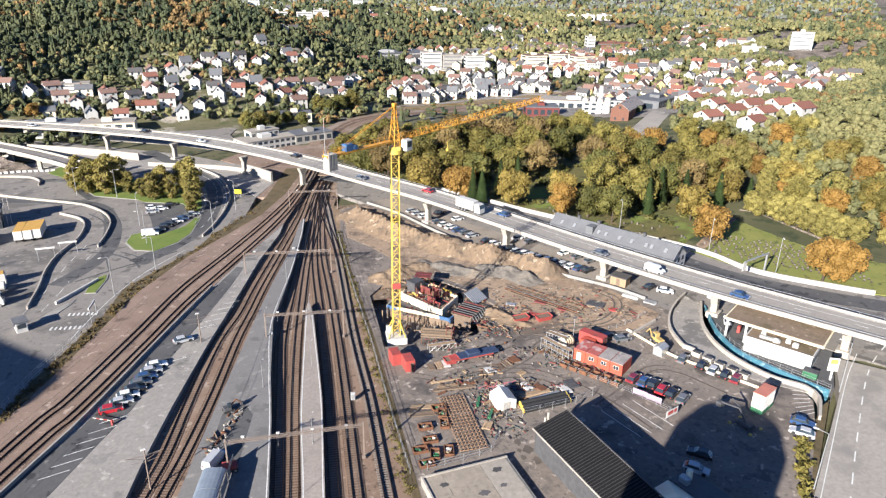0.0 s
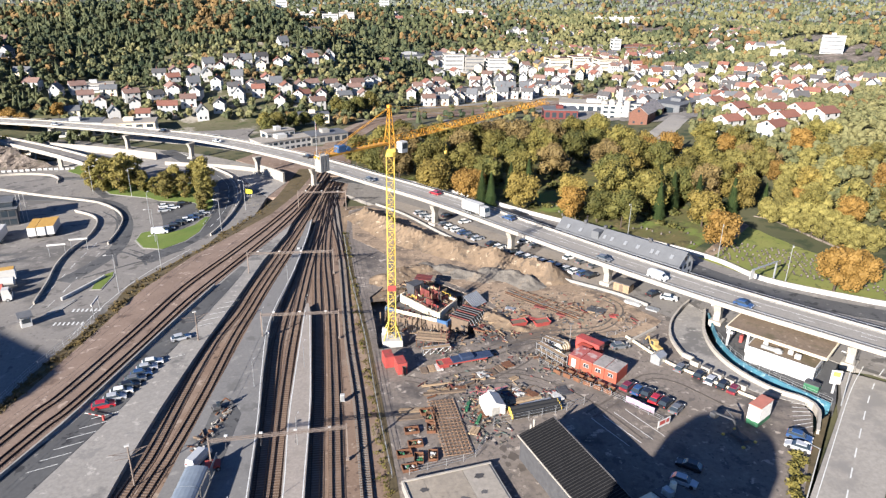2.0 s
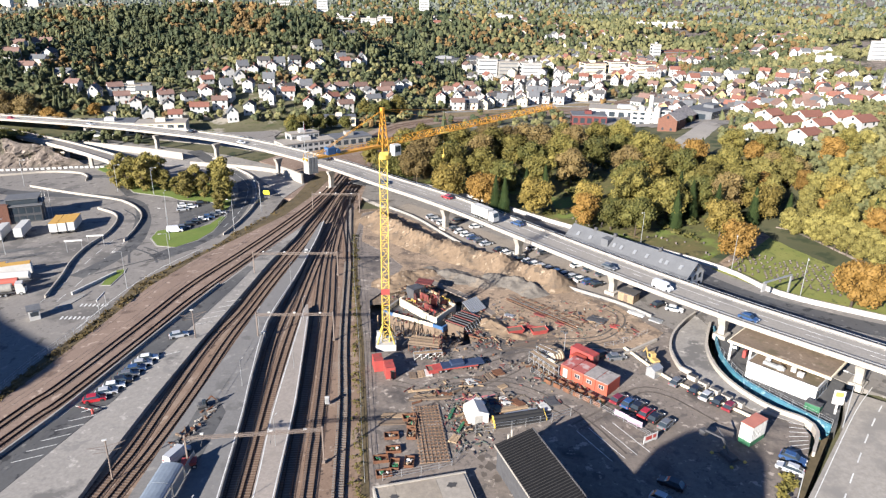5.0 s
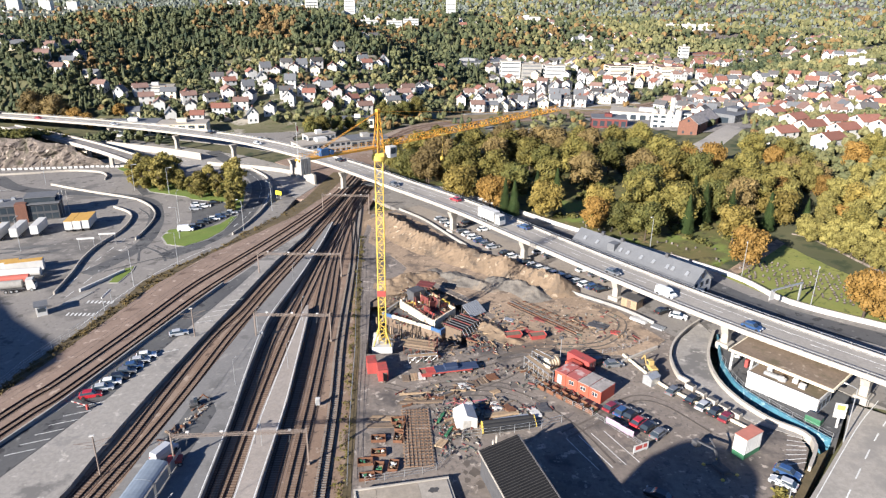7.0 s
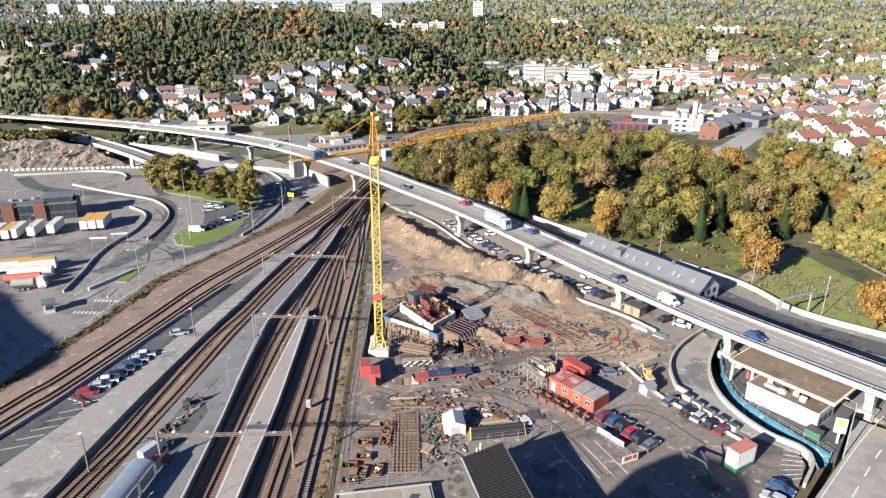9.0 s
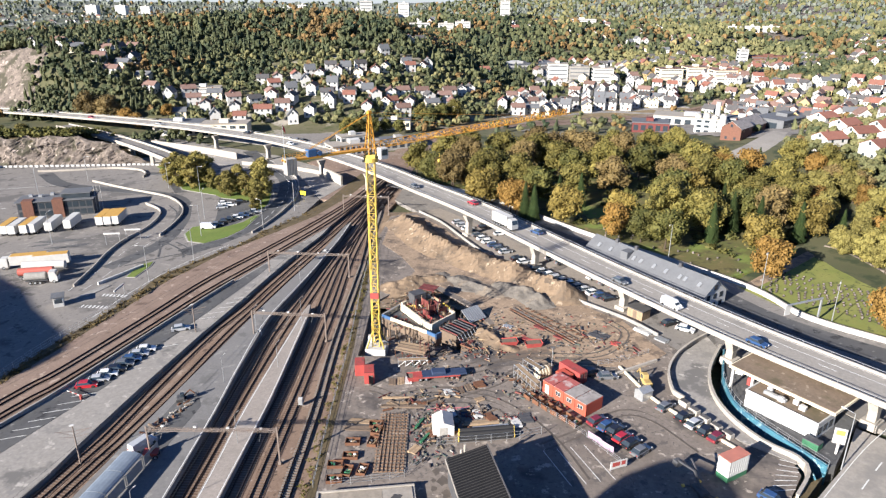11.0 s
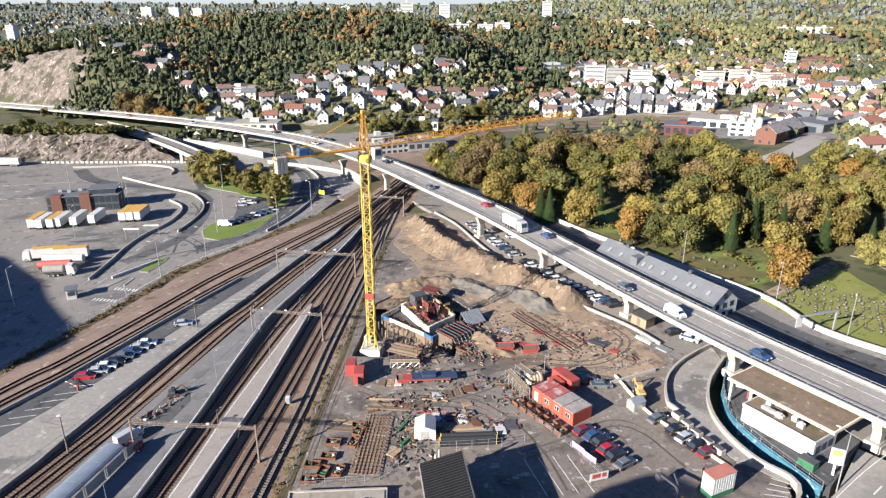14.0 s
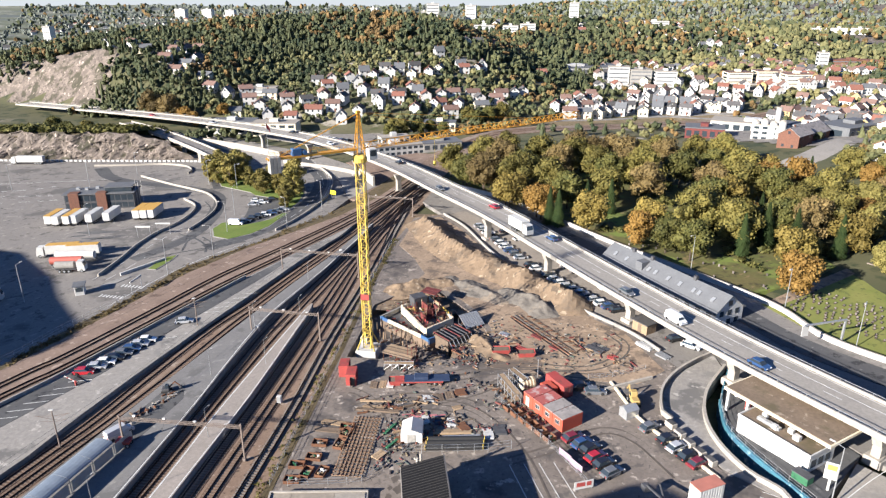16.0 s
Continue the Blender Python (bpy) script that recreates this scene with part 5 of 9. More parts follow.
# ---- houses ----
def house(l, w, h, roof, wall="white", far=False, label="", steep=0.68):
    """A gabled house with its base at the origin; the ridge runs along x."""
    th = thing("house", label, "house", "houses of the town")
    rise = w / 2 * steep
    part("wall", MB().hull([(-l / 2, -w / 2, -2.5), (l / 2, -w / 2, -2.5), (l / 2, w / 2, -2.5), (-l / 2, w / 2, -2.5), (-l / 2, -w / 2, h), (l / 2, -w / 2, h), (l / 2, w / 2, h), (-l / 2, w / 2, h), (-l / 2, 0, h + rise), (l / 2, 0, h + rise)],
                           [(0, 1, 5, 4), (2, 3, 7, 6), (1, 2, 6, 9, 5), (3, 0, 4, 8, 7), (4, 5, 9, 8), (6, 7, 8, 9)]), M[wall], th)
    o, t = 0.45, 0.18
    r = MB()
    for s in (-1, 1):
        a, b = Vector((0, s * (w / 2 + o), h - o * steep + 0.05)), Vector((0, 0, h + rise + 0.06))
        up = Vector((0, 0, t))
        p = [a + Vector((x, 0, 0)) for x in (-l / 2 - o, l / 2 + o)] + [b + Vector((x, 0, 0)) for x in (l / 2 + o, -l / 2 - o)]
        r.hull(p + [q + up for q in p], [(0, 1, 2, 3), (4, 5, 6, 7), (0, 1, 5, 4), (1, 2, 6, 5), (2, 3, 7, 6), (3, 0, 4, 7)])
    part("roof", r, M[roof], th)
    part("chimney", MB().box(-l * 0.2, -0.35, h + rise - 0.5, -l * 0.2 + 0.7, 0.35, h + rise + 1.0), M["brick"], th)

    def window(x, y, z, nx, ny):
        ex, ey = (0.5, 0.03) if ny else (0.03, 0.5)
        ob = part("window", MB().box(x - ex - 0.05 * bool(ny), y - ey - 0.05 * bool(nx), z - 0.65, x + ex + 0.05 * bool(ny), y + ey + 0.05 * bool(nx), z + 0.65), M["glass"], th)
    n = 2
    for s in (-1, 1):
        for k in range(n if s < 0 else 0):
            for z in ((h * 0.72,) if far else (1.5, h - 1.1)):
                window(-l / 2 + l * (k + 0.5) / n, s * (w / 2 + 0.01), z, 0, 1)
        if not far:
            for y in (-w * 0.22, w * 0.22):
                window(s * (l / 2 + 0.01), y, 1.5, 1, 0)
        if s < 0 or not far:
            window(s * (l / 2 + 0.01), 0, h + rise * 0.35, 1, 0)
    if not far:
        part("door", MB().box(l * 0.1, -w / 2 - 0.05, 0, l * 0.1 + 1, -w / 2 - 0.005, 2.1), M["brick"], th)
    return th


HOUSES = [house(7.8, 6.2, 5.4, "roof_dark", label="white wooden house with a dark tiled gable roof"),
          house(7.4, 6.2, 5.5, "roof_red", label="white wooden house with a red tiled gable roof"),
          house(8.6, 6.3, 5.3, "roof_brown", label="white wooden house with a brown tiled roof"),
          house(7.0, 6.2, 5.2, "roof_grey", label="tall white house with a steep grey roof", steep=1.1),
          house(9, 6.5, 4.6, "roof_grey", "cream", label="cream painted house with a grey roof"),
          house(11, 9, 5.6, "roof_red", label="large white villa with an orange-red hipped roof", steep=0.5)]
FAR_MESH = MB()


# the open strip of the railway up the valley
STRIP = [(8, 258), (28, 291), (63, 314), (103, 337), (124, 346), (150, 361), (172, 376), (188, 368), (162, 336), (140, 313), (105, 295), (69, 270), (37, 246)]


def far_house(x, y, rz):
    """A small gabled house joined to the far town: walls, roof planes, a cross gable or porch, chimney and windows."""
    if inside(x, y, STRIP):
        return
    l, w, h = rng.uniform(6.8, 9.2), rng.uniform(5.6, 6.6), rng.uniform(4.4, 5.6)
    rise = w / 2 * rng.uniform(0.65, 0.95)
    z = min(HZ(x + a, y + b) for a in (-4, 4) for b in (-4, 4))
    m = pose(x, y, z + 0.6, 0, 0, rz)
    t = lambda pts: [m @ Vector(q) for q in pts]
    SPOTS.append((x, y))
    k = rng.choice((0, 0, 0, 0, 0, 0, 0, 0, 1, 6))
    roof = rng.choice((2, 3, 3, 4, 4, 7))

    def gable(x0, x1, y0, y1, top, up):
        yc = (y0 + y1) / 2
        FAR_MESH.hull(t([(x0, y0, -2.5), (x1, y0, -2.5), (x1, y1, -2.5), (x0, y1, -2.5), (x0, y0, top), (x1, y0, top), (x1, y1, top), (x0, y1, top), (x0, yc, top + up), (x1, yc, top + up)]),
                      [(0, 1, 5, 4), (2, 3, 7, 6), (1, 2, 6, 9, 5), (3, 0, 4, 8, 7)], k)
        for e in (y0 - 0.4, y1 + 0.4):
            q = [(x0 - 0.4, e, top - 0.25), (x1 + 0.4, e, top - 0.25), (x1 + 0.4, yc, top + up + 0.08), (x0 - 0.4, yc, top + up + 0.08)]
            FAR_MESH.hull(t(q + [(a, b, c + 0.2) for a, b, c in q]), [(0, 1, 2, 3), (4, 7, 6, 5), (0, 4, 5, 1), (1, 5, 6, 2), (2, 6, 7, 3), (3, 7, 4, 0)], roof)

    gable(-l / 2, l / 2, -w / 2, w / 2, h, rise)
    near = math.hypot(x, y + 140) < 800
    if near and rng.random() < 0.6:
        s = rng.choice((-1, 1))
        d = rng.uniform(1.2, 2.4)
        m2 = m
        m = m @ Matrix.Rotation(math.pi / 2, 4, "Z") if s > 0 else m @ Matrix.Rotation(-math.pi / 2, 4, "Z")
        gable(0.5, w / 2 + d, -w * 0.24, w * 0.24, h - rng.uniform(0, 1.6), w * 0.22)
        m = m2
    FAR_MESH.box(-l * 0.2, -0.35, h + rise - 0.6, -l * 0.2 + 0.7, 0.35, h + rise + 0.9, 4, m)
    for s in (-1, 1):
        for u in (-0.28, 0.0, 0.28) if near else (-0.25, 0.25):
            for zz in (0.9, h * 0.58) if near else (h * 0.5,):
                FAR_MESH.box(u * l - 0.45, s * w / 2 - 0.04, zz, u * l + 0.45, s * w / 2 + 0.04, zz + 1.25, 5, m)
        for u in (-0.22, 0.22) if near else (0.0,):
            FAR_MESH.box(s * l / 2 - 0.04, u * w - 0.45, h * 0.58, s * l / 2 + 0.04, u * w + 0.45, h * 0.58 + 1.25, 5, m)


def inside(x, y, poly):
    c = False
    for (a, b), (d, e) in zip(poly, poly[1:] + poly[:1]):
        if (b > y) != (e > y) and x < (d - a) * (y - b) / (e - b) + a:
            c = not c
    return c


def town_fill(poly, turn, gx, gy, share=0.9, gap=11.0):
    """Rows of houses wherever the quarter still has room."""
    a = radians(turn)
    cx, cy = sum(p[0] for p in poly) / len(poly), sum(p[1] for p in poly) / len(poly)
    r = max(math.hypot(p[0] - cx, p[1] - cy) for p in poly)
    for i in range(-int(r / gx), int(r / gx) + 1):
        for j in range(-int(r / gy), int(r / gy) + 1):
            u, v = i * gx + rng.uniform(-2, 2), j * gy + rng.uniform(-1.5, 1.5)
            x, y = cx + u * math.cos(a) - v * math.sin(a), cy + u * math.sin(a) + v * math.cos(a)
            ok = inside(x, y, poly) and rng.random() < share and all((x - p) ** 2 + (y - q) ** 2 > gap * gap for p, q in SPOTS) and all((x - p) ** 2 + (y - q) ** 2 > 230 for p, q in CLEAR)
            if ok:
                far_house(x, y, turn + rng.choice((90, 90, 90, 0)) + rng.uniform(-9, 9))


USED, SPOTS = set(), []
CLEAR = [(-16, 186), (-12, 200), (-8, 215), (-2, 232), (6, 244), (18, 254), (30, 262), (44, 270), (58, 278), (70, 286), (84, 295), (98, 304), (112, 312), (126, 320), (140, 328), (154, 340), (168, 351), (182, 362), (200, 378)]


def settle(pool, k, x, y, rz):
    if inside(x, y, STRIP):
        return
    z = min(HZ(x + a, y + b) for a in (-4, 4) for b in (-4, 4))
    m = pose(x, y, z + 0.6, 0, 0, rz)
    SPOTS.append((x, y))
    key = pool[k]
    if key.name in USED:
        copy_thing(key, m)
    else:
        USED.add(key.name)
        key.matrix_basis = m


def street(x0, y0, x1, y1, n, pool, kinds, turn, jit=3.0):
    d = Vector((x1 - x0, y1 - y0, 0)).normalized()
    s = Vector((d.y, -d.x, 0)) * 9.5
    ends = [Vector((x0, y0, 0)) - d * 8 + s, Vector((x1, y1, 0)) + d * 8 + s]
    k = max(2, int((ends[1] - ends[0]).length / 5))
    path = [ends[0].lerp(ends[1], i / k) for i in range(k + 1)]
    path = [Vector((q.x, q.y, HZ(q.x, q.y) + 0.12)) for q in path]
    put("town_street", MB().sweep(path, [(-2.4, -1.2), (2.4, -1.2), (2.4, 0.25), (-2.4, 0.25)]), M["asphalt_pale"], label="narrow asphalt street between the houses", kind="structure")
    for q in path:
        SPOTS.append((q.x, q.y))
    for k in range(n):
        f = (k + 0.5) / n
        x, y = x0 + (x1 - x0) * f + rng.uniform(-jit, jit), y0 + (y1 - y0) * f + rng.uniform(-jit, jit)
        rz = turn + rng.choice((0, -90, -90)) + rng.uniform(-15, 15)
        if pool is None:
            far_house(x, y, rz)
        else:
            settle(pool, rng.choice(kinds), x, y, rz)


SLOPE_HOUSES = [(-127, 323), (-107, 333), (-100, 345), (-91, 338), (-76, 354), (-66, 349), (-54, 392), (-39, 433), (-25, 484), (-49, 365), (-32, 373), (-20, 388), (-116, 311), (-97, 320), (-168, 296), (-177, 288)]
FOOT_HOUSES = [(-160, 284), (-150, 277), (-135, 286), (-113, 293), (-120, 281), (-88, 302), (-76, 291), (-59, 314), (-63, 297), (-46, 300), (-31, 316), (-37, 287), (-26, 277), (-13, 316), (-1, 340), (13, 359), (23, 430), (-97, 284), (-109, 268), (-139, 263), (-122, 259), (-90, 259), (-163, 267), (-72, 281), (-10, 300), (-48, 276)]
FLAT_HOUSES = [(-263, 321), (-250, 316), (-232, 310), (-217, 312), (-219, 300), (-200, 304), (-191, 293)]
SIDE = [(x + 11 + 3 * math.sin(x), y + 9 + 3 * math.cos(y)) for k, (x, y) in enumerate(FOOT_HOUSES + SLOPE_HOUSES[:12]) if k % 5 != 2 and x < 0]
for k, (x, y) in enumerate(SLOPE_HOUSES + FOOT_HOUSES + SIDE):
    settle(HOUSES, (0, 1, 2, 3, 4, 1, 2, 0, 2, 1, 3)[(k * 5 + k // 3) % 11], x, y, (20, -70, 25, -95, 15, -80)[k % 6] + rng.uniform(-12, 12))
for k, (x, y) in enumerate(FLAT_HOUSES):
    settle(HOUSES, (2, 4)[k % 2], x, y, rng.uniform(-20, 20))
# the dense streets of the valley
for row in ((38, 310, 98, 348, 6, -5), (34, 332, 90, 360, 6, 8), (108, 352, 160, 378, 5, -10), (80, 358, 146, 348, 7, -10), (84, 378, 160, 366, 8, -10), (88, 402, 168, 380, 8, -15), (92, 425, 174, 396, 8, -20), (105, 465, 190, 418, 8, -20), (50, 345, 76, 352, 3, 10), (67, 490, 106, 500, 4, 10)):
    street(*row[:4], row[4], HOUSES, (0, 3, 0, 2, 4, 1), row[5], 3.0)
for row in ((178, 329, 195, 283, 5, 60), (192, 361, 205, 300, 6, 60), (215, 380, 225, 300, 7, 60), (237, 427, 286, 411, 5, 10), (275, 350, 323, 306, 7, -40), (250, 340, 300, 290, 6, -40), (236, 275, 236, 215, 5, 80), (307, 393, 360, 366, 6, -20), (257, 250, 285, 215, 4, -40), (344, 323, 353, 287, 4, 60), (202, 260, 205, 235, 3, 60), (223, 502, 336, 531, 9, 10), (166, 678, 232, 666, 5, 0), (374, 520, 420, 500, 4, -20), (190, 440, 250, 450, 6, 5), (200, 475, 249, 475, 5, 10), (134, 529, 181, 546, 4, 10), (238, 550, 282, 550, 4, 10),
            (-540, 640, -300, 600, 10, 20), (-620, 760, -330, 740, 12, 0), (-760, 900, -420, 860, 14, 0), (-900, 1100, -500, 1060, 14, 0), (-1200, 1446, -700, 1400, 16, 0), (-1500, 1760, -900, 1700, 16, 10), (-1400, 2050, -800, 2000, 14, 0), (-60, 800, 60, 780, 6, 0), (150, 720, 320, 760, 8, 10)):
    street(*row[:4], math.ceil(row[4] * 1.5), None, (), row[5], 8.0 if row[1] < 600 else 30.0)
for x, y, rz in ((175, 164, 20), (190, 168, 15), (183, 140, 25), (196, 152, 20), (212, 162, 10), (211, 146, 20), (196, 194, 30), (204, 174, 10), (204, 232, 30)):
    settle(HOUSES, 5, x, y, rz)  # villas on the slope


for k in range(460):
    x, y = -150 - 1700 * rng.random(), 560 + 1900 * rng.random() ** 1.3
    if noise.noise(Vector((x / 160, y / 160, 2))) > -0.05 and x > -0.75 * (y + 140) - 80:
        far_house(x, y, rng.uniform(0, 90))


# ---- larger buildings ----
def block(x, y, rz, l, w, h, wall, roof, label, floors, bays, base=0.0, name="apartment_building", sides=1):
    z = min(HZ(x + a, y + b) for a in (-l / 3, l / 3) for b in (-w / 3, w / 3))
    th = thing(name, label, "building", "", pose(x, y, z + base, 0, 0, rz))
    part("wall", MB().box(-l / 2, -w / 2, -3, l / 2, w / 2, h), M[wall], th)
    part("roof", MB().box(-l / 2 - 0.25, -w / 2 - 0.25, h + 0.004, l / 2 + 0.25, w / 2 + 0.25, h + 0.45), M[roof], th)
    part("roof_hatch", MB().box(-l * 0.12, -w * 0.2, h + 0.45, l * 0.08, w * 0.15, h + 2.2, 0, None, 0.05), M[wall], th)
    for i in range(-1, 2):
        for j in range(-2, 2):
            SPOTS.append((x + i * l * 0.4, y + j * 7))
    fh = h / floors
    for f in range(floors):
        z0, z1 = f * fh + fh * 0.3, f * fh + fh * 0.8
        if y > 300:
            part("window_band", MB().box(-l / 2 + 0.8, -w / 2 - 0.05, z0 + 0.3, l / 2 - 0.8, -w / 2 - 0.004, z1 - 0.3), M["roof_grey"], th)
        else:
            for k in range(bays):
                a = -l / 2 + l * (k + 0.5) / bays
                part("window", MB().box(a - l / bays * 0.32, -w / 2 - 0.05, z0, a + l / bays * 0.32, -w / 2 - 0.004, z1), M["glass"], th)
        part("window_band", MB().box(-l / 2 - 0.05, -w * 0.3, z0, -l / 2 - 0.004, w * 0.3, z1), M["glass"], th)
    return th


for x, y, rz, l, w, h, fl, b in ((49, 880, 0, 13, 12, 30, 9, 4), (-136, 800, 10, 16, 12, 38, 10, 4), (-149, 806, 10, 12, 12, 30, 9, 3), (-90, 840, 0, 14, 12, 30, 9, 4), (-296, 1000, 0, 16, 12, 44, 12, 4), (-273, 1004, 0, 14, 12, 46, 12, 4),
                                 (376, 900, -20, 20, 12, 8, 3, 4), (402, 900, -20, 20, 12, 9, 3, 4), (428, 900, -20, 22, 12, 10, 3, 4), (381, 440, -30, 20, 8, 7, 3, 6), (413, 420, -30, 18, 8, 16, 5, 5), (-715, 800, 0, 12, 11, 30, 9, 2), (-1132, 1900, 0, 33, 20, 28, 9, 3), (-1044, 1900, 0, 31, 20, 28, 9, 3), (-969, 1900, 0, 28, 20, 26, 8, 3),
                                 (-17, 1150, 0, 40, 14, 14, 4, 9), (116, 1150, 0, 46, 14, 14, 4, 9), (154, 1050, 0, 40, 14, 11, 3, 9), (161, 900, 0, 38, 14, 9, 3, 9), (-55, 700, 0, 24, 12, 7, 2, 6), (-24, 700, 0, 18, 12, 7, 2, 5), (-5, 720, 0, 18, 12, 7, 2, 5)):
    block(x, y, rz, l, w, h, "white", "roof_pale", "tall white apartment block on the far hill", fl, b)
block(50, 520, 25, 84, 34, 7, "white", "roof_grey", "long low white industrial hall with a grey roof", 1, 10, name="industrial_hall")
for x, y, h, w in ((86, 468, 14, "white"), (104, 466, 12, "concrete_grey"), (123, 458, 12, "white")):
    block(x, y, 0, 17, 12, h, w, "roof_pale", "flat-roofed office block in the town", 4, 4)
for x, y in ((182, 472), (206, 478), (224, 462)):
    block(x, y, 10, 20, 13, 9, "cream", "roof_brown", "three-storey pale brick school block with a brown roof", 3, 7, name="school_block")
block(322, 620, 0, 44, 16, 9, "brick", "roof_red", "long orange brick building in the valley", 3, 9)
block(291, 610, 0, 9, 9, 17, "white", "roof_pale", "white tower of a church in the valley", 5, 2, name="church_tower")
block(-41, 194, 32, 27, 12, 5.0, "white", "roof_pale", "white two-storey workshop building with blue window bands", 2, 9, name="workshop_building")
block(-43, 200, 32, 15, 7, 7.5, "white", "roof_pale", "white workshop block behind the viaduct", 2, 5, name="workshop_building")
block(-20, 205, 25, 20, 12, 4.5, "concrete_grey", "roof_grey", "low blue-grey workshop behind the viaduct", 1, 5, name="workshop_building")
block(-152, 243, 8, 26, 14, 7, "white", "roof_grey", "flat-roofed white commercial building", 2, 6, name="commercial_building")
block(-124, 240, 8, 26, 13, 7, "cream", "roof_pale", "flat-roofed cream commercial building with yellow panels", 2, 5, name="commercial_building")
block(-160, 302, 12, 22, 10, 5, "white", "roof_pale", "long flat-roofed white house on the slope", 2, 6, name="terrace_house")
block(-28, 252, 5, 18, 9, 5, "cream", "roof_grey", "long low house beside the tracks", 1, 6, name="terrace_house")
block(152, 285, -18, 46, 18, 6, "white", "roof_pale", "long pale mill building", 1, 8, name="mill_building")
for x, y, rz, l, w, h in ((152, 211, 50, 15, 10, 6.5), (164, 230, 50, 20, 12, 5)):
    mill = house(l, w, h, "roof_worn", "brick", label="dark brick mill building with a brown gabled roof")
    mill.matrix_basis = pose(x, y, HZ(x, y) - 0.5, 0, 0, rz)
    SPOTS.append((x, y))
block(119, 255, -10, 20, 14, 6, "red_deep", "roof_grey", "red sheet-metal warehouse with a grey roof", 1, 5, name="warehouse")
block(190, 248, 40, 34, 18, 7, "roof_grey", "roof_grey", "grey warehouse beside the mill", 1, 6, name="warehouse")
yard = MB()
for i in range(16):
    for j in range(17):
        yard.v.append((114 + i * 6, 206 + j * 6, HZ(114 + i * 6, 206 + j * 6) + 0.35))
yard.f = [(j + i * 17, j + (i + 1) * 17, j + 1 + (i + 1) * 17, j + 1 + i * 17) for i in range(15) for j in range(16) if i * 6 + j * 6 > 40 and j < 15]
yard.s = [0] * len(yard.f)
put("mill_yard", yard, M["asphalt"], label="grey asphalt yard round the mill", kind="structure")
block(172, 258, -18, 26, 12, 6, "white", "roof_grey", "white mill hall with a grey roof", 2, 6, name="mill_building")
block(146, 240, -18, 12, 9, 8, "white", "roof_pale", "white mill tower block", 3, 3, name="mill_building")
put("mill_street", MB().sweep([Vector((q.x, q.y, HZ(q.x, q.y) + 0.5)) for q in curve_path([(122, 156, 0), (134, 164, 0), (149, 177, 0), (162, 193, 0), (178, 214, 0)], 4.0)], [(-6.5, -2), (6.5, -2), (6.5, 0), (-6.5, 0)]), M["deck"], label="pale street beside the brick mill", kind="structure")
# dry ground along the railway, then its ballast and two stained lines
bank = MB()
for k in range(33):
    f = k / 32
    ax, ay, bx, by = 12 + 166 * f, 248 + 112 * f, 2 + 168 * f, 264 + 108 * f + 22 * math.sin(f * 3.1)
    for q in range(7):
        x, y = ax + (bx - ax) * q / 6, ay + (by - ay) * q / 6
        bank.v.append((x, y, HZ(x, y) + 0.2))
bank.f = [(k * 7 + q, k * 7 + 7 + q, k * 7 + 8 + q, k * 7 + 1 + q) for k in range(32) for q in range(6)]
bank.s = [0] * len(bank.f)
put("rail_bank", bank, M["straw"], label="dry brown grass beside the railway up the valley", kind="structure")
LINE = [(-18, 138, 0), (-15, 165, 0), (-13, 190, 0), (-8, 215, 0), (4, 242, 0), (20, 257, 0), (44, 272, 0), (70, 288, 0), (106, 310, 0), (136, 325, 0), (164, 348, 0), (200, 380, 0)]
put("rail_corridor", MB().sweep([Vector((p.x, p.y, HZ(p.x, p.y) + 0.35)) for p in curve_path(LINE, 5.0)], [(-8, -2), (8, -2), (8, 0), (-8, 0)]), M["ballast"], label="brown ballast of the railway leading up the valley", kind="structure")
for off in (-3.2, 1.4):
    put("rail_line", MB().sweep([Vector((p.x, p.y, HZ(p.x, p.y) + 0.42)) for p in curve_path([(x + 0.4 * off, y - 0.8 * off, z) for x, y, z in LINE[2:]], 5.0)], [(-1.1, -0.2), (1.1, -0.2), (1.1, 0.0), (-1.1, 0.0)]), M["ballast_oily"], label="dark stained line of the railway track", kind="structure")
for k in range(4):
    th = thing("silo", "pale round concrete silo of the mill", "silo", "mill silos", pose(141 + k * 3.8, 240 - k * 2.0, HZ(140, 246)))
    part("shell", MB().tube((0, 0, -1), (0, 0, 10 + k % 2), 1.8, 1.8, 14), M["white"], th)
    part("cap", MB().tube((0, 0, 10.004 + k % 2), (0, 0, 10.8 + k % 2), 1.9, 0.8, 14), M["concrete"], th)
th = thing("mill_stack", "slim white chimney stack of the mill", "chimney", "", pose(153, 246, HZ(153, 246)))
part("shaft", MB().tube((0, 0, -1), (0, 0, 15), 1.5, 1.3, 14), M["white"], th)
part("rim", MB().tube((0, 0, 15.004), (0, 0, 15.5), 1.5, 1.5, 14), M["concrete"], th)

# the remaining quarters of the town
town_fill([(24, 296), (80, 308), (150, 320), (186, 340), (206, 370), (205, 430), (190, 462), (150, 470), (100, 450), (70, 470), (62, 400), (28, 350)], 12, 14.0, 13.0)
town_fill([(206, 300), (258, 236), (330, 240), (365, 300), (352, 400), (290, 446), (215, 440), (203, 360)], -35, 14.5, 13.5, 0.92)
town_fill([(215, 490), (340, 520), (430, 560), (400, 640), (250, 650), (150, 570)], 10, 19.0, 17.0, 0.6)
town_fill([(60, 480), (150, 480), (170, 560), (60, 570)], 5, 17.0, 16.0, 0.6)
town_fill([(-60, 720), (180, 720), (330, 900), (300, 1250), (-120, 1250)], 0, 34.0, 30.0, 0.42)
town_fill([(-300, 326), (-262, 322), (-205, 318), (-200, 350), (-240, 372), (-300, 372)], -5, 18.0, 16.0, 0.6)
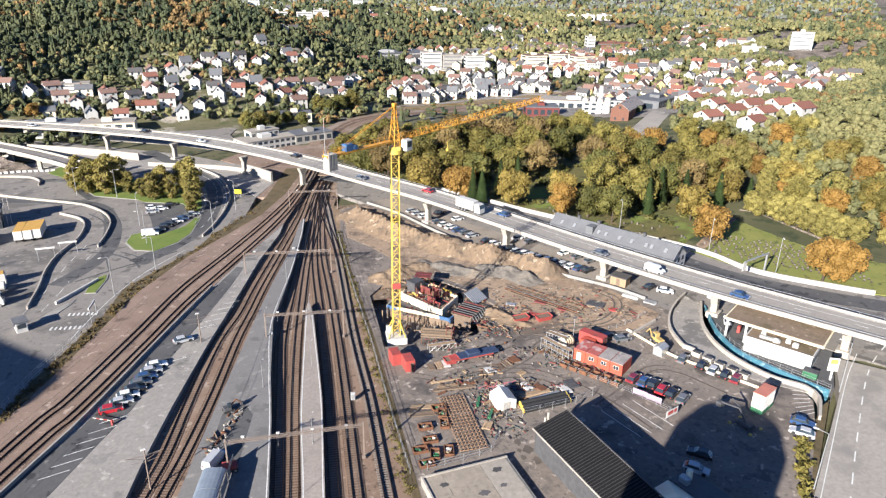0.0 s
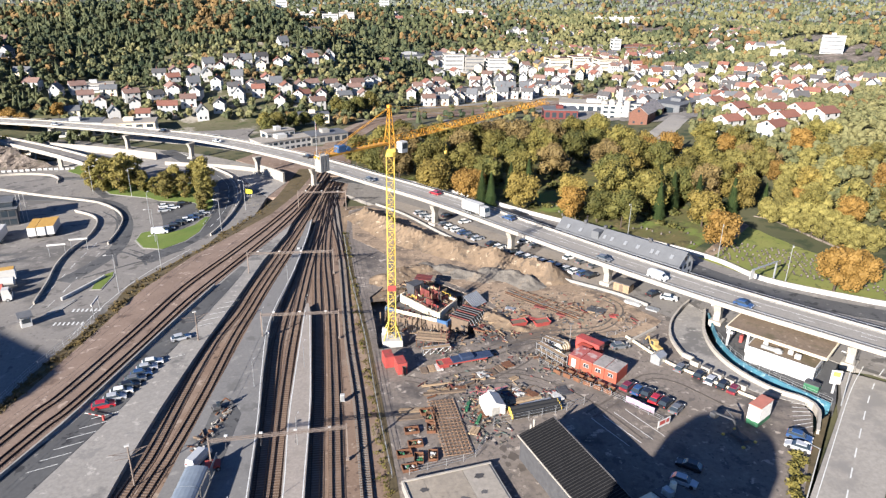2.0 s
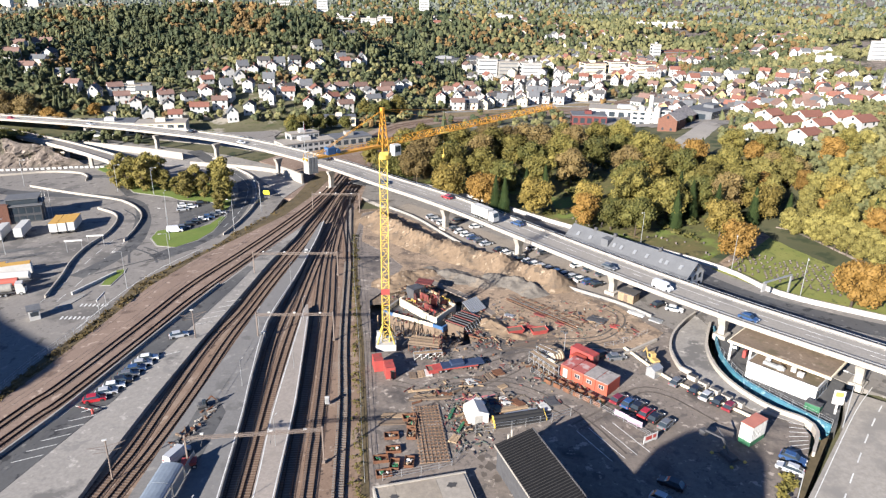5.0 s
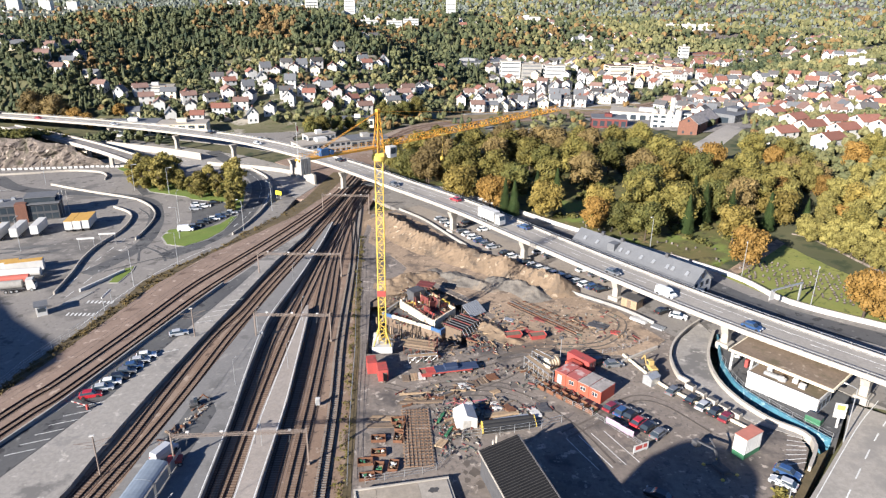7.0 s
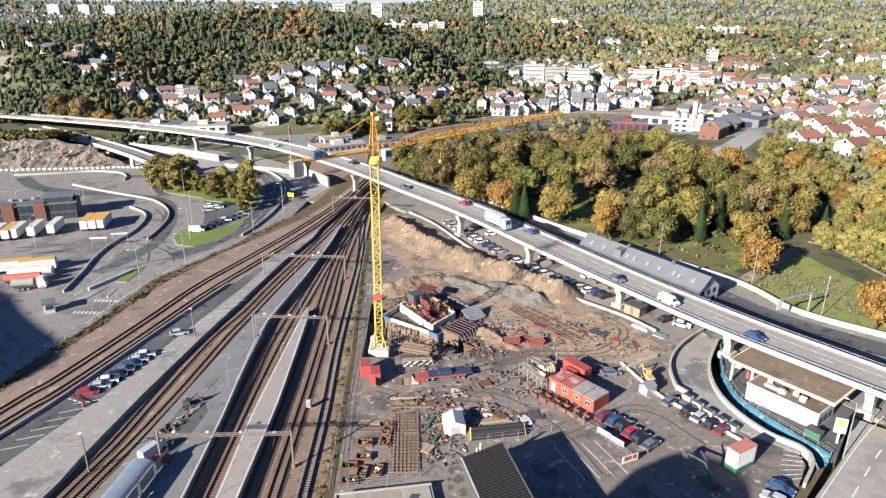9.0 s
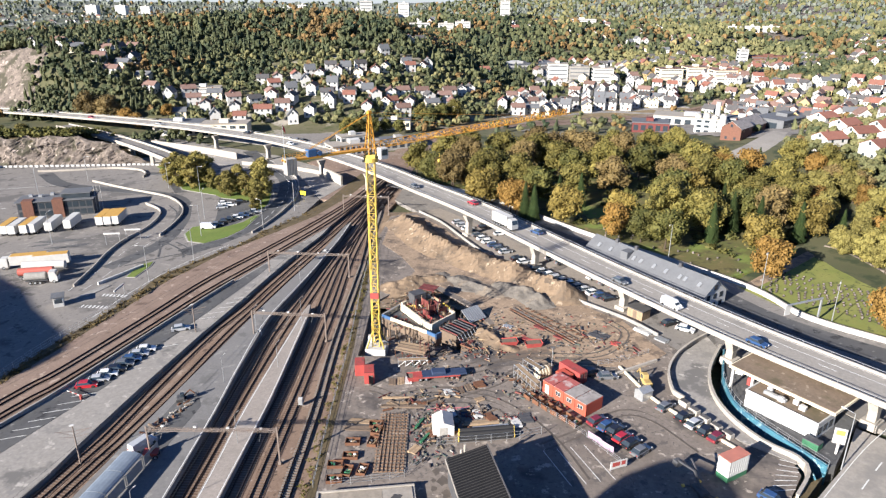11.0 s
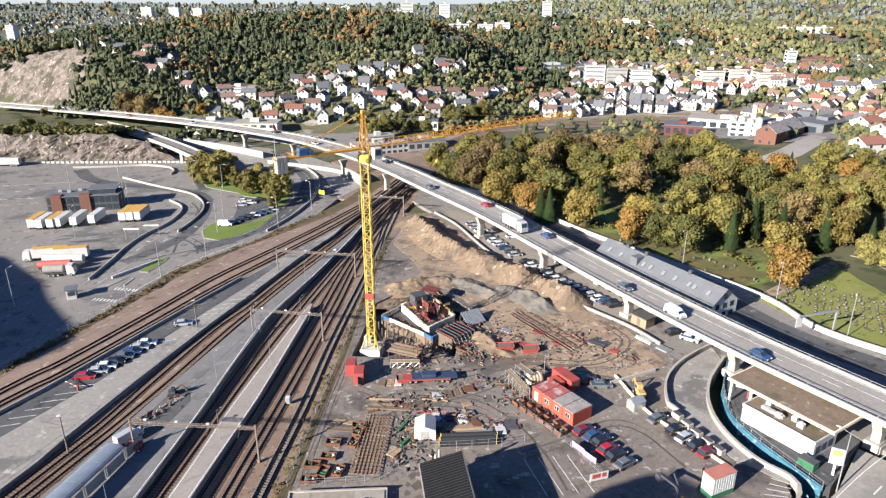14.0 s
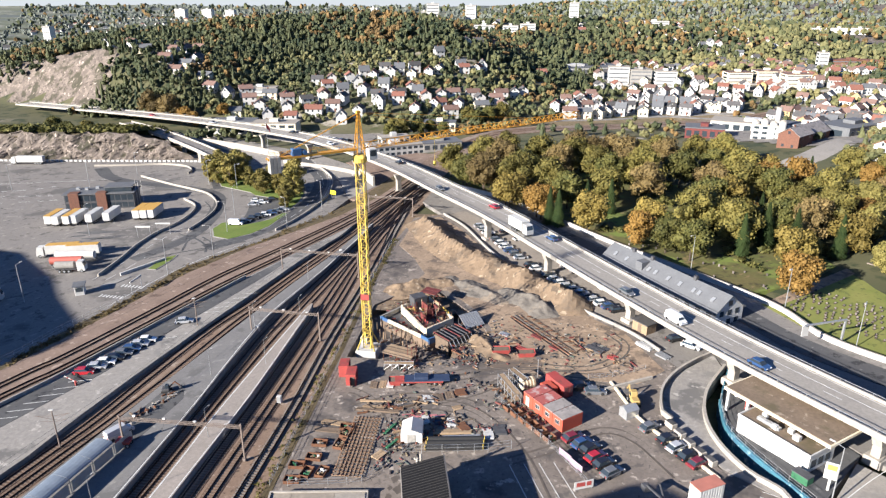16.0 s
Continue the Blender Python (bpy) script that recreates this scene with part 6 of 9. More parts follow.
town_fill([(420, 640), (520, 640), (560, 800), (440, 780)], -10, 20.0, 18.0, 0.5)
put("far_houses", FAR_MESH, [M["white"], M["cream"], M["roof_red"], M["roof_dark"], M["roof_brown"], M["glass"], M["ochre_wall"], M["roof_grey"]], label="many small white houses far in the valley", category="house", kind="stuff")

# ---- forest on the hills ----
NEAR_H = {}
for x, y in SPOTS:
    NEAR_H.setdefault((int(x // 14), int(y // 14)), []).append((x, y))


def clear_of_houses(x, y, d=6.0):
    i, j = int(x // 14), int(y // 14)
    return all((x - a) ** 2 + (y - b) ** 2 > d * d for u in (-1, 0, 1) for v in (-1, 0, 1) for a, b in NEAR_H.get((i + u, j + v), ()))


def wooded(x, y):
    """How likely a tree stands here."""
    if inside(x, y, STRIP):
        return 0.05
    if y < 205 and x < 108 or any((x - a) ** 2 + (y - b) ** 2 < 130 for a, b in CLEAR):
        return 0.0
    if any((x - a) ** 2 + (y - b) ** 2 < 150 for a, b in ((122, 156), (134, 164), (142, 170), (149, 177), (156, 185), (162, 193), (170, 204), (178, 214), (150, 212), (163, 232), (140, 226), (190, 248))) or (-125 < x < -44 and 200 < y < 254) or (112 < x < 178 and 238 < y < 298):
        return 0.0
    if -70 < x < 108 and y < 238:
        return 0.0
    if x >= 108 and y < 238:
        return 0.0 if x < 158 else 0.8
    n = noise.noise(Vector((x / 60, y / 60, 1.5)))
    if math.hypot(x + 154, y - 484) < 13:
        return 0.1
    if x < -165 and y < 325:
        return 0.0 if y < 262 or x < -278 and y - (251 - (x + 165) * 0.3185) < 30 else 1.0
    if -330 < x < -195 and 318 < y < 380:
        return 0.6 + n * 0.5
    if -420 < x < 40 and 385 < y < 640 and not (x > -75 and y < 425):
        return 0.97 if x > -260 or n > -0.2 else 0.5
    if x < -200 and y >= 440:
        return 0.6 if n > 0.12 else 0.1
    if y > 640 and x <= 380:
        return 0.8 + n * 0.4 if x > -120 else 0.6 + n
    if x > 200 and y < 330:
        return 0.75 + n * 0.4
    if x > 380:
        return 0.75 + n * 0.4 if bare_rock(x, y) < 0.1 else 0.06
    if x > 300:
        return 0.75 + n * 0.6
    if y > 250 and x < 20:
        return 0.75 + n * 0.5
    if 225 < y < 285 and x > 0:
        return 0.14
    return 0.6 + n * 0.4


def forest():
    rng = random.Random(21)
    dark, gold, light, hazy = MB(), MB(), MB(), MB()

    def sprays(mb, c, r, n, size):
        """Small leaf sprays round a crown's skin."""
        for _ in range(n):
            d = Vector((rng.gauss(0, 1), rng.gauss(0, 1), rng.gauss(0.3, 1))).normalized()
            p = c + Vector((d.x, d.y, d.z * 0.9)) * r * rng.uniform(0.75, 1.15)
            u = Vector((rng.gauss(0, 1), rng.gauss(0, 1), rng.gauss(0, 0.6))).normalized() * size * rng.uniform(0.6, 1.3)
            v = d.cross(u).normalized() * size * 0.7
            mb.face([p - u, p - v, p + u + d * size * 0.3, p + v])

    y = -30.0
    while y < 3300:
        d = y + 140
        step = max(4.2, d * 0.0096)
        x = -0.8 * d - 60
        while x < 0.85 * d + 40:
            px, py = x + rng.uniform(-0.5, 0.5) * step, y + rng.uniform(-0.5, 0.5) * step
            if rng.random() < wooded(px, py) and clear_of_houses(px, py, 6.5):
                g = noise.noise(Vector((px / 45, py / 45, 5))) * 0.8 + rng.uniform(-0.45, 0.45) + (0.1 if px > 110 else 0.12 if py > 430 and px < 30 else -0.08)
                town = -180 < px < 300 and 240 < py < 390
                # with distance, more crowns take the haze-tinted leaf colour
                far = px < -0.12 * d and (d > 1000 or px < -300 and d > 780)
                # noise patches that get the paled, sunlit-looking scrub colour
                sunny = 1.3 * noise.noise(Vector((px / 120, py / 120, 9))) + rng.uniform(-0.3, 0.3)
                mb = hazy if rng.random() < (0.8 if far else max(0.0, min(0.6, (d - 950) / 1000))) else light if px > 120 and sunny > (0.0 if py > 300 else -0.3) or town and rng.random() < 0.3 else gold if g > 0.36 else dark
                s = step / 5.6
                h = rng.uniform(6, 10.5) * (1 + 0.12 * (s - 1)) * (0.62 if town or px > 60 and py < 520 else 1)
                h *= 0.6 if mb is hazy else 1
                z = rough_hill(px, py)
                if mb is dark and rng.random() < 0.22 and d < 900:
                    k = len(mb.v)
                    r = rng.uniform(1.7, 2.6) * s
                    ph = rng.uniform(0, 6)
                    for zz, q in ((0.1, 1.0), (0.38, 0.85), (0.36, 0.62), (0.68, 0.5), (0.66, 0.34)):
                        for j in range(6):
                            a = ph + j * 1.047
                            w = q * r * rng.uniform(0.7, 1.25)
                            mb.v.append((px + w * math.cos(a), py + w * math.sin(a), z + h * 1.15 * zz))
                    mb.v.append((px, py, z + h * 1.22))
                    for i in range(4):
                        mb.f += [(k + i * 6 + j, k + i * 6 + (j + 1) % 6, k + i * 6 + 6 + (j + 1) % 6, k + i * 6 + 6 + j) for j in range(6)]
                    mb.f += [(k + 24 + j, k + 24 + (j + 1) % 6, k + 30) for j in range(6)]
                    mb.s += [0] * 30
                    if d < 620:
                        sprays(mb, Vector((px, py, z + h * 0.5)), r * 0.9, 8, 0.55)
                else:
                    for _ in range(3 if d < 700 else 2 if d < 1500 else 1):
                        r = rng.uniform(1.4, 2.6) * s * (0.8 if mb is hazy else 1)
                        c = Vector((px + rng.uniform(-1.8, 1.8) * s, py + rng.uniform(-1.8, 1.8) * s, z + h * rng.uniform(0.35, 0.8)))
                        blob(mb, rng, c, r, rng.uniform(0.8, 1.15), 6 if d < 700 else 5 if d < 1000 else 4, 4 if d < 700 else 3)
                        if d < 620:
                            sprays(mb, c, r, 26 if px > 140 and py < 240 else 10, 0.6)
                        elif d < 760:
                            sprays(mb, c, r, 4, 1.0)
            x += step
        y += step
    put("forest", dark, M["forest"], label="dense dark green mixed forest on the hills", category="forest", kind="stuff")
    put("hillside_scrub", light, M["forest_light"], label="green and yellow scrub, paled in colour for haze and sun", category="forest", kind="stuff")
    put("autumn_forest", gold, M["forest_gold"], label="golden autumn trees scattered over the hills", category="forest", kind="stuff")
    put("distant_forest", hazy, M["forest_far"], label="woods on the far hills, greyed in colour to imitate haze", category="forest", kind="stuff")


forest()

# ---- buildings outside the view, whose shade falls on the yard ----
def tall_block(poly, h, label):
    th = thing("tower_building", label, "building", "towers by the harbour")
    part("wall", MB().prism(poly, lambda x, y: G0(x, y) - 1, lambda x, y: G0(x, y) + h), M["concrete_grey"], th)
    cx, cy = sum(p[0] for p in poly) / len(poly), sum(p[1] for p in poly) / len(poly)
    part("roof", MB().prism([(cx + (x - cx) * 0.96, cy + (y - cy) * 0.96) for x, y in poly], lambda x, y: G0(x, y) + h + 0.004, lambda x, y: G0(x, y) + h + 0.4), M["roof_felt"], th)


th = thing("silo_tower", "tall round grey concrete silo by the harbour", "silo", "towers by the harbour", at(-21.7, -129.3))
part("shell", MB().tube((0, 0, -1), (0, 0, 43), 9.6, 9.6, 40), M["concrete_grey"], th)
part("dome", MB().tube((0, 0, 43.004), (0, 0, 45.5), 9.4, 7.8, 40).tube((0, 0, 45.5), (0, 0, 47), 7.8, 3.6, 40), M["concrete_grey"], th)
tall_block([(-250, -40), (-216, -42), (-190, -58), (-179, -69), (-166, -79), (-157, -85), (-154, -90), (-157, -99), (-168, -110), (-195, -137), (-250, -137)], 47, "grey harbour warehouse tower")
tall_block([(-290, -13.2), (-236, -14.6), (-228, -29.1), (-232, -39), (-290, -39)], 40, "grey harbour tower block")



# ---- road markings ----
def paint(name, pts, w, dash=None, dz=0.0, label="worn white road marking"):
    path = lay(pts, dz, 2.0 if not dash else dash[0])
    mb, gap = MB(), 0
    for k, (a, b) in enumerate(zip(path, path[1:])):
        if dash and k % 2:
            continue
        d = (b - a).normalized()
        s = Vector((d.y, -d.x, 0)) * w / 2
        mb.hull([a - s, b - s, b + s, a + s, a - s + Vector((0, 0, 0.012)), b - s + Vector((0, 0, 0.012)), b + s + Vector((0, 0, 0.012)), a + s + Vector((0, 0, 0.012))], [(4, 7, 6, 5), (0, 1, 5, 4), (2, 3, 7, 6)])
    put(name, mb, M["white_line"], label=label, category="road marking", kind="structure")


paint("lane_line", [(60, -76), (79.9, -54.4), (97.8, -36.2), (112, -26)], 0.22, (3.0,), 0.165)
paint("edge_line", [(54, -76), (70, -59.5), (90, -39), (100, -30)], 0.14, None, 0.165)
for pts in ([(-240, 68), (-179, 92), (-160, 99.7)], [(-245, 78), (-185, 100), (-163, 105.5)], [(-240, 88), (-188, 108), (-173, 119.5)]):
    paint("lane_line", pts, 0.35, (3.0,), 0.31)
paint("edge_line", [(-240, 104), (-202, 117), (-154.6, 133.5)], 0.2, None, 0.31)
for pts, w in (([(-93, 107), (-88, 90), (-84.5, 73.5), (-80, 60), (-76.9, 51.2)], 0.6), ([(-91, 106), (-86.4, 89), (-82.9, 73), (-79, 62)], 0.5), ([(-68.6, 51), (-72, 57), (-79, 63), (-86, 66)], 0.7), ([(-67, 53), (-71, 59.5), (-77, 64.5)], 0.5), ([(-97, 104), (-90, 95), (-86, 82)], 0.5), ([(-60, 62), (-66, 57), (-74, 52), (-84, 44)], 0.6)):
    put("skid_mark", MB().sweep(lay(pts, 0.345, 2.0), [(-w / 2, -0.3), (w / 2, -0.3), (w / 2, 0.012), (-w / 2, 0.012)]), M["asphalt_dark"], label="dark tyre mark across the asphalt", category="road marking", kind="structure")
for cx, cy, l, w, rz in ((-118, 65, 9, 2.2, 12), (-109, 61, 8, 1.6, 25), (-114, 59, 6, 1.4, 5), (-121, 61, 5, 1.2, 20)):
    a = radians(rz)
    poly = [(cx + l * (0.7 + 0.3 * math.sin(k * 2.3 + cx)) * math.cos(k * 0.52) * math.cos(a) - w * (0.7 + 0.3 * math.sin(k * 3.1)) * math.sin(k * 0.52) * math.sin(a), cy + l * (0.7 + 0.3 * math.sin(k * 2.3 + cx)) * math.cos(k * 0.52) * math.sin(a) + w * (0.7 + 0.3 * math.sin(k * 3.1)) * math.sin(k * 0.52) * math.cos(a)) for k in range(12)]
    slab("wet_stain", poly, 0.306, 0.3, M["asphalt_dark"], label="dark wet stain on the terminal asphalt")
for off in (0.0, 4.2):
    paint("edge_line", [(-91 + off, 26), (-90 + off, 40), (-90 + off, 56), (-89 + off, 72)], 0.14, (4.0,), 0.31)
paint("edge_line", [(-88, 190), (-72, 165.5), (-57.6, 141), (-51.2, 116), (-50.8, 94), (-53.2, 80)], 0.16, None, 0.36)
paint("lane_line", [(-86, 178), (-61.5, 142), (-54.5, 115), (-54, 92), (-56.5, 78)], 0.16, (3.0,), 0.36)
paint("edge_line", [(-75, 10), (-72, 28), (-67, 45), (-58, 62)], 0.15, None, 0.31)
for k in range(13):
    x, y = -65.0 + k * 1.18, -40.5 + k * 2.9
    if not 5 < k < 12:
        paint("bay_line", [(x, y), (x + 4.6, y + 1.7)], 0.13, None, 0.745, "white parking bay line")
for k in range(5):
    paint("bay_line", [(-46.5 + k * 1.2, 9 + k * 3), (-42.6 + k * 1.2, 10.3 + k * 3)], 0.13, None, 0.745, "white parking bay line")
for k in range(7):
    paint("bay_line", [(72.2 + k * 0.75, -48 + k * 1.35), (76.3 + k * 0.55, -47.4 + k * 1.05)], 0.13, None, 0.125, "white parking bay line")
for k in range(4):
    paint("bay_line", [(36 + k * 2.5, -39 + k * 0.6), (40 + k * 2.5, -48 + k * 0.6)], 0.12, None, 0.125, "white parking bay line")
for k in range(7):
    for x, y in ((-72.5, 22), (-74.5, 15)):
        paint("crossing_bar", [(x - 0.2 - k * 1.1, y + k * 0.1), (x - 0.2 - k * 1.1, y + 1.6 + k * 0.1)], 0.45, None, 0.31, "white zebra crossing bar")
# platform edge lines
for pts in (PLAT2_R, [(-20.9, -95), (-20.9, -52), (-21.4, -29), (-20.6, 13)], [(-17.6, -95), (-17.7, -52), (-17.7, -26), (-19.3, 10)]):
    paint("platform_edge", [(x - 0.35 if pts is PLAT2_R else x, y) for x, y in pts], 0.18, None, 1.103, "worn pale line along the platform edge")


# ---- walls, kerbs and fences ----
def wall(name, pts, w, h, m, label, dz=0.0, step=2.0, cap=None):
    path = lay(pts, dz, step)
    th = thing(name, label, "wall")
    part("face", MB().sweep(path, [(-w / 2, -0.8), (w / 2, -0.8), (w / 2, h), (-w / 2, h)]), m, th)
    if cap:
        part("coping", MB().sweep(path, [(-w / 2 - 0.06, h + 0.004), (w / 2 + 0.06, h + 0.004), (w / 2 + 0.06, h + 0.12), (-w / 2 - 0.06, h + 0.12)]), cap, th)
    return th


wall("retaining_wall", A_WALL[:6], 0.35, 0.75, M["concrete_grey"], "low concrete wall between main line and parking", 0.7)
wall("churchyard_wall", [(-8, 139.4), (19.1, 119.5), (39.5, 96.8), (59.8, 71.6), (94.3, 33.9), (103.8, 13.9), (119.5, -0.2), (126, -5)], 0.4, 1.3, M["white"], "long whitewashed churchyard wall", 0, 3.0, M["concrete"])
wall("site_wall", [(0.9, 96.8), (10.5, 83.7), (23.3, 58.8), (38.6, 36.1), (47.8, 24.4), (60, 12.3), (66, 4)], 0.35, 0.8, M["concrete_grey"], "grey concrete barrier along the parking lot", 0.1)
wall("ramp_wall", [(77.2, 4.2), (72.5, 0), (67.6, -5.8), (64.4, -12.4), (63.5, -20.2), (65, -22.5)], 0.35, 0.9, M["concrete"], "curving pale concrete ramp wall", 0.1, 1.5, M["concrete"])
wall("ramp_wall", [(78.6, -1.2), (73.2, -11.4), (71.2, -20.4), (72.1, -28.5), (75.4, -35.8), (79.6, -40.1), (79.7, -44), (75.5, -49.7)], 0.45, 0.9, M["concrete"], "curving pale concrete wall above the channel", 0.1, 1.5, M["concrete"])
wall("mural_wall", [(79, -2.4), (75.4, -14), (74.8, -22.6), (76.7, -28.6), (80.1, -35.1), (83.9, -41.8)], 0.3, 0.5, M["cyan"], "retaining wall painted with a blue mural", 0.1, 1.5)
MURAL = wall("mural_wall", [(75.1, -14), (74.5, -22.6), (76.4, -28.7), (79.8, -35.2), (83.7, -42)], 0.25, 0.45, M["cyan"], "tall retaining wall painted with a blue mural", 0.1, 1.5)
part("lower_face", MB().sweep(lay([(75.1, -14), (74.5, -22.6), (76.4, -28.7), (79.8, -35.2), (83.7, -42)], -0.75, 1.5), [(-0.12, -2.6), (0.12, -2.6), (0.12, 0.04), (-0.12, 0.04)]), M["cyan"], MURAL)
wall("kerb_wall", [(54.5, -10.2), (59, -22.2), (63, -28), (70.5, -38)], 0.4, 0.45, M["cream"], "low cream kerb wall beside the parked cars", 0.12, 2.0)
wall("kerb_wall", [(53, -13.5), (63, -7.5)], 0.5, 0.6, M["concrete"], "low pale concrete kerb wall", 0.12, 2.0)


def fence(pts, h, label, name="fence", gap=2.5, m="steel", rail=True, dz=0.1):
    path = lay(pts, dz, gap)
    th = thing(name, label, "fence")
    for p in path:
        part("post", MB().tube(p - Vector((0, 0, 0.3)), p + Vector((0, 0, h)), 0.045, n=6), M[m], th)
    for f in ((0.3, 0.65, 1.0) if rail else (1.0,)):
        part("rail", MB().sweep(path, [(-0.02, h * f - 0.02), (0.02, h * f - 0.02), (0.02, h * f + 0.02), (-0.02, h * f + 0.02)]), M[m], th)
    return th


fence([(-3.0, -50), (-4.2, -34), (-5.0, -20.6), (-5.9, -4.2), (-7.3, 12.8), (-9, 33.8), (-10.8, 65)], 1.4, "thin steel fence between tracks and site", gap=4)
fence([(-81, -25), (-78.9, -18), (-77.4, -7.3), (-74.6, 3.7), (-72, 14)], 1.8, "wire mesh fence beside the railway", gap=2.6, dz=0.5)
fence([(75.2, -14), (74.6, -22.6), (76.5, -28.7), (79.9, -35.2), (83.8, -42)], 1.5, "grey steel railing on the mural wall", gap=2.0, dz=0.3)
fence([(17, -38.6), (24, -37.6), (32, -36), (36, -34.5)], 1.9, "temporary mesh fence around the stored pipes", gap=2.6)
fence([(0, -49.7), (12, -46.9), (14.5, -43)], 1.5, "temporary mesh fence behind the roof", gap=2.6)
fence([(50, -9.5), (55, -8), (62, -4)], 1.2, "row of fence posts across the dirt", gap=2.2)
# guard rail along the curving road by the green
fence([(-58.2, 84), (-57.6, 97), (-58.4, 113), (-64, 128)], 0.8, "steel guard rail along the curving road", "guard_rail", 2.5, dz=0.3)

# ---- junction roads, green islands and the rock cut ----
def ribbon(name, pts, w, dz, m, label, step=3.0):
    put(name, MB().sweep(lay(pts, dz, step), [(-w / 2, -1.5), (w / 2, -1.5), (w / 2, 0), (-w / 2, 0)]), m, label=label, kind="structure")


slab("junction_pavement", [(-160, 176.5), (-110, 172.5), (-58, 150.5), (-40, 112.5), (-34, 132), (-46, 158), (-78, 186), (-112, 206), (-150, 228), (-176, 232), (-178, 214), (-150, 197), (-136, 186)], 0.28, 1.0, M["asphalt_pale"], label="pale worn asphalt junction under the viaduct")
slab("town_pavement", [(-128, 230), (-84, 207), (-58, 192), (-52, 200), (-62, 218), (-58, 246), (-88, 253), (-120, 257)], 0.28, 1.0, M["asphalt"], label="grey asphalt parking lot behind the viaduct")
slab("town_street", [(-125, 226), (-84, 206), (-52, 184), (-44, 196), (-58, 214), (-66, 240), (-52, 268), (-48, 290), (-57, 291), (-64, 270), (-84, 250), (-118, 256)], 0.3, 1.0, M["asphalt"], label="grey asphalt street junction behind the viaduct")
ribbon("slip_road", [(-176, 150), (-156, 133), (-118, 123), (-96.6, 114), (-86.5, 96), (-82, 80), (-80.5, 66), (-83, 54), (-88, 42)], 6.0, 0.34, M["asphalt_dark"], "dark fresh asphalt slip road")
ribbon("slip_road", [(-96, 196), (-80, 171.6), (-61.5, 142), (-54.5, 115), (-54, 92), (-56.5, 78), (-62, 66), (-70, 54.5)], 7.0, 0.35, M["asphalt_dark"], "dark asphalt road curving round the green")
ribbon("slip_road", [(-128, 152), (-117, 150), (-110, 138), (-100, 122)], 5.0, 0.36, M["asphalt_dark"], "dark asphalt slip road")
ribbon("lower_street", [(-14, 136), (2, 125), (15, 115), (35, 92.5), (56, 67), (72, 50)], 8.0, 0.12, M["asphalt_dark"], "dark asphalt street behind the viaduct")
ribbon("lower_street", [(86, 33), (97, 14), (112, -1), (135, -18), (152, -31)], 10.0, 0.13, M["asphalt_dark"], "dark asphalt street beside the churchyard")
slab("parking_lot", [(-80.8, 113.7), (-66, 109), (-60, 92), (-64.8, 80.2), (-69.4, 76.4), (-73.8, 92.8)], 0.36, 0.5, M["asphalt_dark"], label="dark asphalt parking lot beside the green")
ISLANDS = (([(-77.1, 72.3), (-73, 65.3), (-66.7, 63.1), (-61.3, 69), (-58.4, 77), (-57.4, 91.9), (-59.2, 92), (-61.1, 84.2), (-64.8, 80.2), (-69.4, 76.4), (-73.7, 80.6), (-77.1, 79)], "grass", "kerbed green lawn island"),
           ([(-79, 35.6), (-79.3, 44.6), (-76.5, 47.1), (-75.9, 43.6), (-76.5, 35.5)], "grass", "small kerbed grass island"),
           ([(-130, 164), (-118, 152), (-112, 143), (-101, 126), (-84, 118), (-80, 114), (-66, 109.5), (-59, 95), (-58.6, 106), (-61, 118), (-67, 131), (-80, 140), (-95, 148), (-112, 168), (-128, 174)], "grass", "green island with trees and mown grass"))
for poly, m, label in ISLANDS:
    cx, cy = sum(q[0] for q in poly) / len(poly), sum(q[1] for q in poly) / len(poly)
    slab("kerb", [(cx + (x - cx) * 1.0 + (0.35 if x > cx else -0.35), y + (0.35 if y > cy else -0.35)) for x, y in poly], 0.44, 0.5, M["concrete_grey"], label="pale concrete kerb round the island")
    slab("green_island", poly, 0.5, 0.5, M[m], label=label)
for pts in ([(-147, 138.5), (-126, 127), (-106.6, 117.4), (-98.5, 111.5), (-91, 102), (-86.8, 92), (-85.2, 80), (-85, 70)], [(-107, 105.6), (-98.5, 98.5), (-94.5, 90), (-93.2, 77), (-95, 65), (-94.5, 53), (-92.5, 42), (-90.8, 28.5)], [(-68.5, 160), (-56.5, 141), (-50.2, 118), (-49.7, 100), (-51.5, 84), (-54, 73)], [(-181, 152.5), (-164.5, 156.5), (-150, 161), (-136, 158), (-129.3, 151.4), (-127.4, 145)]):
    wall("traffic_barrier", pts, 0.4, 0.85, M["concrete"], "pale concrete traffic barrier", 0.3, 2.0)
wall("traffic_barrier", [(-84.5, 30), (-81, 37), (-77.8, 43.5)], 0.5, 0.85, M["white"], "white concrete traffic barrier", 0.3, 2.0)
wall("retaining_wall", [(-160, 211), (-138, 201), (-116, 190), (-96, 178)], 0.8, 3.4, M["concrete"], "tall pale retaining wall under the viaduct", 0.2, 4.0, M["concrete"])
hr = curve_path([(-205, 226, 2.4), (-180, 213, 2.1), (-158, 200, 1.4), (-136, 187, 0.0), (-112, 174, -1.8)], 4.0)
put("approach_road", MB().sweep(hr, [(-4, -4), (4, -4), (4, 0), (-4, 0)]), M["asphalt"], label="asphalt approach road falling beside the slip bridge", kind="structure")
for off in (-4.2, 4.2):
    put("road_kerb", MB().sweep(hr, [(off - 0.2, -4), (off + 0.2, -4), (off + 0.2, 0.75), (off - 0.2, 0.75)]), M["concrete"], label="pale concrete edge of the approach road", kind="structure")
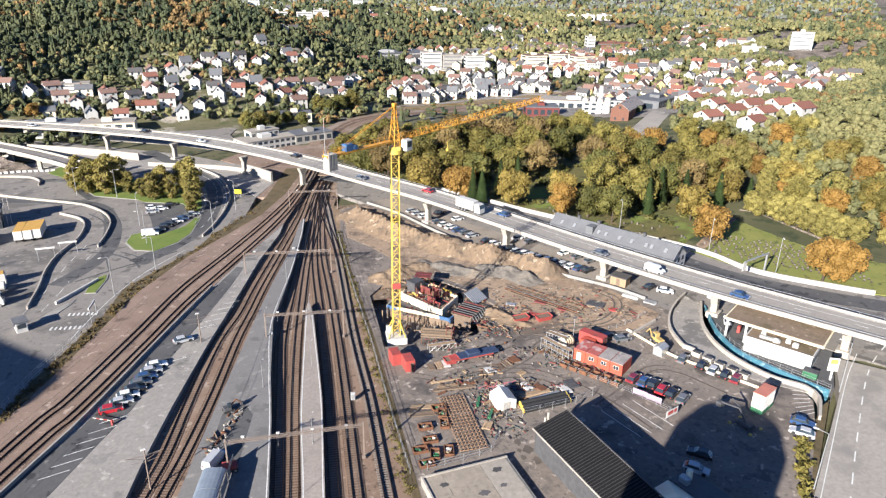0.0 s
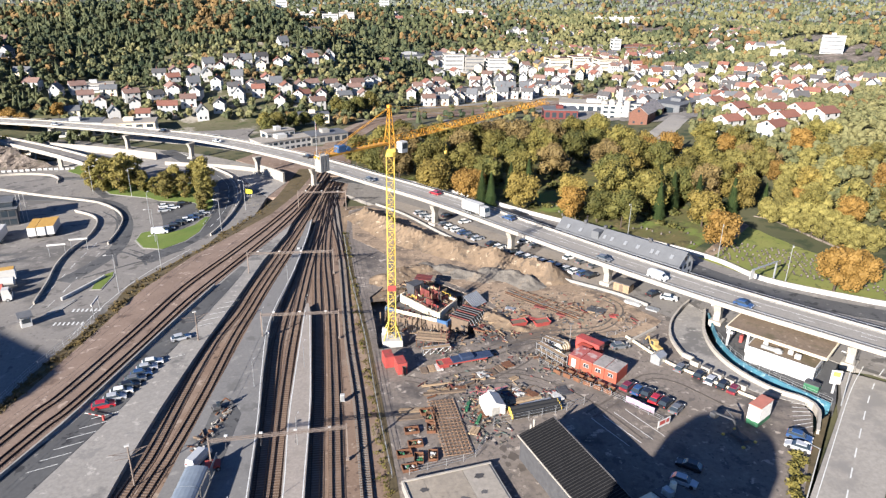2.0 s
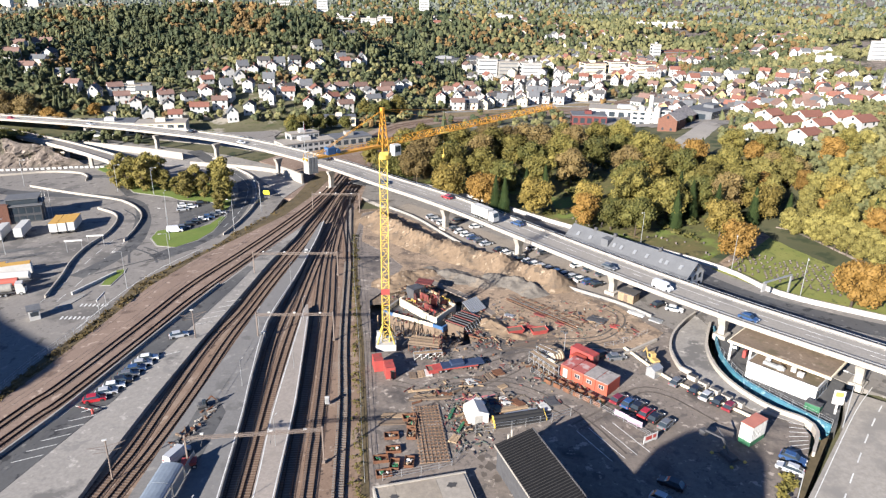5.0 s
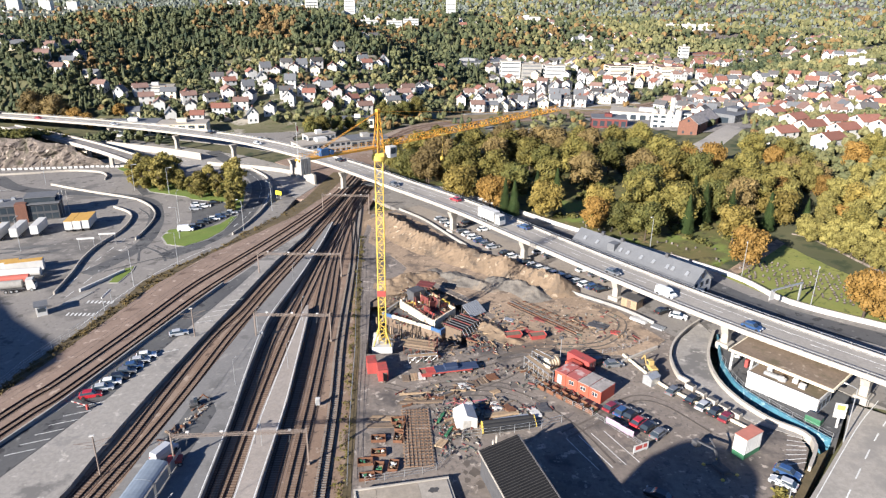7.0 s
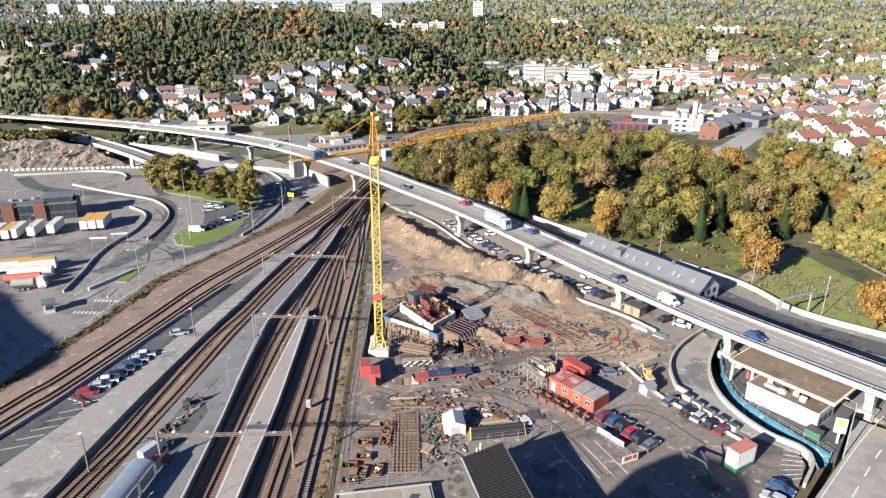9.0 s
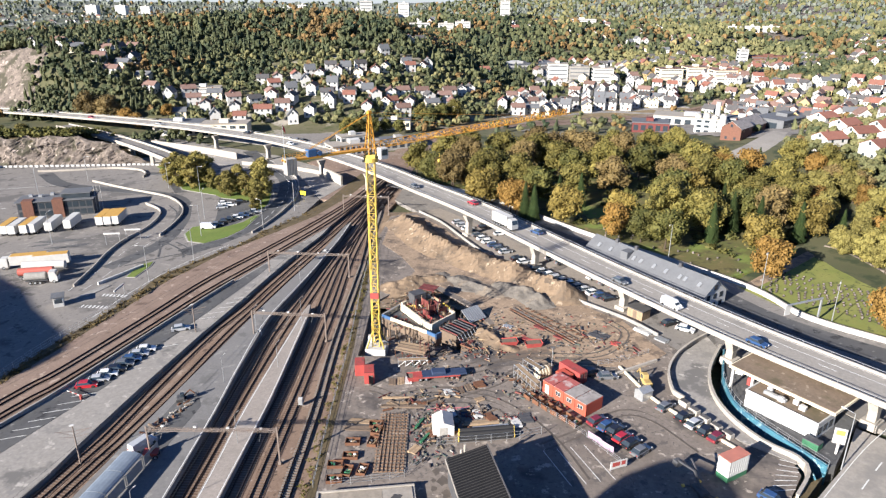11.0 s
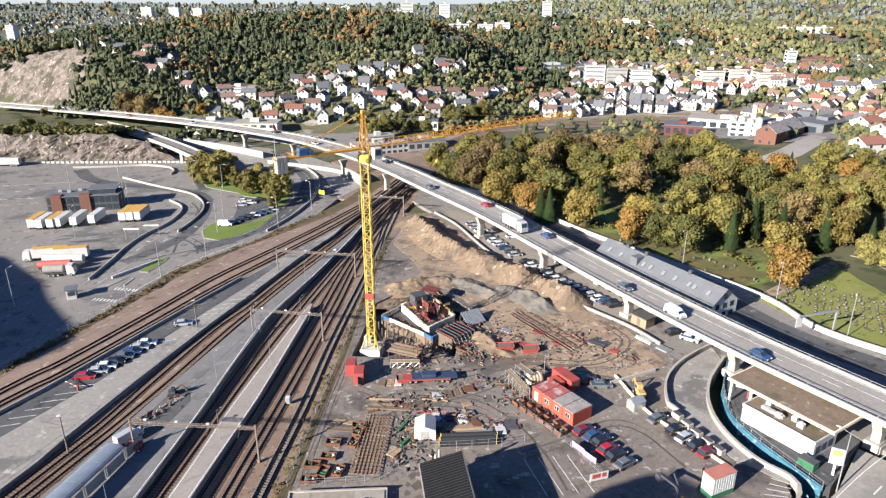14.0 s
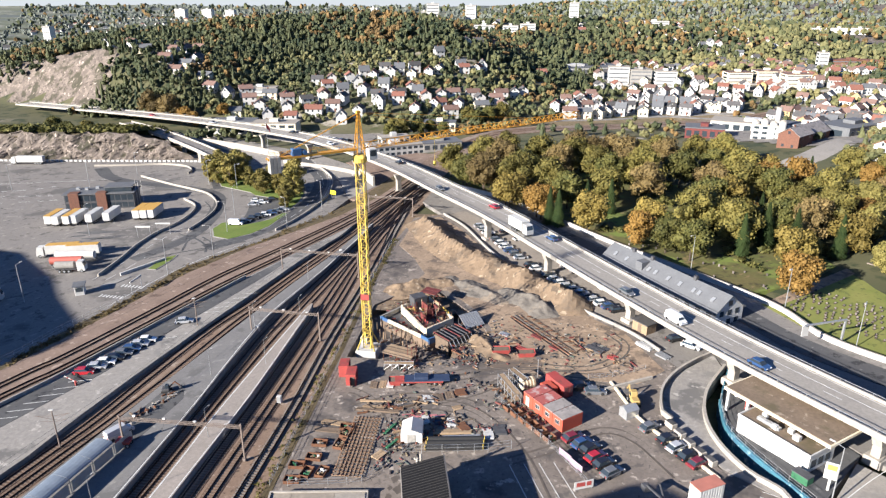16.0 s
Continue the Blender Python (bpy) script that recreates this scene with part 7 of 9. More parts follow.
wall("road_parapet", [(-90, 168), (-78, 163.5), (-62, 157.5), (-50, 151), (-45, 146)], 0.6, 1.7, M["concrete"], "pale concrete road parapet", 0.3, 3.0)
blk = None
for k in range(58):
    f = k / 57
    x, y = -262 + f * 133, 150.5 + f * 19.5 - (3.0 * max(0, f - 0.9) / 0.1)
    if blk is None:
        blk = put("barrier_block", MB().box(-0.8, -0.28, 0, 0.8, 0.28, 0.85, 0, None, 0.06), M["white"], label="white concrete road barrier block", category="barrier", group="row of barrier blocks")
        blk.matrix_basis = at(x, y, 0.3, 8)
    else:
        copy_thing(blk, at(x, y, 0.3, 8 + 4 * math.sin(k)))


def cut_top(x):
    """The rock face's height over the terminal."""
    return 13.2 if x < -172 else 13.2 * max(0.06, 1 - ((x + 172) / 34) ** 1.4)


def rock_cut():
    mb, nx, nz = MB(), 240, 16
    for i in range(nx + 1):
        f = i / nx
        x = -320 + f * 182
        y = 154.5 + (x + 262) * 0.147
        top = cut_top(x) * (0.92 + 0.14 * noise.noise(Vector((x / 9, 0, 3))))
        for j in range(nz + 1):
            g = j / nz
            a = noise.noise(Vector((x / 9, g * 1.8, 0))) * 3.2 + noise.noise(Vector((x / 2.8, g * 4, 4))) * 1.9 + noise.noise(Vector((x / 0.9, g * 12, 9))) * 0.5
            step = 0.7 * (round(g * 5 + noise.noise(Vector((x / 5, 1, 1)))) / 5 - g)
            n = a * (1 if 0 < g < 1 else 0.3)
            mb.v.append((x + 0.5 * n, y + (7.5 * (g + step * 0.6)) * top / 13 + n * min(1, top / 5), G0(x, y) + 0.2 + top * min(1, g * 1.06) + 0.45 * n * g))
    mb.f = [(i * (nz + 1) + j, (i + 1) * (nz + 1) + j, (i + 1) * (nz + 1) + j + 1, i * (nz + 1) + j + 1) for i in range(nx) for j in range(nz)]
    mb.s = [0] * len(mb.f)
    put("rock_face", mb, M["rock"], label="blasted bare rock face beside the terminal", category="rock")


rock_cut()


def shelf():
    """The bank that falls away behind the rock face."""
    mb, nx, ny = MB(), 90, 16
    for i in range(nx + 1):
        f = i / nx
        x = -320 + f * 180
        y = 161 + (x + 262) * 0.147
        top = cut_top(x) * (1 if x < -190 else max(0.1, 1 - (x + 190) / 40))
        for j in range(ny + 1):
            g = j / ny
            n = noise.noise(Vector((x / 9, g * 5, 2))) * 1.2
            mb.v.append((x - 10 * g, y + 54 * g, G0(x, y) - 0.4 + (top * (1 - 0.75 * g ** 1.3)) * (0.95 if j else 0.8) + n * min(1, 3 * g)))
    mb.f = [(i * (ny + 1) + j, (i + 1) * (ny + 1) + j, (i + 1) * (ny + 1) + j + 1, i * (ny + 1) + j + 1) for i in range(nx) for j in range(ny)]
    mb.s = [0] * len(mb.f)
    put("bank", mb, M["grass_dry"], True, label="overgrown bank above the rock face", kind="structure")


shelf()

# lower slip road and bridge beside the viaduct
slip = thing("slip_bridge", "low concrete slip road bridge beside the viaduct", "bridge")
sp = curve_path([(-216, 232, 3.4), (-196, 219, 3.7), (-176, 204, 4.1), (-158, 190, 4.5), (-139, 174, 4.8), (-125, 163, 4.3), (-112, 154, 2.8), (-102, 149, 0.4)], 4.0)
part("deck", MB().sweep(sp, [(-3.8, -0.9), (3.8, -0.9), (3.8, 0), (-3.8, 0)]), M["concrete"], slip)
part("carriageway", MB().sweep(sp, [(-3.2, 0.004), (3.2, 0.004), (3.2, 0.05), (-3.2, 0.05)]), M["asphalt"], slip)
for s in (-1, 1):
    part("parapet", MB().sweep(sp, [(s * 3.6 - 0.18, 0.004), (s * 3.6 + 0.18, 0.004), (s * 3.6 + 0.18, 0.85), (s * 3.6 - 0.18, 0.85)]), M["concrete"], slip)
for k in (13, 18, 23, 27):
    p = sp[k]
    part("pier", MB().box(p.x - 0.8, p.y - 0.8, G0(p.x, p.y) - 0.5, p.x + 0.8, p.y + 0.8, p.z - 0.91, 0, None, 0.1), M["concrete"], slip)
wall("abutment_wall", [(-45.5, 145.5), (-40, 139), (-35, 132)], 0.8, 4.4, M["concrete"], "pale concrete abutment beside the tracks", 0, 2)


# ---- terminal ----
def terminal_building():
    th = thing("terminal_building", "two-storey terminal office in brick and dark glass", "building", "", at(-134.4, 94.6, 0.3, 18) @ Matrix.Scale(0.88, 4))
    part("wall", MB().box(-15, -5, 0, 14, 5, 7.0), M["steel_dark"], th)
    for k in range(11):
        part("window", MB().box(-14.6 + k * 2.6, -5.06, 0.8, -12.4 + k * 2.6, -5.004, 3.0).box(-14.6 + k * 2.6, -5.06, 4.0, -12.4 + k * 2.6, -5.004, 6.4), M["glass"], th)
    for x in (-13, -1.5):
        part("brick_tower", MB().box(x, -5.8, 0, x + 4.2, -2, 7.8, 0, None, 0.05), M["brick"], th, "red brick stair tower")
    part("roof", MB().box(-15.6, -5.6, 7.004, 14.6, 5.6, 7.4), M["roof_grey"], th)
    part("upper_storey", MB().box(2, -3.5, 7.404, 13, 4, 9.4), M["glass"], th, "glazed upper storey")
    part("upper_roof", MB().box(1.6, -3.9, 9.404, 13.4, 4.4, 9.7), M["roof_grey"], th)
    for x, y in ((-12, 2), (-8, 1), (-4, 3)):
        part("roof_unit", MB().box(x, y, 7.404, x + 1.5, y + 1.2, 8.4, 0, None, 0.05), M["steel"], th)
    for x in (14.5, 15.6, 17):
        part("flagpole", MB().tube((x, -2, 0), (x, -2, 12), 0.08, 0.05, 6), M["white"], th)


terminal_building()


def booth(x, y, rz):
    th = thing("booth", "small white control booth with a flat roof", "booth", "", at(x, y, 0.3, rz))
    part("wall", MB().box(-1.2, -1.5, 0, 1.2, 1.5, 2.7, 0, None, 0.04), M["white"], th)
    part("window", MB().box(-1.24, -1.1, 1.1, -1.204, 1.1, 2.2).box(-0.9, -1.54, 1.1, 0.9, -1.504, 2.2), M["glass"], th)
    part("roof", MB().box(-1.6, -1.9, 2.704, 1.6, 1.9, 2.95), M["roof_grey"], th)


booth(-88, 17, 30)
slab("traffic_island", [(-86, 20), (-82.5, 24), (-80.5, 29.5), (-81.8, 30), (-85, 25)], 0.45, 0.5, M["concrete_grey"], label="pale kerbed traffic island")
for x, y, rz in ((-97, 62, 10), (-92, 66, 10), (-72.5, 20, 90)):
    th = thing("height_bar", "white overhead signal bar on two posts", "gantry", "signal bars", at(x, y, 0.3, rz))
    for s in (-2.2, 2.2):
        part("post", MB().tube((s, 0, 0), (s, 0, 3.6), 0.08, n=6), M["steel"], th)
    part("bar", MB().box(-2.6, -0.15, 3.6, 2.6, 0.15, 4.1, 0, None, 0.04), M["white"], th)
th = thing("road_sign", "yellow direction sign on two posts", "sign", "", at(-46.5, 113, 0.3, -20))
for s in (-0.9, 0.9):
    part("post", MB().tube((s, 0, 0), (s, 0, 2.2), 0.06, n=6), M["steel"], th)
part("panel", MB().box(-1.3, -0.08, 1.6, 1.3, -0.02, 3.2), mat("yellow_sign", (0.8, 0.68, 0.03), (0.72, 0.6, 0.03), 1.0, 0.5), th)

# ---- station things ----
th = thing("boom_barrier", "red and white boom barrier lowered beside the parked cars", "barrier", "", at(-56.5, -26.8, 0.7, -22))
part("post", MB().box(-0.2, -0.2, 0, 0.2, 0.2, 1.1, 0, None, 0.03), M["red"], th)
for k in range(6):
    part("boom_piece", MB().box(-0.3 - k * 0.75, -0.06, 0.85, 0.44 - k * 0.75, 0.06, 0.97), M["white" if k % 2 else "red"], th)

th = thing("platform_canopy", "long rounded glass platform shelter on steel legs", "shelter", "", at(-36.4, -58.5, 1.1, -6))
# frosted panels toned dark blue-grey for the shade lying on the shelter
FROST = mat("shade_toned_frosted_panel", (0.2, 0.235, 0.28), (0.14, 0.17, 0.21), 0.8, 0.4)
arch = [(-1.9 * math.cos(math.pi * k / 8), 2.6 + 0.55 * math.sin(math.pi * k / 8)) for k in range(9)]
arch += [(x * 0.97, z - 0.06) for x, z in arch[::-1]]
for k in range(7):
    part("roof_bay", MB().sweep([Vector((0, -24 + k * 5.1, 0)), Vector((0, -19 + k * 5.1, 0))], arch), FROST, th)
for k in range(8):
    part("frame", MB().beam((-1.9, -23.5 + k * 5, 0), (-1.9, -23.5 + k * 5, 2.6), 0.12).beam((1.9, -23.5 + k * 5, 0), (1.9, -23.5 + k * 5, 2.6), 0.12).beam((-1.9, -23.5 + k * 5, 2.58), (1.9, -23.5 + k * 5, 2.58), 0.1), M["steel"], th)
for k in range(8):
    part("pane", MB().box(2.0, -23.3 + k * 5, 0.3, 2.04, -19 + k * 5, 2.3), M["steel"], th)
slab("platform_patch", [(-37.6, -42), (-32, -43), (-30.6, -29), (-33, -24), (-36.4, -28)], 1.12, 0.3, M["asphalt_dark"], label="dark patch of freshly dug platform paving")
car(at(-36.0, -42, 1.12, 65), "silver", True, "works vehicles")
th = thing("excavator", "small dark excavator standing on the platform", "excavator", "", at(-35.4, -27, 1.12, 20) @ Matrix.Scale(0.75, 4))
for s in (-0.8, 0.8):
    part("track_belt", MB().box(-1.3, s - 0.22, 0, 1.3, s + 0.22, 0.6, 0, None, 0.1), M["black"], th)
part("body", MB().box(-1.1, -0.95, 0.62, 0.9, 0.95, 1.3, 0, None, 0.1), M["steel_dark"], th)
part("cab", MB().box(-0.1, -0.9, 1.304, 0.9, 0.1, 2.4, 0, None, 0.1), M["glass"], th)
part("boom", MB().beam((0.8, 0.4, 1.1), (2.4, 0.4, 2.6), 0.3).beam((2.4, 0.4, 2.6), (3.6, 0.4, 1.2), 0.25), M["rust"], th)
part("bucket", MB().box(3.3, 0.05, 0.6, 4.0, 0.75, 1.3, 0, None, 0.08), M["steel_dark"], th)
th = thing("dumper", "small red dumper on the platform", "dumper", "", at(-33, -44.6, 1.12, 10))
part("skip", MB().hull([(-1.1, -0.7, 0.6), (0.9, -0.7, 0.6), (0.9, 0.7, 0.6), (-1.1, 0.7, 0.6), (-1.4, -0.9, 1.4), (1.1, -0.9, 1.3), (1.1, 0.9, 1.3), (-1.4, 0.9, 1.4)], [(3, 2, 1, 0), (0, 1, 5, 4), (1, 2, 6, 5), (2, 3, 7, 6), (3, 0, 4, 7), (4, 5, 6, 7)]), M["red"], th)
for x in (-0.7, 0.7):
    for s in (-0.7, 0.7):
        wheel(th, x, s, 0.4, 0.25)
for x, y in ((-28.5, -60), (-29.2, -20), (-29.8, 3), (-26, 30), (-19.3, -40), (-19.4, -14), (-19.9, 8)):
    copy_thing(first_lamp, Matrix.Translation((x, y, G0(x, y) + 1.1)) @ Matrix.Rotation(1.2, 4, "Z") @ Matrix.Scale(0.55, 4))
for x, y in ((-11.3, -26), (-28.8, 2.4), (-24.6, 55)):
    th = thing("relay_cabinet", "pale grey trackside relay cabinet", "cabinet", "trackside cabinets", at(x, y, 0.0))
    part("body", MB().box(-0.45, -0.35, 0, 0.45, 0.35, 1.5, 0, None, 0.03), M["white"], th)
    part("door", MB().box(-0.38, -0.39, 0.1, 0.38, -0.354, 1.4), M["steel"], th)

# ---- building site ----
def heap(name, x0, x1, y0, y1, f, m, label):
    n = 60
    mb = MB()
    for j in range(n + 1):
        for i in range(n + 1):
            x, y = x0 + (x1 - x0) * i / n, y0 + (y1 - y0) * j / n
            mb.v.append((x, y, G0(x, y) - 0.3 + f(x, y)))
    mb.f = [(j * (n + 1) + i, j * (n + 1) + i + 1, (j + 1) * (n + 1) + i + 1, (j + 1) * (n + 1) + i) for j in range(n) for i in range(n)]
    mb.s = [0] * len(mb.f)
    put(name, mb, m, label=label, category="heap", kind="stuff")


def ridge(pts, width, top):
    """Height over the floor of a heap along a line."""
    def f(x, y):
        best = 0.0
        for (ax, ay), (bx, by) in zip(pts, pts[1:]):
            dx, dy = bx - ax, by - ay
            t = max(0, min(1, ((x - ax) * dx + (y - ay) * dy) / (dx * dx + dy * dy)))
            d = math.hypot(x - ax - t * dx, y - ay - t * dy) / width
            if d < 1:
                best = max(best, (1 - d) * (1.15 - 0.3 * d))
        n = noise.noise(Vector((x / 3.5, y / 3.5, 2))) * 0.35 + noise.noise(Vector((x / 1.3, y / 1.3, 8))) * 0.14
        n += 0.3 * noise.noise(Vector((x / 8.5, y / 8.5, 5)))
        return top * best * (1 + n) + (0.35 * n if best > 0 else 0)
    return f


heap("sand_heap", -12, 52, 18, 98, ridge([(-3, 84), (3, 72), (9, 62), (17, 54), (24, 48), (32, 41), (40, 33), (46, 26)], 8.2, 3.5), M["sand"], "long ridge of dug sandy earth")
heap("gravel_heap", 24, 46, 16, 38, ridge([(31, 30), (37, 27), (40, 22)], 6.5, 1.9), M["gravel"], "heap of grey crushed gravel")
heap("sand_heap", 8, 34, 20, 44, ridge([(14, 38), (22, 32), (28, 27)], 6.0, 1.2), M["gravel"], "flattened bank of grey gravel and sand")
heap("dirt_heap", -4, 26, 24, 44, ridge([(0, 30), (6, 34), (12, 36)], 5.5, 1.8), M["sand"], "low heap of sandy dirt by the pit")
heap("dirt_heap", 20, 34, -6, 12, ridge([(26, 4), (29, -1)], 4.0, 1.5), M["sand"], "small heap of sandy dirt beside the formwork")


def slab_wall(th, name, p, q, t, z0, z1, m, label=""):
    (x0, y0), (x1, y1) = p, q
    L = math.hypot(x1 - x0, y1 - y0)
    ob = part(name, MB().box(0, -t / 2, z0, L, t / 2, z1), m, th, label)
    ob.matrix_basis = pose(x0, y0, G0(x0, y0), 0, 0, math.degrees(math.atan2(y1 - y0, x1 - x0)))


def core_building():
    th = thing("formwork_core", "half-built concrete core with red formwork panels", "building", "")
    a, b, c, d = (3.9, 17.2), (12.4, 5.7), (17.8, 12.6), (9.4, 23.6)
    for p, q in ((a, b), (b, c), (c, d), (d, a)):
        slab_wall(th, "wall", p, q, 0.5, -2.4, 1.6, M["cream"])
    part("floor_slab", MB().prism([a, b, c, d], lambda x, y: G0(x, y) - 0.6, lambda x, y: G0(x, y) + 0.9), M["timber_dark"], th, "dark timber deck")
    for x, y, rz, l, h in ((6.8, 18.4, -52, 3.2, 3.4), (8.6, 20.4, 38, 3, 3.4), (10.1, 16.4, -52, 3.4, 3.6), (12.0, 13.1, 38, 2.6, 3.6), (13.2, 15.9, -52, 3.2, 3.2), (14.8, 13.4, 38, 2.4, 3.0), (10.8, 11.1, -52, 2.6, 3.2)):
        ob = part("formwork_panel", MB().box(-l / 2, -0.15, 0.7, l / 2, 0.15, h - 0.5).box(-l / 2, 0.15, 1.2, l / 2, 0.28, 1.4).box(-l / 2, 0.15, h - 1.2, l / 2, 0.28, h - 1.0), M["red_deep"], th, "dark red formwork panel")
        ob.matrix_basis = at(x, y, 0, rz)
    for k in range(76):
        e, g = rng.uniform(0.08, 0.92), rng.uniform(0.1, 0.9)
        x, y = a[0] + (b[0] - a[0]) * e + (d[0] - a[0]) * g, a[1] + (b[1] - a[1]) * e + (d[1] - a[1]) * g
        if k % 2:
            l = rng.uniform(0.5, 1.6)
            part("loose_board", MB().box(-l, -0.12, 0.9, l, 0.12, 1.1 + rng.uniform(0, 0.5)), M[("timber", "red_deep", "yellow", "steel_dark", "timber", "red", "cream")[k // 2 % 7]], th).matrix_basis = at(x, y, 0, rng.choice((-52, 38)) + rng.uniform(-12, 12))
            continue
        ob = part("prop", MB().tube((0, 0, 0.8), (rng.uniform(-0.4, 0.4), rng.uniform(-0.4, 0.4), rng.uniform(2.0, 3.9)), 0.09, n=5), M[("rust", "red_deep", "steel_dark", "timber")[k // 2 % 4]], th)
        ob.matrix_basis = at(x, y)
    for p, q in ((a, b), (b, c), (c, d), (d, a)):
        for k in range(9):
            f = (k + 0.5) / 9
            x, y = p[0] + (q[0] - p[0]) * f, p[1] + (q[1] - p[1]) * f
            part("starter_bar", MB().beam((x, y, G0(x, y) + 1.5), (x + 0.05, y, G0(x, y) + 2.5), 0.07), M["rust"], th)
    for x, y, rz, m in ((13.1, 18.9, -52, "timber"), (15.6, 15.3, -52, "yellow"), (14.8, 17.1, 38, "timber"), (6.2, 19.5, 38, "timber_dark"), (11.6, 9.3, -52, "red")):
        part("guard_board", MB().box(-1.6, -0.05, 1.7, 1.6, 0.05, 2.3), M[m], th).matrix_basis = at(x, y, 0, rz)
    part("stair_shaft", MB().box(-1.8, -1.5, -0.2, 1.8, 1.5, 3.9).box(-1.3, -1.56, 0.5, -0.3, -1.504, 2.0), M["steel_dark"], th, "dark grey shaft with a framed opening").matrix_basis = at(7.8, 19.2, 0, 38)
    part("deck_panel", MB().box(-2.2, -0.9, 3.6, 2.2, 0.9, 3.75).box(-2.2, 1.0, 3.6, 2.2, 2.6, 3.75), M["red_deep"], th, "red-brown deck panels").matrix_basis = at(10.2, 21.9, 0, -20)


core_building()
th = thing("formwork_wall", "long white and blue panelled formwork wall", "wall", "")
segs = [(-0.4, 12.4), (2.0, 10.7), (4.4, 9.1), (6.8, 7.4), (9.2, 5.7), (11.6, 4.0), (13.8, 2.2)]
for k, (p, q) in enumerate(zip(segs, segs[1:])):
    slab_wall(th, "panel", p, q, 0.35, 0.1, 0.9, M["blue"] if k in (0, 5) else M["cream"])
    # dark band below each panel imitates the shade in the pit
    slab_wall(th, "footing", p, q, 0.3, -2.4, 0.096, M["timber_dark"])
slab_wall(th, "panel", (13.8, 2.2), (16.4, 5.2), 0.45, -0.5, 0.9, M["blue"])
# same dark band for the pit's shade under the end panel
slab_wall(th, "footing", (13.8, 2.2), (16.4, 5.2), 0.3, -2.4, -0.504, M["timber_dark"])
for k in range(14):
    f = k / 13
    part("stub_post", MB().box(-0.12, -0.12, -2.4, 0.12, 0.12, rng.uniform(-0.4, 0.9)), M["timber_dark" if k % 3 else "timber"], th).matrix_basis = at(-1.4 + f * 13.5 + rng.uniform(-0.6, 0.2), 11.0 - f * 10 + rng.uniform(-2.4, -0.4), 0, 40)
slab_wall(th, "panel", (-0.4, 12.4), (3.4, 18.6), 0.45, -2.4, 0.9, M["concrete_grey"])
part("inner_slab", MB().prism([(-0.2, 12.4), (13.6, 2.6), (16.0, 5.4), (12.2, 5.6), (3.6, 17.0), (3.0, 18.0)], lambda x, y: G0(x, y) - 2.2, lambda x, y: G0(x, y) - 0.3), M["steel_dark"], th)
for k in range(12):
    f = k / 11
    part("stop_end", MB().box(-0.5, -0.12, 0, 0.5, 0.12, 0.5), M["red_deep"], th).matrix_basis = at(3.4 + f * 8 + rng.uniform(-0.6, 0.6), 12.6 - f * 7.4 + rng.uniform(-0.8, 0.8), -0.3, rng.choice((-52, 38)))
th = thing("formwork_box", "dark timber formwork box with braced top edge", "formwork", "", at(19.0, 4.6, 0.12, 50))
part("body", MB().box(-3.4, -2.6, -2.4, 3.4, 2.6, 1.2), M["timber_dark"], th)
for y in (-2.6, 2.6):
    part("waler", MB().box(-3.7, y - 0.15, 1.204, 3.7, y + 0.15, 1.5).box(-3.6, y - 0.2, 0.3, 3.6, y + 0.2, 0.5), M["timber_dark"], th)
for k in range(7):
    x = -3.3 + k * 1.1
    part("cross_beam", MB().box(x - 0.1, -2.9, 1.504, x + 0.1, 2.9, 1.7), M["red_deep" if k % 3 == 0 else "steel_dark"], th)
    part("prop", MB().beam((x, -2.8, 1.5), (x + 0.1, -3.9, 0.0), 0.1), M["steel"], th)
th = thing("panel_rack", "tilted rack of pale steel formwork panels", "rack", "", at(22.6, 12.0, 0.15, 40))
for k in range(8):
    part("panel", MB().box(-2.6 + k * 0.66, -2.1, 0, -2.08 + k * 0.66, 2.1, 0.2, 0, pose(0, 0, 1.25, 28, 0, 0)), M["steel"], th)
part("frame", MB().box(-2.7, -1.9, 0, -2.5, 1.9, 0.3).box(2.5, -1.9, 0, 2.7, 1.9, 0.3).beam((-2.6, 1.9, 0), (-2.6, 1.6, 2.3), 0.12).beam((2.6, 1.9, 0), (2.6, 1.6, 2.3), 0.12), M["steel_dark"], th)


def office():
    m = pose(41.3, -24.3, G0(41.3, -24.3) + 0.3, 0, 0, -48)
    th = thing("site_office", "row of orange-red site office cabins", "cabin", "", m)
    for k in range(4):
        x0 = -5.7 + k * 2.85
        b = part("cabin_unit", MB().box(x0, -0.4, 0, x0 + 2.8, 4.6, 2.6, 0, None, 0.05), M["orange_red"], th)
        part("roof_sheet", MB().box(x0 + 0.05, -0.4, 2.604, x0 + 2.75, 4.6, 2.72), M["roof_worn_red" if k < 2 else "roof_worn"], b)
        if k > 0:
            w = part("window", MB().box(x0 + 0.8, -0.45, 1.1, x0 + 2.0, -0.404, 2.0), M["white"], b)
            part("pane", MB().box(x0 + 0.87, -0.48, 1.17, x0 + 1.35, -0.452, 1.93).box(x0 + 1.45, -0.48, 1.17, x0 + 1.93, -0.452, 1.93), M["glass"], w)
        else:
            part("door", MB().box(x0 + 0.8, -0.45, 0.1, x0 + 1.8, -0.404, 2.1), M["white"], b)
    for k in range(5):
        part("skid", MB().box(-5.6 + k * 2.7, -0.3, -0.28, -5.2 + k * 2.7, 4.5, -0.004), M["timber_dark"], th)


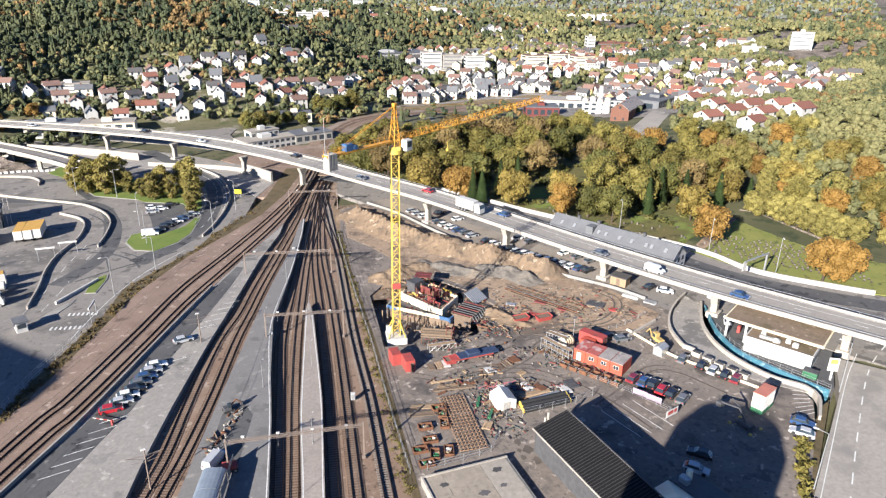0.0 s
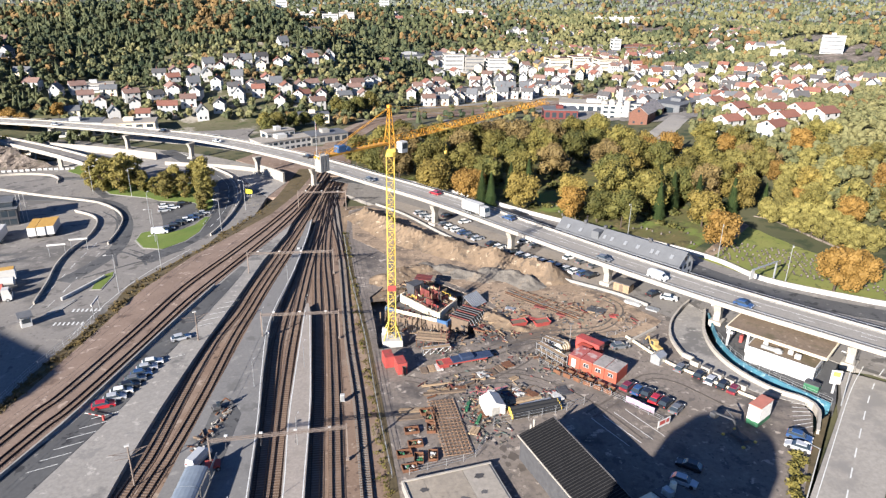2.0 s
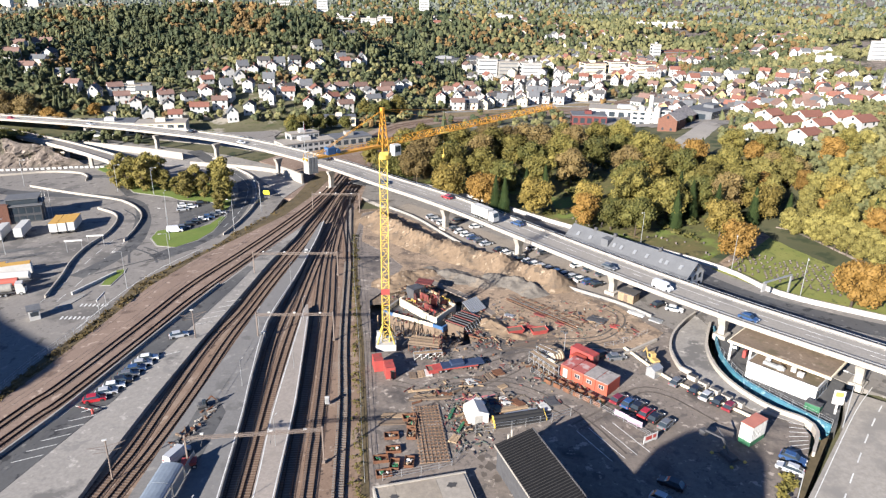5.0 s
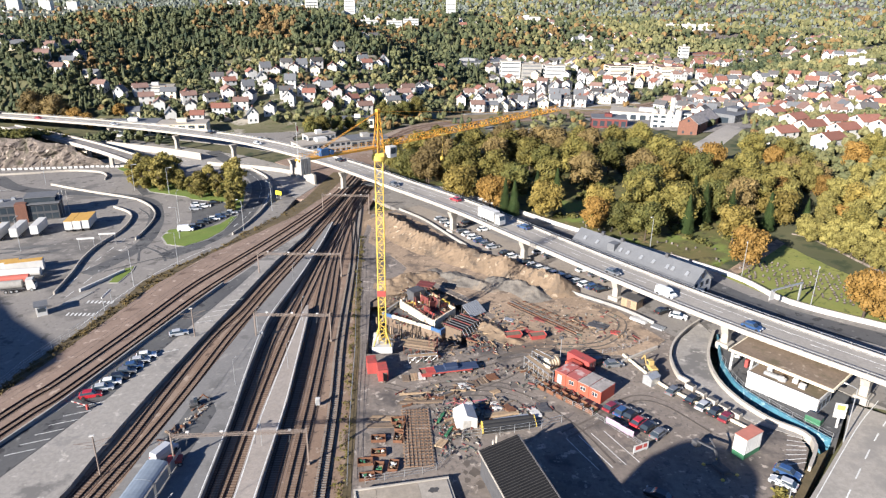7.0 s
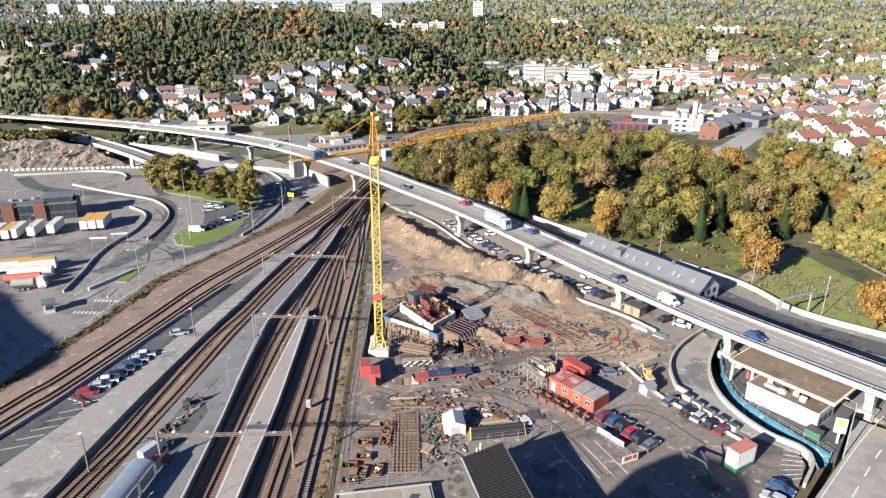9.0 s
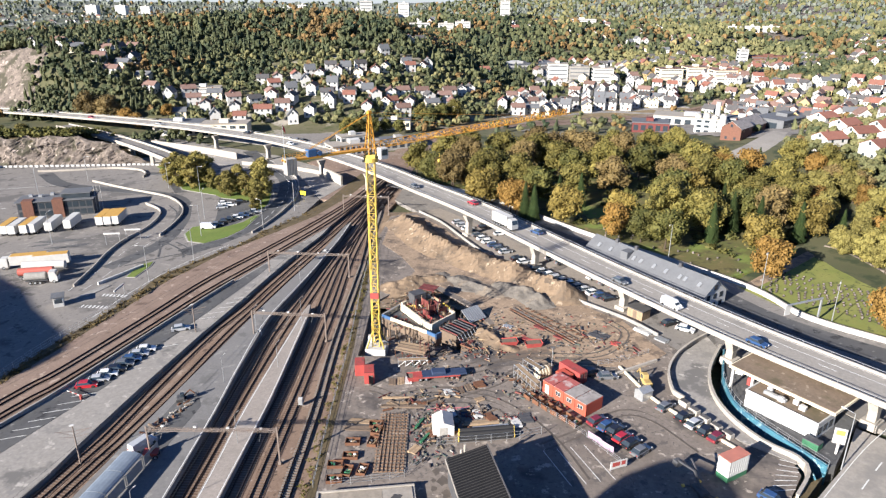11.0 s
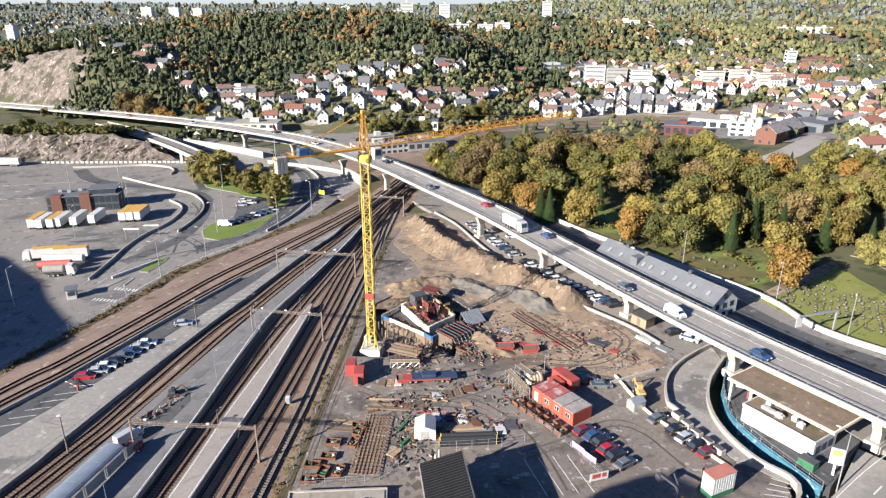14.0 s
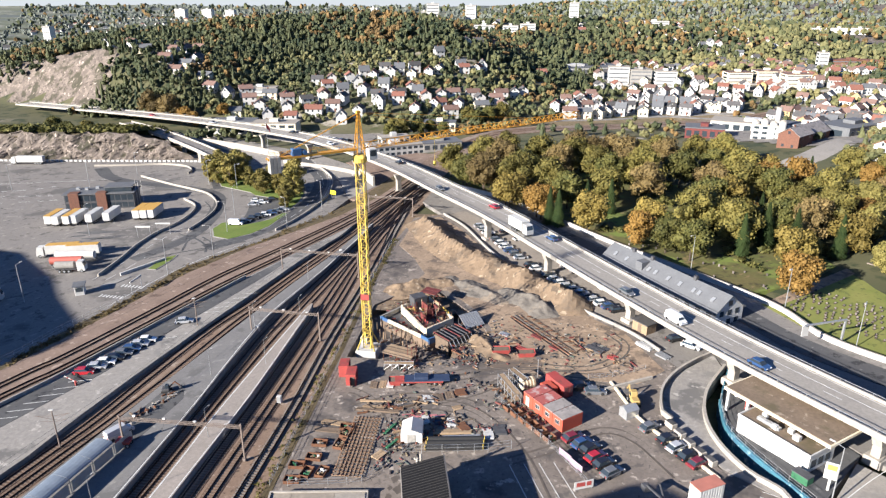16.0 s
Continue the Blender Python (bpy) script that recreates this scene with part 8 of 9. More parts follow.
office()
container(44.0, -14.6, -52, 6.0, 2.4, 2.7, M["red"], "bright red steel container beside the office")
container(42.0, -16.6, -52, 3.0, 2.2, 2.4, M["orange_red"], "short orange-red equipment container")
th = thing("stacked_booth", "white container with red roof on a green base", "container", "", at(67.0, -44.2, 0.12, 32))
part("base", MB().box(-2.4, -1.15, 0, 2.4, 1.15, 1.0, 0, None, 0.04), M["green"], th, "green steel base box")
body = part("body", MB().box(-2.4, -1.15, 1.004, 2.4, 1.15, 4.1), M["white"], th)
for k in range(9):
    for s in (-1.2, 1.152):
        part("rib", MB().box(-2.3 + k * 0.52, s, 1.1, -2.1 + k * 0.52, s + 0.048, 4.0), M["white"], body)
part("roof", MB().box(-2.45, -1.2, 4.104, 2.45, 1.2, 4.25), mat("faded_red_roof", (0.42, 0.16, 0.12), (0.33, 0.13, 0.1), 0.7, 0.8), th)
th = thing("boom_lift", "dark folded boom lift with yellow outrigger tips", "lift", "", at(60.6, -48.8, 0.12, 112))
part("base", MB().box(-1.4, -0.8, 0.3, 1.4, 0.8, 0.9, 0, None, 0.1), M["steel_dark"], th)
part("boom", MB().beam((0, 0, 0.9), (1.6, 0.3, 3.2), 0.3).beam((1.6, 0.3, 3.2), (5.2, 0.6, 2.6), 0.28).beam((1.8, -0.3, 3.0), (4.0, -0.8, 3.6), 0.2), M["steel_dark"], th)
for sx in (-1, 1):
    for sy in (-1, 1):
        leg = part("outrigger", MB().beam((sx * 1.2, sy * 0.6, 0.5), (sx * 2.2, sy * 1.6, 0.15), 0.16), M["steel_dark"], th)
        part("foot", MB().box(sx * 2.2 - 0.25, sy * 1.6 - 0.25, 0, sx * 2.2 + 0.25, sy * 1.6 + 0.25, 0.3, 0, None, 0.03), M["yellow"], leg)
part("basket", MB().box(4.8, 0.0, 1.6, 6.0, 1.2, 2.6, 0, None, 0.05), M["steel_dark"], th)


def bin_box(x, y, rz, l=2.7, w=1.7, h=0.6):
    th = thing("steel_bin", "open rusty steel bin with scrap inside", "bin", "rusty bins", at(x, y, 0.12, rz))
    for a in ((-l / 2, -w / 2, l / 2, -w / 2 + 0.1), (-l / 2, w / 2 - 0.1, l / 2, w / 2), (-l / 2, -w / 2 + 0.1, -l / 2 + 0.1, w / 2 - 0.1), (l / 2 - 0.1, -w / 2 + 0.1, l / 2, w / 2 - 0.1)):
        part("side", MB().box(a[0], a[1], 0, a[2], a[3], h), M["rust"], th)
    part("bottom", MB().box(-l / 2 + 0.1, -w / 2 + 0.1, 0.02, l / 2 - 0.1, w / 2 - 0.1, 0.15), M["rust"], th)
    for k in range(5):
        part("scrap", MB().box(-0.3, -0.12, 0.15, 0.3, 0.12, 0.15 + rng.uniform(0.2, 0.5), 0, pose(rng.uniform(-0.8, 0.8), rng.uniform(-0.5, 0.5), 0, 0, 0, rng.uniform(0, 180))), M[rng.choice(["timber", "green", "steel_dark", "white"])], th)


for x, y, rz in ((1.5, -38, 4), (5.2, -37.8, 84), (1.8, -42, 4), (-0.4, -44.4, 6), (4.6, -45.6, 84), (2.0, -46.0, 84), (0.2, -48.2, 8), (5.0, -32.6, 10), (5.4, -34.4, 80)):
    bin_box(x, y, rz)


def rebar_mat():
    th = thing("rebar_grid", "large square grid of rusty tan reinforcement bars", "rebar", "", at(8.6, -37.6, 0.25, 3.5))
    for k in range(8):
        part("long_bar", MB().beam((-2.45 + k * 0.7, -8.6, 0.24), (-2.45 + k * 0.7 + rng.uniform(-0.06, 0.06), 8.6, 0.24), 0.14, 0.1), M["rebar"], th)
    for k in range(19):
        part("cross_bar", MB().beam((-2.7, -8.4 + k * 0.93, 0.1), (2.7, -8.4 + k * 0.93 + rng.uniform(-0.05, 0.05), 0.1), 0.15, 0.12), M["rebar"], th)


rebar_mat()
th = thing("storage_tent", "white canvas storage tent with a sloping roof", "tent", "", at(17.7, -33.4, 0.12, 8) @ Matrix.Scale(0.82, 4))
part("cover", MB().hull([(-2.4, -2.6, 0), (2.4, -2.6, 0), (2.4, 2.6, 0), (-2.4, 2.6, 0), (-2.4, -2.6, 2.3), (2.4, -2.6, 2.6), (2.4, 2.6, 2.6), (-2.4, 2.6, 2.3), (0, -2.6, 3.5), (0, 2.6, 3.5)], [(0, 1, 5, 8, 4), (2, 3, 7, 9, 6), (1, 2, 6, 5), (3, 0, 4, 7), (4, 8, 9, 7), (8, 5, 6, 9)]), M["white"], th)
part("door_flap", MB().box(-0.9, -2.66, 0.05, 0.9, -2.604, 2.2), M["concrete_grey"], th)
for k in range(3):
    th = thing("steel_pipe", "large black pipe with yellow end caps", "pipe", "stored pipes", at(26, -36.2 + k * 1.15, 0.7, 11))
    part("barrel", MB().tube((-5.2, 0, 0), (5.0, 0, 0), 0.52, 0.52, 16), M["black"], th)
    for s in (-5.2, 5.0):
        part("cap", MB().tube((s + (0.004 if s > 0 else -0.12), 0, 0), (s + (0.12 if s > 0 else -0.004), 0, 0), 0.54, 0.54, 16), M["yellow"], th)


def stack(x, y, rz, n, l, w, m, label, name="timber_stack", rise=0.18, lift=0.15, rows=4):
    th = thing(name, label, "stack", "site stacks", at(x, y, lift, rz))
    for k in range(n):
        r, c = divmod(k, rows)
        jx, jr = rng.uniform(-0.25, 0.25), rng.uniform(-2, 2)
        part("board", MB().box(-l / 2, -w / 2 * 0.92, 0, l / 2, w / 2 * 0.92, rise * 0.95, 0, pose(jx, (c - rows / 2 + 0.5) * w, r * rise, 0, 0, jr)), M[m], th)


for x, y, rz, n, l, w, m, label in (
        (9.6, -23.0, 6, 2, 9.4, 0.22, "timber", "single long bare timber beams on the ground"), (9.4, -26.4, 3, 5, 8.6, 0.28, "timber_dark", "weathered boards on the ground"), (9, -25.0, 8, 3, 6, 0.3, "timber", "grey boards on the ground"), (12, -24.8, -4, 3, 4, 0.3, "rust", "rusty steel bars on the ground"),
        (2.2, -31.5, -2, 4, 5, 0.35, "timber", "pale timber beams laid apart"), (1.6, -33.8, 2, 4, 5, 0.35, "timber_dark", "grey timber beams laid apart"),
        (5.8, -17.5, 96, 3, 2.4, 0.5, "timber_dark", "dark pallets with boards"), (7.6, -17.2, 96, 3, 2.6, 0.5, "timber", "pale boards on pallets"), (9.2, -17.0, 96, 3, 2.6, 0.5, "white", "pale panels on pallets"),
        (18.3, -21.2, 112, 4, 2.3, 0.5, "white", "pale slabs on pallets"), (20.2, -20.2, 112, 4, 2.3, 0.5, "timber_dark", "dark sheets on pallets"), (22.3, -19.2, 112, 5, 2.3, 0.4, "timber_dark", "weathered sheets on pallets"), (24.4, -17.9, 20, 6, 2.2, 0.6, "rust", "rusty machine parts on a pallet"), (24.6, -23.4, 30, 4, 1.8, 0.35, "timber", "pale pallet on the gravel"),
        (19.2, -28.2, 20, 4, 1.4, 0.7, "white", "white sacks on a pallet"), (21.6, -28.0, 10, 4, 1.4, 0.7, "navy", "dark blue crates on a pallet"), (24.2, -28.4, 12, 5, 1.5, 0.7, "white", "white sacks beside the pipes"), (26.6, -29.4, 30, 6, 1.8, 0.7, "rust", "rusty fittings beside the pipes"),
        (25, -31.2, 12, 6, 7, 0.4, "timber", "pale timber beams stacked by the pipes"), (27, -33.0, 12, 8, 7, 0.4, "steel", "steel tubes stacked by the pipes"), (31.4, -31.0, 10, 6, 1.8, 0.8, "white", "white sacks stacked by the pipes"), (33.4, -29.4, 10, 5, 2.2, 0.8, "steel_dark", "black fittings stacked by the pipes"),
        (13.1, -31.9, 70, 6, 3.4, 0.16, "green", "green tubes in a loose bundle"), (14.5, -36.4, 65, 7, 3.0, 0.16, "green", "green tubes beside the grid"), (13.2, -39.6, 60, 8, 2.4, 0.4, "timber", "split boards beside the grid"), (16.2, -34.6, 40, 6, 2.4, 0.6, "rust", "rusty sheets in front of the tent"),
        (39, 7.6, -38, 6, 3.0, 0.5, "red_deep", "red formwork pieces on the dirt"), (34, 5, -35, 5, 2.6, 0.5, "timber_dark", "dark boards on the dirt"), (43, 3, -35, 5, 2.4, 0.5, "red_deep", "dark red frames on the dirt"), (31, 8, -30, 4, 2.4, 0.4, "steel", "pale steel pieces on the dirt"), (35.4, 1.4, -30, 5, 3.2, 0.4, "red", "red steel frames on the dirt"),
        (52.4, 3.8, -38, 6, 4.4, 0.9, "steel_dark", "dark steel sheets on the dirt"), (55.4, 0.2, -30, 4, 1.8, 0.5, "red", "small red steel pieces on the dirt"),
        (63, 6, -45, 10, 4, 0.5, "white", "pale broken slabs beside the barrier"), (66.5, 2, -45, 8, 3, 0.5, "steel", "scrap steel beside the barrier")):
    stack(x, y, rz, n, l, w, m, label)
# long bars lying side by side across the dirt
for k in range(16):
    f, o = (k // 4) / 3.6, (k % 4) * 0.75
    l = rng.uniform(2.4, 3.4)
    ob = put("steel_bar", MB().box(-l, -0.1, 0, l, 0.1, 0.16), M[("timber_dark", "rust", "steel_dark", "timber_dark")[k % 4]], label="long dark bar lying on the dirt", category="steel bar", group="bars on the dirt")
    ob.matrix_basis = at(33.2 + 12.6 * f + o, 14.2 - 15.4 * f + o * 0.75, 0.28, -51 + rng.uniform(-4, 4))


def debris(areas, mats, seed, label, dz=0.16):
    """Offcuts, boards and bits lying about the site, too many to count."""
    r = random.Random(seed)
    mb = MB()
    for (x0, y0), (x1, y1), w, n in areas:
        for _ in range(n):
            f, g = r.random(), r.gauss(0, 0.45) * w
            d = math.hypot(x1 - x0, y1 - y0)
            x, y = x0 + (x1 - x0) * f - (y1 - y0) / d * g, y0 + (y1 - y0) * f + (x1 - x0) / d * g
            l = r.choice((0.2, 0.25, 0.35, 0.5, 0.8, 1.2)) * r.uniform(0.7, 1.3)
            b = r.uniform(0.05, 0.16)
            mb.box(-l, -b, 0, l, b, r.uniform(0.06, 0.45), r.randrange(len(mats)), at(x, y, dz, r.choice((40, -50, 0, 90)) + r.uniform(-35, 35)))
    put("site_debris", mb, [M[m] for m in mats], label=label, category="debris", kind="stuff")


debris([((2, 0), (20, -6), 4, 60), ((18, 2), (30, -6), 4, 60), ((20, 12), (30, 4), 4, 50), ((8, -8), (26, -12), 3, 30), ((6, -26), (20, -22), 4, 50), ((16, -34), (26, -26), 4, 100), ((30, -14), (42, -26), 1.6, 90), ((30, 6), (44, 0), 5, 25), ((46, 8), (60, -4), 3, 40), ((4, 26), (12, 27), 2, 60), ((5, 20), (15, 8), 3, 90)],
       ["timber", "timber_dark", "rust", "steel_dark", "timber_dark", "red_deep", "roof_dark"], 71, "scattered boards, bars and offcuts on the building site")
debris([((-37.5, -41), (-33, -26), 1.6, 70)], ["timber_dark", "rust", "steel_dark", "concrete"], 72, "dug-up rubble and offcuts on the platform", 1.1)
# rows of short steel pieces laid out across the dirt
for (x0, y0), (x1, y1), n in (((34.5, 16.5), (47.4, 0.2), 30), ((36.2, 17.6), (49.6, 1.4), 30)):
    for k in range(n):
        f = k / (n - 1)
        ob = put("steel_piece", MB().box(-0.5, -0.14, 0, 0.5, 0.14, 0.2, 0, None, 0.03), M["timber_dark" if k % 3 else "rust"], label="short rusty steel piece laid out in a row", category="steel piece", group="rows of steel pieces")
        ob.matrix_basis = at(x0 + (x1 - x0) * f, y0 + (y1 - y0) * f, 0.3, 20 + 25 * math.sin(k * 2.1))
for k in range(9):
    ob = put("marking_board", MB().box(-0.9, -0.12, 0, 0.9, 0.12, 0.08), mat("pink_board", (0.42, 0.14, 0.16), (0.34, 0.12, 0.13), 1.0, 0.8) if k == 0 else bpy.data.materials["pink_board"], label="faded pink board lying on the gravel", category="board", group="pink boards")
    ob.matrix_basis = at(15.2 + k * 0.85 + rng.uniform(-0.4, 0.4), -27.0 + rng.uniform(-0.9, 0.9), 0.13, 30 + rng.uniform(-40, 40))
# raised timber deck on steel props
th = thing("timber_deck", "raised weathered timber deck on steel props", "deck", "", at(9.2, -6.6, 0.12, -16))
for k in range(9):
    part("plank", MB().box(-3.6, -2.0 + k * 0.45, 2.0, 3.6, -1.6 + k * 0.45, 2.1), M["timber" if k % 3 else "timber_dark"], th)
for x in (-3.4, -1.7, 0, 1.7, 3.4):
    for y in (-1.8, 1.8):
        part("prop", MB().tube((x, y, 0), (x, y, 2.0), 0.07, n=6), M["rust"], th)
for y in (-1.8, 1.8):
    part("beam", MB().box(-3.6, y - 0.1, 1.78, 3.6, y + 0.1, 1.996), M["timber_dark"], th)
# loose soil over the dug ground
heap("churned_soil", 20, 64, -9, 26, lambda x, y: 0.32 + (0.55 * noise.noise(Vector((x / 5, y / 5, 1))) + 0.22 * noise.noise(Vector((x / 1.6, y / 1.6, 3)))) * max(0, 1 - ((x - 42) / 21) ** 2 - ((y - 8) / 16) ** 2) ** 0.5 if ((x - 42) / 21) ** 2 + ((y - 8) / 16) ** 2 < 1 else 0.1, M["dirt"], "churned sandy soil with ruts and clods")
heap("churned_soil", 22, 34, -8, 8, ridge([(25, 5), (27, 0), (31, -3)], 3.4, 1.2), M["sand"], "loose soil thrown up round the formwork")
# ruts pressed by lorries and diggers
RUTS = ([(16, -14), (23, -10.2), (29.6, -7), (37.7, -5.6), (49.4, -5.4), (56, -0.5), (58.6, 6), (55, 12)], [(17, -16), (24, -12), (31, -9), (40, -8), (50, -8.4)], [(20, -22), (28, -17), (33, -12), (42, -9), (54, -12), (60, -16)], [(4, -26), (14, -20.5), (26, -21), (34, -27), (40, -36), (44, -46)], [(6, -29), (16, -24), (27, -25), (35, -33)], [(36, -38), (44, -33), (52, -27), (58, -29), (64, -38)], [(2, -20), (6, -22), (12, -28), (16, -40)])
for pts in RUTS:
    for off in (-0.9, 0.9):
        q = lay(pts, 0.125, 1.5)
        q = [a + Vector((0, 0, 0.06 if 24 < a.x < 60 and a.y > -9 else 0)) for a in q]
        put("tyre_rut", MB().sweep(q, [(off - 0.28, -0.3), (off + 0.28, -0.3), (off + 0.22, 0.012), (off - 0.22, 0.012)]), M["tyre"], label="dark wet tyre rut across the site", category="rut", kind="structure")
for x, y, rz, l in ((30.9, -0.8, 12, 4.2), (36.6, -1.4, 12, 4.0), (10.6, -16.4, 14, 3.2)):
    th = thing("skip_container", "red open steel skip on the site", "skip", "red skips", at(x, y, 0.12, rz))
    part("shell", MB().hull([(-l / 2 + 0.4, -0.8, 0), (l / 2 - 0.4, -0.8, 0), (l / 2 - 0.4, 0.8, 0), (-l / 2 + 0.4, 0.8, 0), (-l / 2, -1.1, 1.2), (l / 2, -1.1, 1.2), (l / 2, 1.1, 1.2), (-l / 2, 1.1, 1.2)], [(3, 2, 1, 0), (0, 1, 5, 4), (1, 2, 6, 5), (2, 3, 7, 6), (3, 0, 4, 7)]), M["red"], th)
    part("load", MB().box(-l / 2 + 0.25, -0.95, 0.8, l / 2 - 0.25, 0.95, 1.0), M["timber_dark"], th)
th = thing("flatbed_trailer", "dark flatbed trailer with a red frame", "trailer", "", at(15.2, -15.4, 0.12, 12))
part("frame", MB().box(-5, -1.3, 0.7, 5, 1.3, 1.0), M["red"], th)
part("load", MB().box(-3, -1.25, 1.004, 6.4, 1.25, 1.25).box(-1, -1.0, 1.25, 2.0, 1.0, 1.8, 0, None, 0.1), M["navy"], th, "dark blue tarpaulin load")
for x in (-3.5, -2.3, 3.2):
    for s in (-1.1, 1.1):
        wheel(th, x, s, 0.4, 0.3)


def scaffold(x, y, rz, nx, nz, m="steel", label="tangled pale scaffold frames"):
    th = thing("scaffold", label, "scaffold", "", at(x, y, 0.12, rz))
    for i in range(nx + 1):
        for s in (0, 1.3):
            part("standard", MB().tube((i * 1.6, s, 0), (i * 1.6, s, nz * 1.5), 0.06, n=5), M[m], th)
    for k in range(1, nz + 1):
        for s in (0, 1.3):
            part("ledger", MB().tube((0, s, k * 1.45), (nx * 1.6, s, k * 1.45), 0.05, n=5), M[m], th)
        part("deck_board", MB().box(0, 0.1, k * 1.45 - 0.1, nx * 1.6, 1.2, k * 1.45 - 0.04), M["timber"], th)
    for i in range(nx):
        part("brace", MB().tube((i * 1.6, 0, 0), (i * 1.6 + 1.6, 0, nz * 1.45), 0.04, n=5), M[m], th)


scaffold(31.6, -14.6, -60, 5, 2)
scaffold(33.6, -12.4, -50, 3, 2)
scaffold(6.6, -11.4, 8, 4, 1, "steel", "low steel scaffold stored beside the crane")
scaffold(12.2, -8.6, 60, 1, 3, "red_deep", "red steel frame tower beside the core")
th = thing("hose_reel", "large reel wound with pale hose", "reel", "", at(37.6, -14.6, 0.12, 30))
for k in range(8):
    part("coil", MB().tube((-1.4 + k * 0.36, 0, 1.3), (-1.12 + k * 0.36, 0, 1.3), 1.25, 1.25, 18), M["timber" if k % 2 else "cream"], th)
part("stand", MB().box(-1.7, -0.9, 0, 1.7, 0.9, 0.2), M["steel_dark"], th)
for k in range(6):
    f = k / 5
    bin_box(34.6 + f * 8.0, -22.4 - f * 8.6, -48 + rng.uniform(-4, 4), 1.7, 1.9, 0.9)
fence([(31.4, -18), (36, -25), (42.4, -32.4), (45.6, -37), (49, -42)], 1.1, "mesh fence in front of the site office", gap=2.2)
th = thing("light_mast", "slim site light mast", "mast", "", at(39.6, -13.6, 0.12))
part("pole", MB().tube((0, 0, 0), (0, 0, 6.5), 0.09, 0.06, 6), M["steel"], th)
part("floodlight", MB().box(-0.5, -0.12, 6.4, 0.5, 0.12, 6.8, 0, None, 0.04), M["steel_dark"], th)
for x, y, rz in ((45.4, -36.2, -48), (47.2, -38.6, -48)):
    th = thing("site_banner", "pale pink banner panel on the site fence", "banner", "site banners", at(x, y, 0.2, rz))
    part("panel", MB().box(-1.5, -0.03, 0.3, 1.5, 0.03, 1.5), mat("pink_banner", (0.4, 0.24, 0.3), (0.32, 0.26, 0.38), 0.7, 0.7), th)
    part("post", MB().tube((-1.5, 0, -0.1), (-1.5, 0, 1.6), 0.04, n=5).tube((1.5, 0, -0.1), (1.5, 0, 1.6), 0.04, n=5), M["steel"], th)
th = thing("site_sign", "red and white site sign board", "sign", "", at(48.4, -43.6, 0.12, 25))
part("panel", MB().box(-1.7, -0.05, 0.4, 1.7, 0.05, 1.9), M["white"], th)
part("red_field", MB().box(-1.3, -0.08, 0.9, 0.2, -0.054, 1.7).box(0.5, -0.08, 0.9, 1.3, -0.054, 1.7), M["red"], th)
part("post", MB().tube((-1.5, 0.1, 0), (-1.5, 0.1, 1.9), 0.05, n=5).tube((1.5, 0.1, 0), (1.5, 0.1, 1.9), 0.05, n=5), M["steel"], th)
th = thing("wheeled_digger", "small yellow wheeled digger parked on the site", "digger", "", at(58.5, -17.4, 0.12, 100))
part("chassis", MB().box(-1.6, -0.7, 0.45, 1.6, 0.7, 0.9, 0, None, 0.08), M["steel_dark"], th)
part("engine_cover", MB().box(-1.7, -0.8, 0.904, 0.0, 0.8, 1.7, 0, None, 0.15), M["digger"], th)
cab = part("cab", MB().box(0.004, -0.65, 0.904, 1.3, 0.65, 2.6, 0, None, 0.1), M["digger"], th)
part("pane", MB().box(0.15, -0.68, 1.6, 1.15, -0.652, 2.4).box(1.302, -0.5, 1.6, 1.33, 0.5, 2.4).box(0.15, 0.652, 1.6, 1.15, 0.68, 2.4), M["glass"], cab)
part("boom", MB().beam((1.3, 0.4, 1.0), (2.6, 0.4, 2.7), 0.24).beam((2.6, 0.4, 2.7), (3.6, 0.4, 1.2), 0.2), M["digger"], th)
part("bucket", MB().hull([(3.2, -0.1, 0.3), (4.0, -0.1, 0.3), (4.0, 0.9, 0.3), (3.2, 0.9, 0.3), (3.4, -0.1, 1.2), (3.8, -0.1, 1.2), (3.8, 0.9, 1.2), (3.4, 0.9, 1.2)], [(3, 2, 1, 0), (4, 5, 6, 7), (0, 1, 5, 4), (1, 2, 6, 5), (2, 3, 7, 6), (3, 0, 4, 7)]), M["steel_dark"], th)
for x in (-1.1, 1.1):
    for s in (-0.8, 0.8):
        wheel(th, x, s, 0.55, 0.35)
th = thing("site_hut", "small grey steel hut with a ridged roof", "hut", "", at(57.2, -21.6, 0.12, 35))
part("wall", MB().box(-1.4, -1.1, 0, 1.4, 1.1, 1.8), M["steel"], th)
part("roof", MB().hull([(-1.5, -1.2, 1.804), (1.5, -1.2, 1.804), (1.5, 1.2, 1.804), (-1.5, 1.2, 1.804), (-1.5, 0, 2.5), (1.5, 0, 2.5)], [(0, 1, 5, 4), (2, 3, 4, 5), (1, 2, 5), (3, 0, 4), (3, 2, 1, 0)]), M["steel"], th)
for x, y in ((65.8, -23.6), (67.0, -26.2), (68.2, -28.8), (69.6, -31.2), (71.0, -33.4)):
    th = thing("planter_block", "pale concrete block with a dark lid", "block", "blocks along the ramp", at(x - 1.2, y - 0.4, 0.14, -55))
    part("block", MB().box(-1.0, -0.65, 0, 1.0, 0.65, 1.0, 0, None, 0.06), M["concrete"], th)
    part("lid", MB().box(-0.85, -0.5, 1.004, 0.85, 0.5, 1.1), M["roof_dark"], th)
th = thing("wooden_hut", "small timber hut with a dark flat roof", "hut", "", at(63.5, 14.2, 0.1, -48))
part("wall", MB().box(-2.2, -1.6, 0, 2.2, 1.6, 2.4), M["timber"], th)
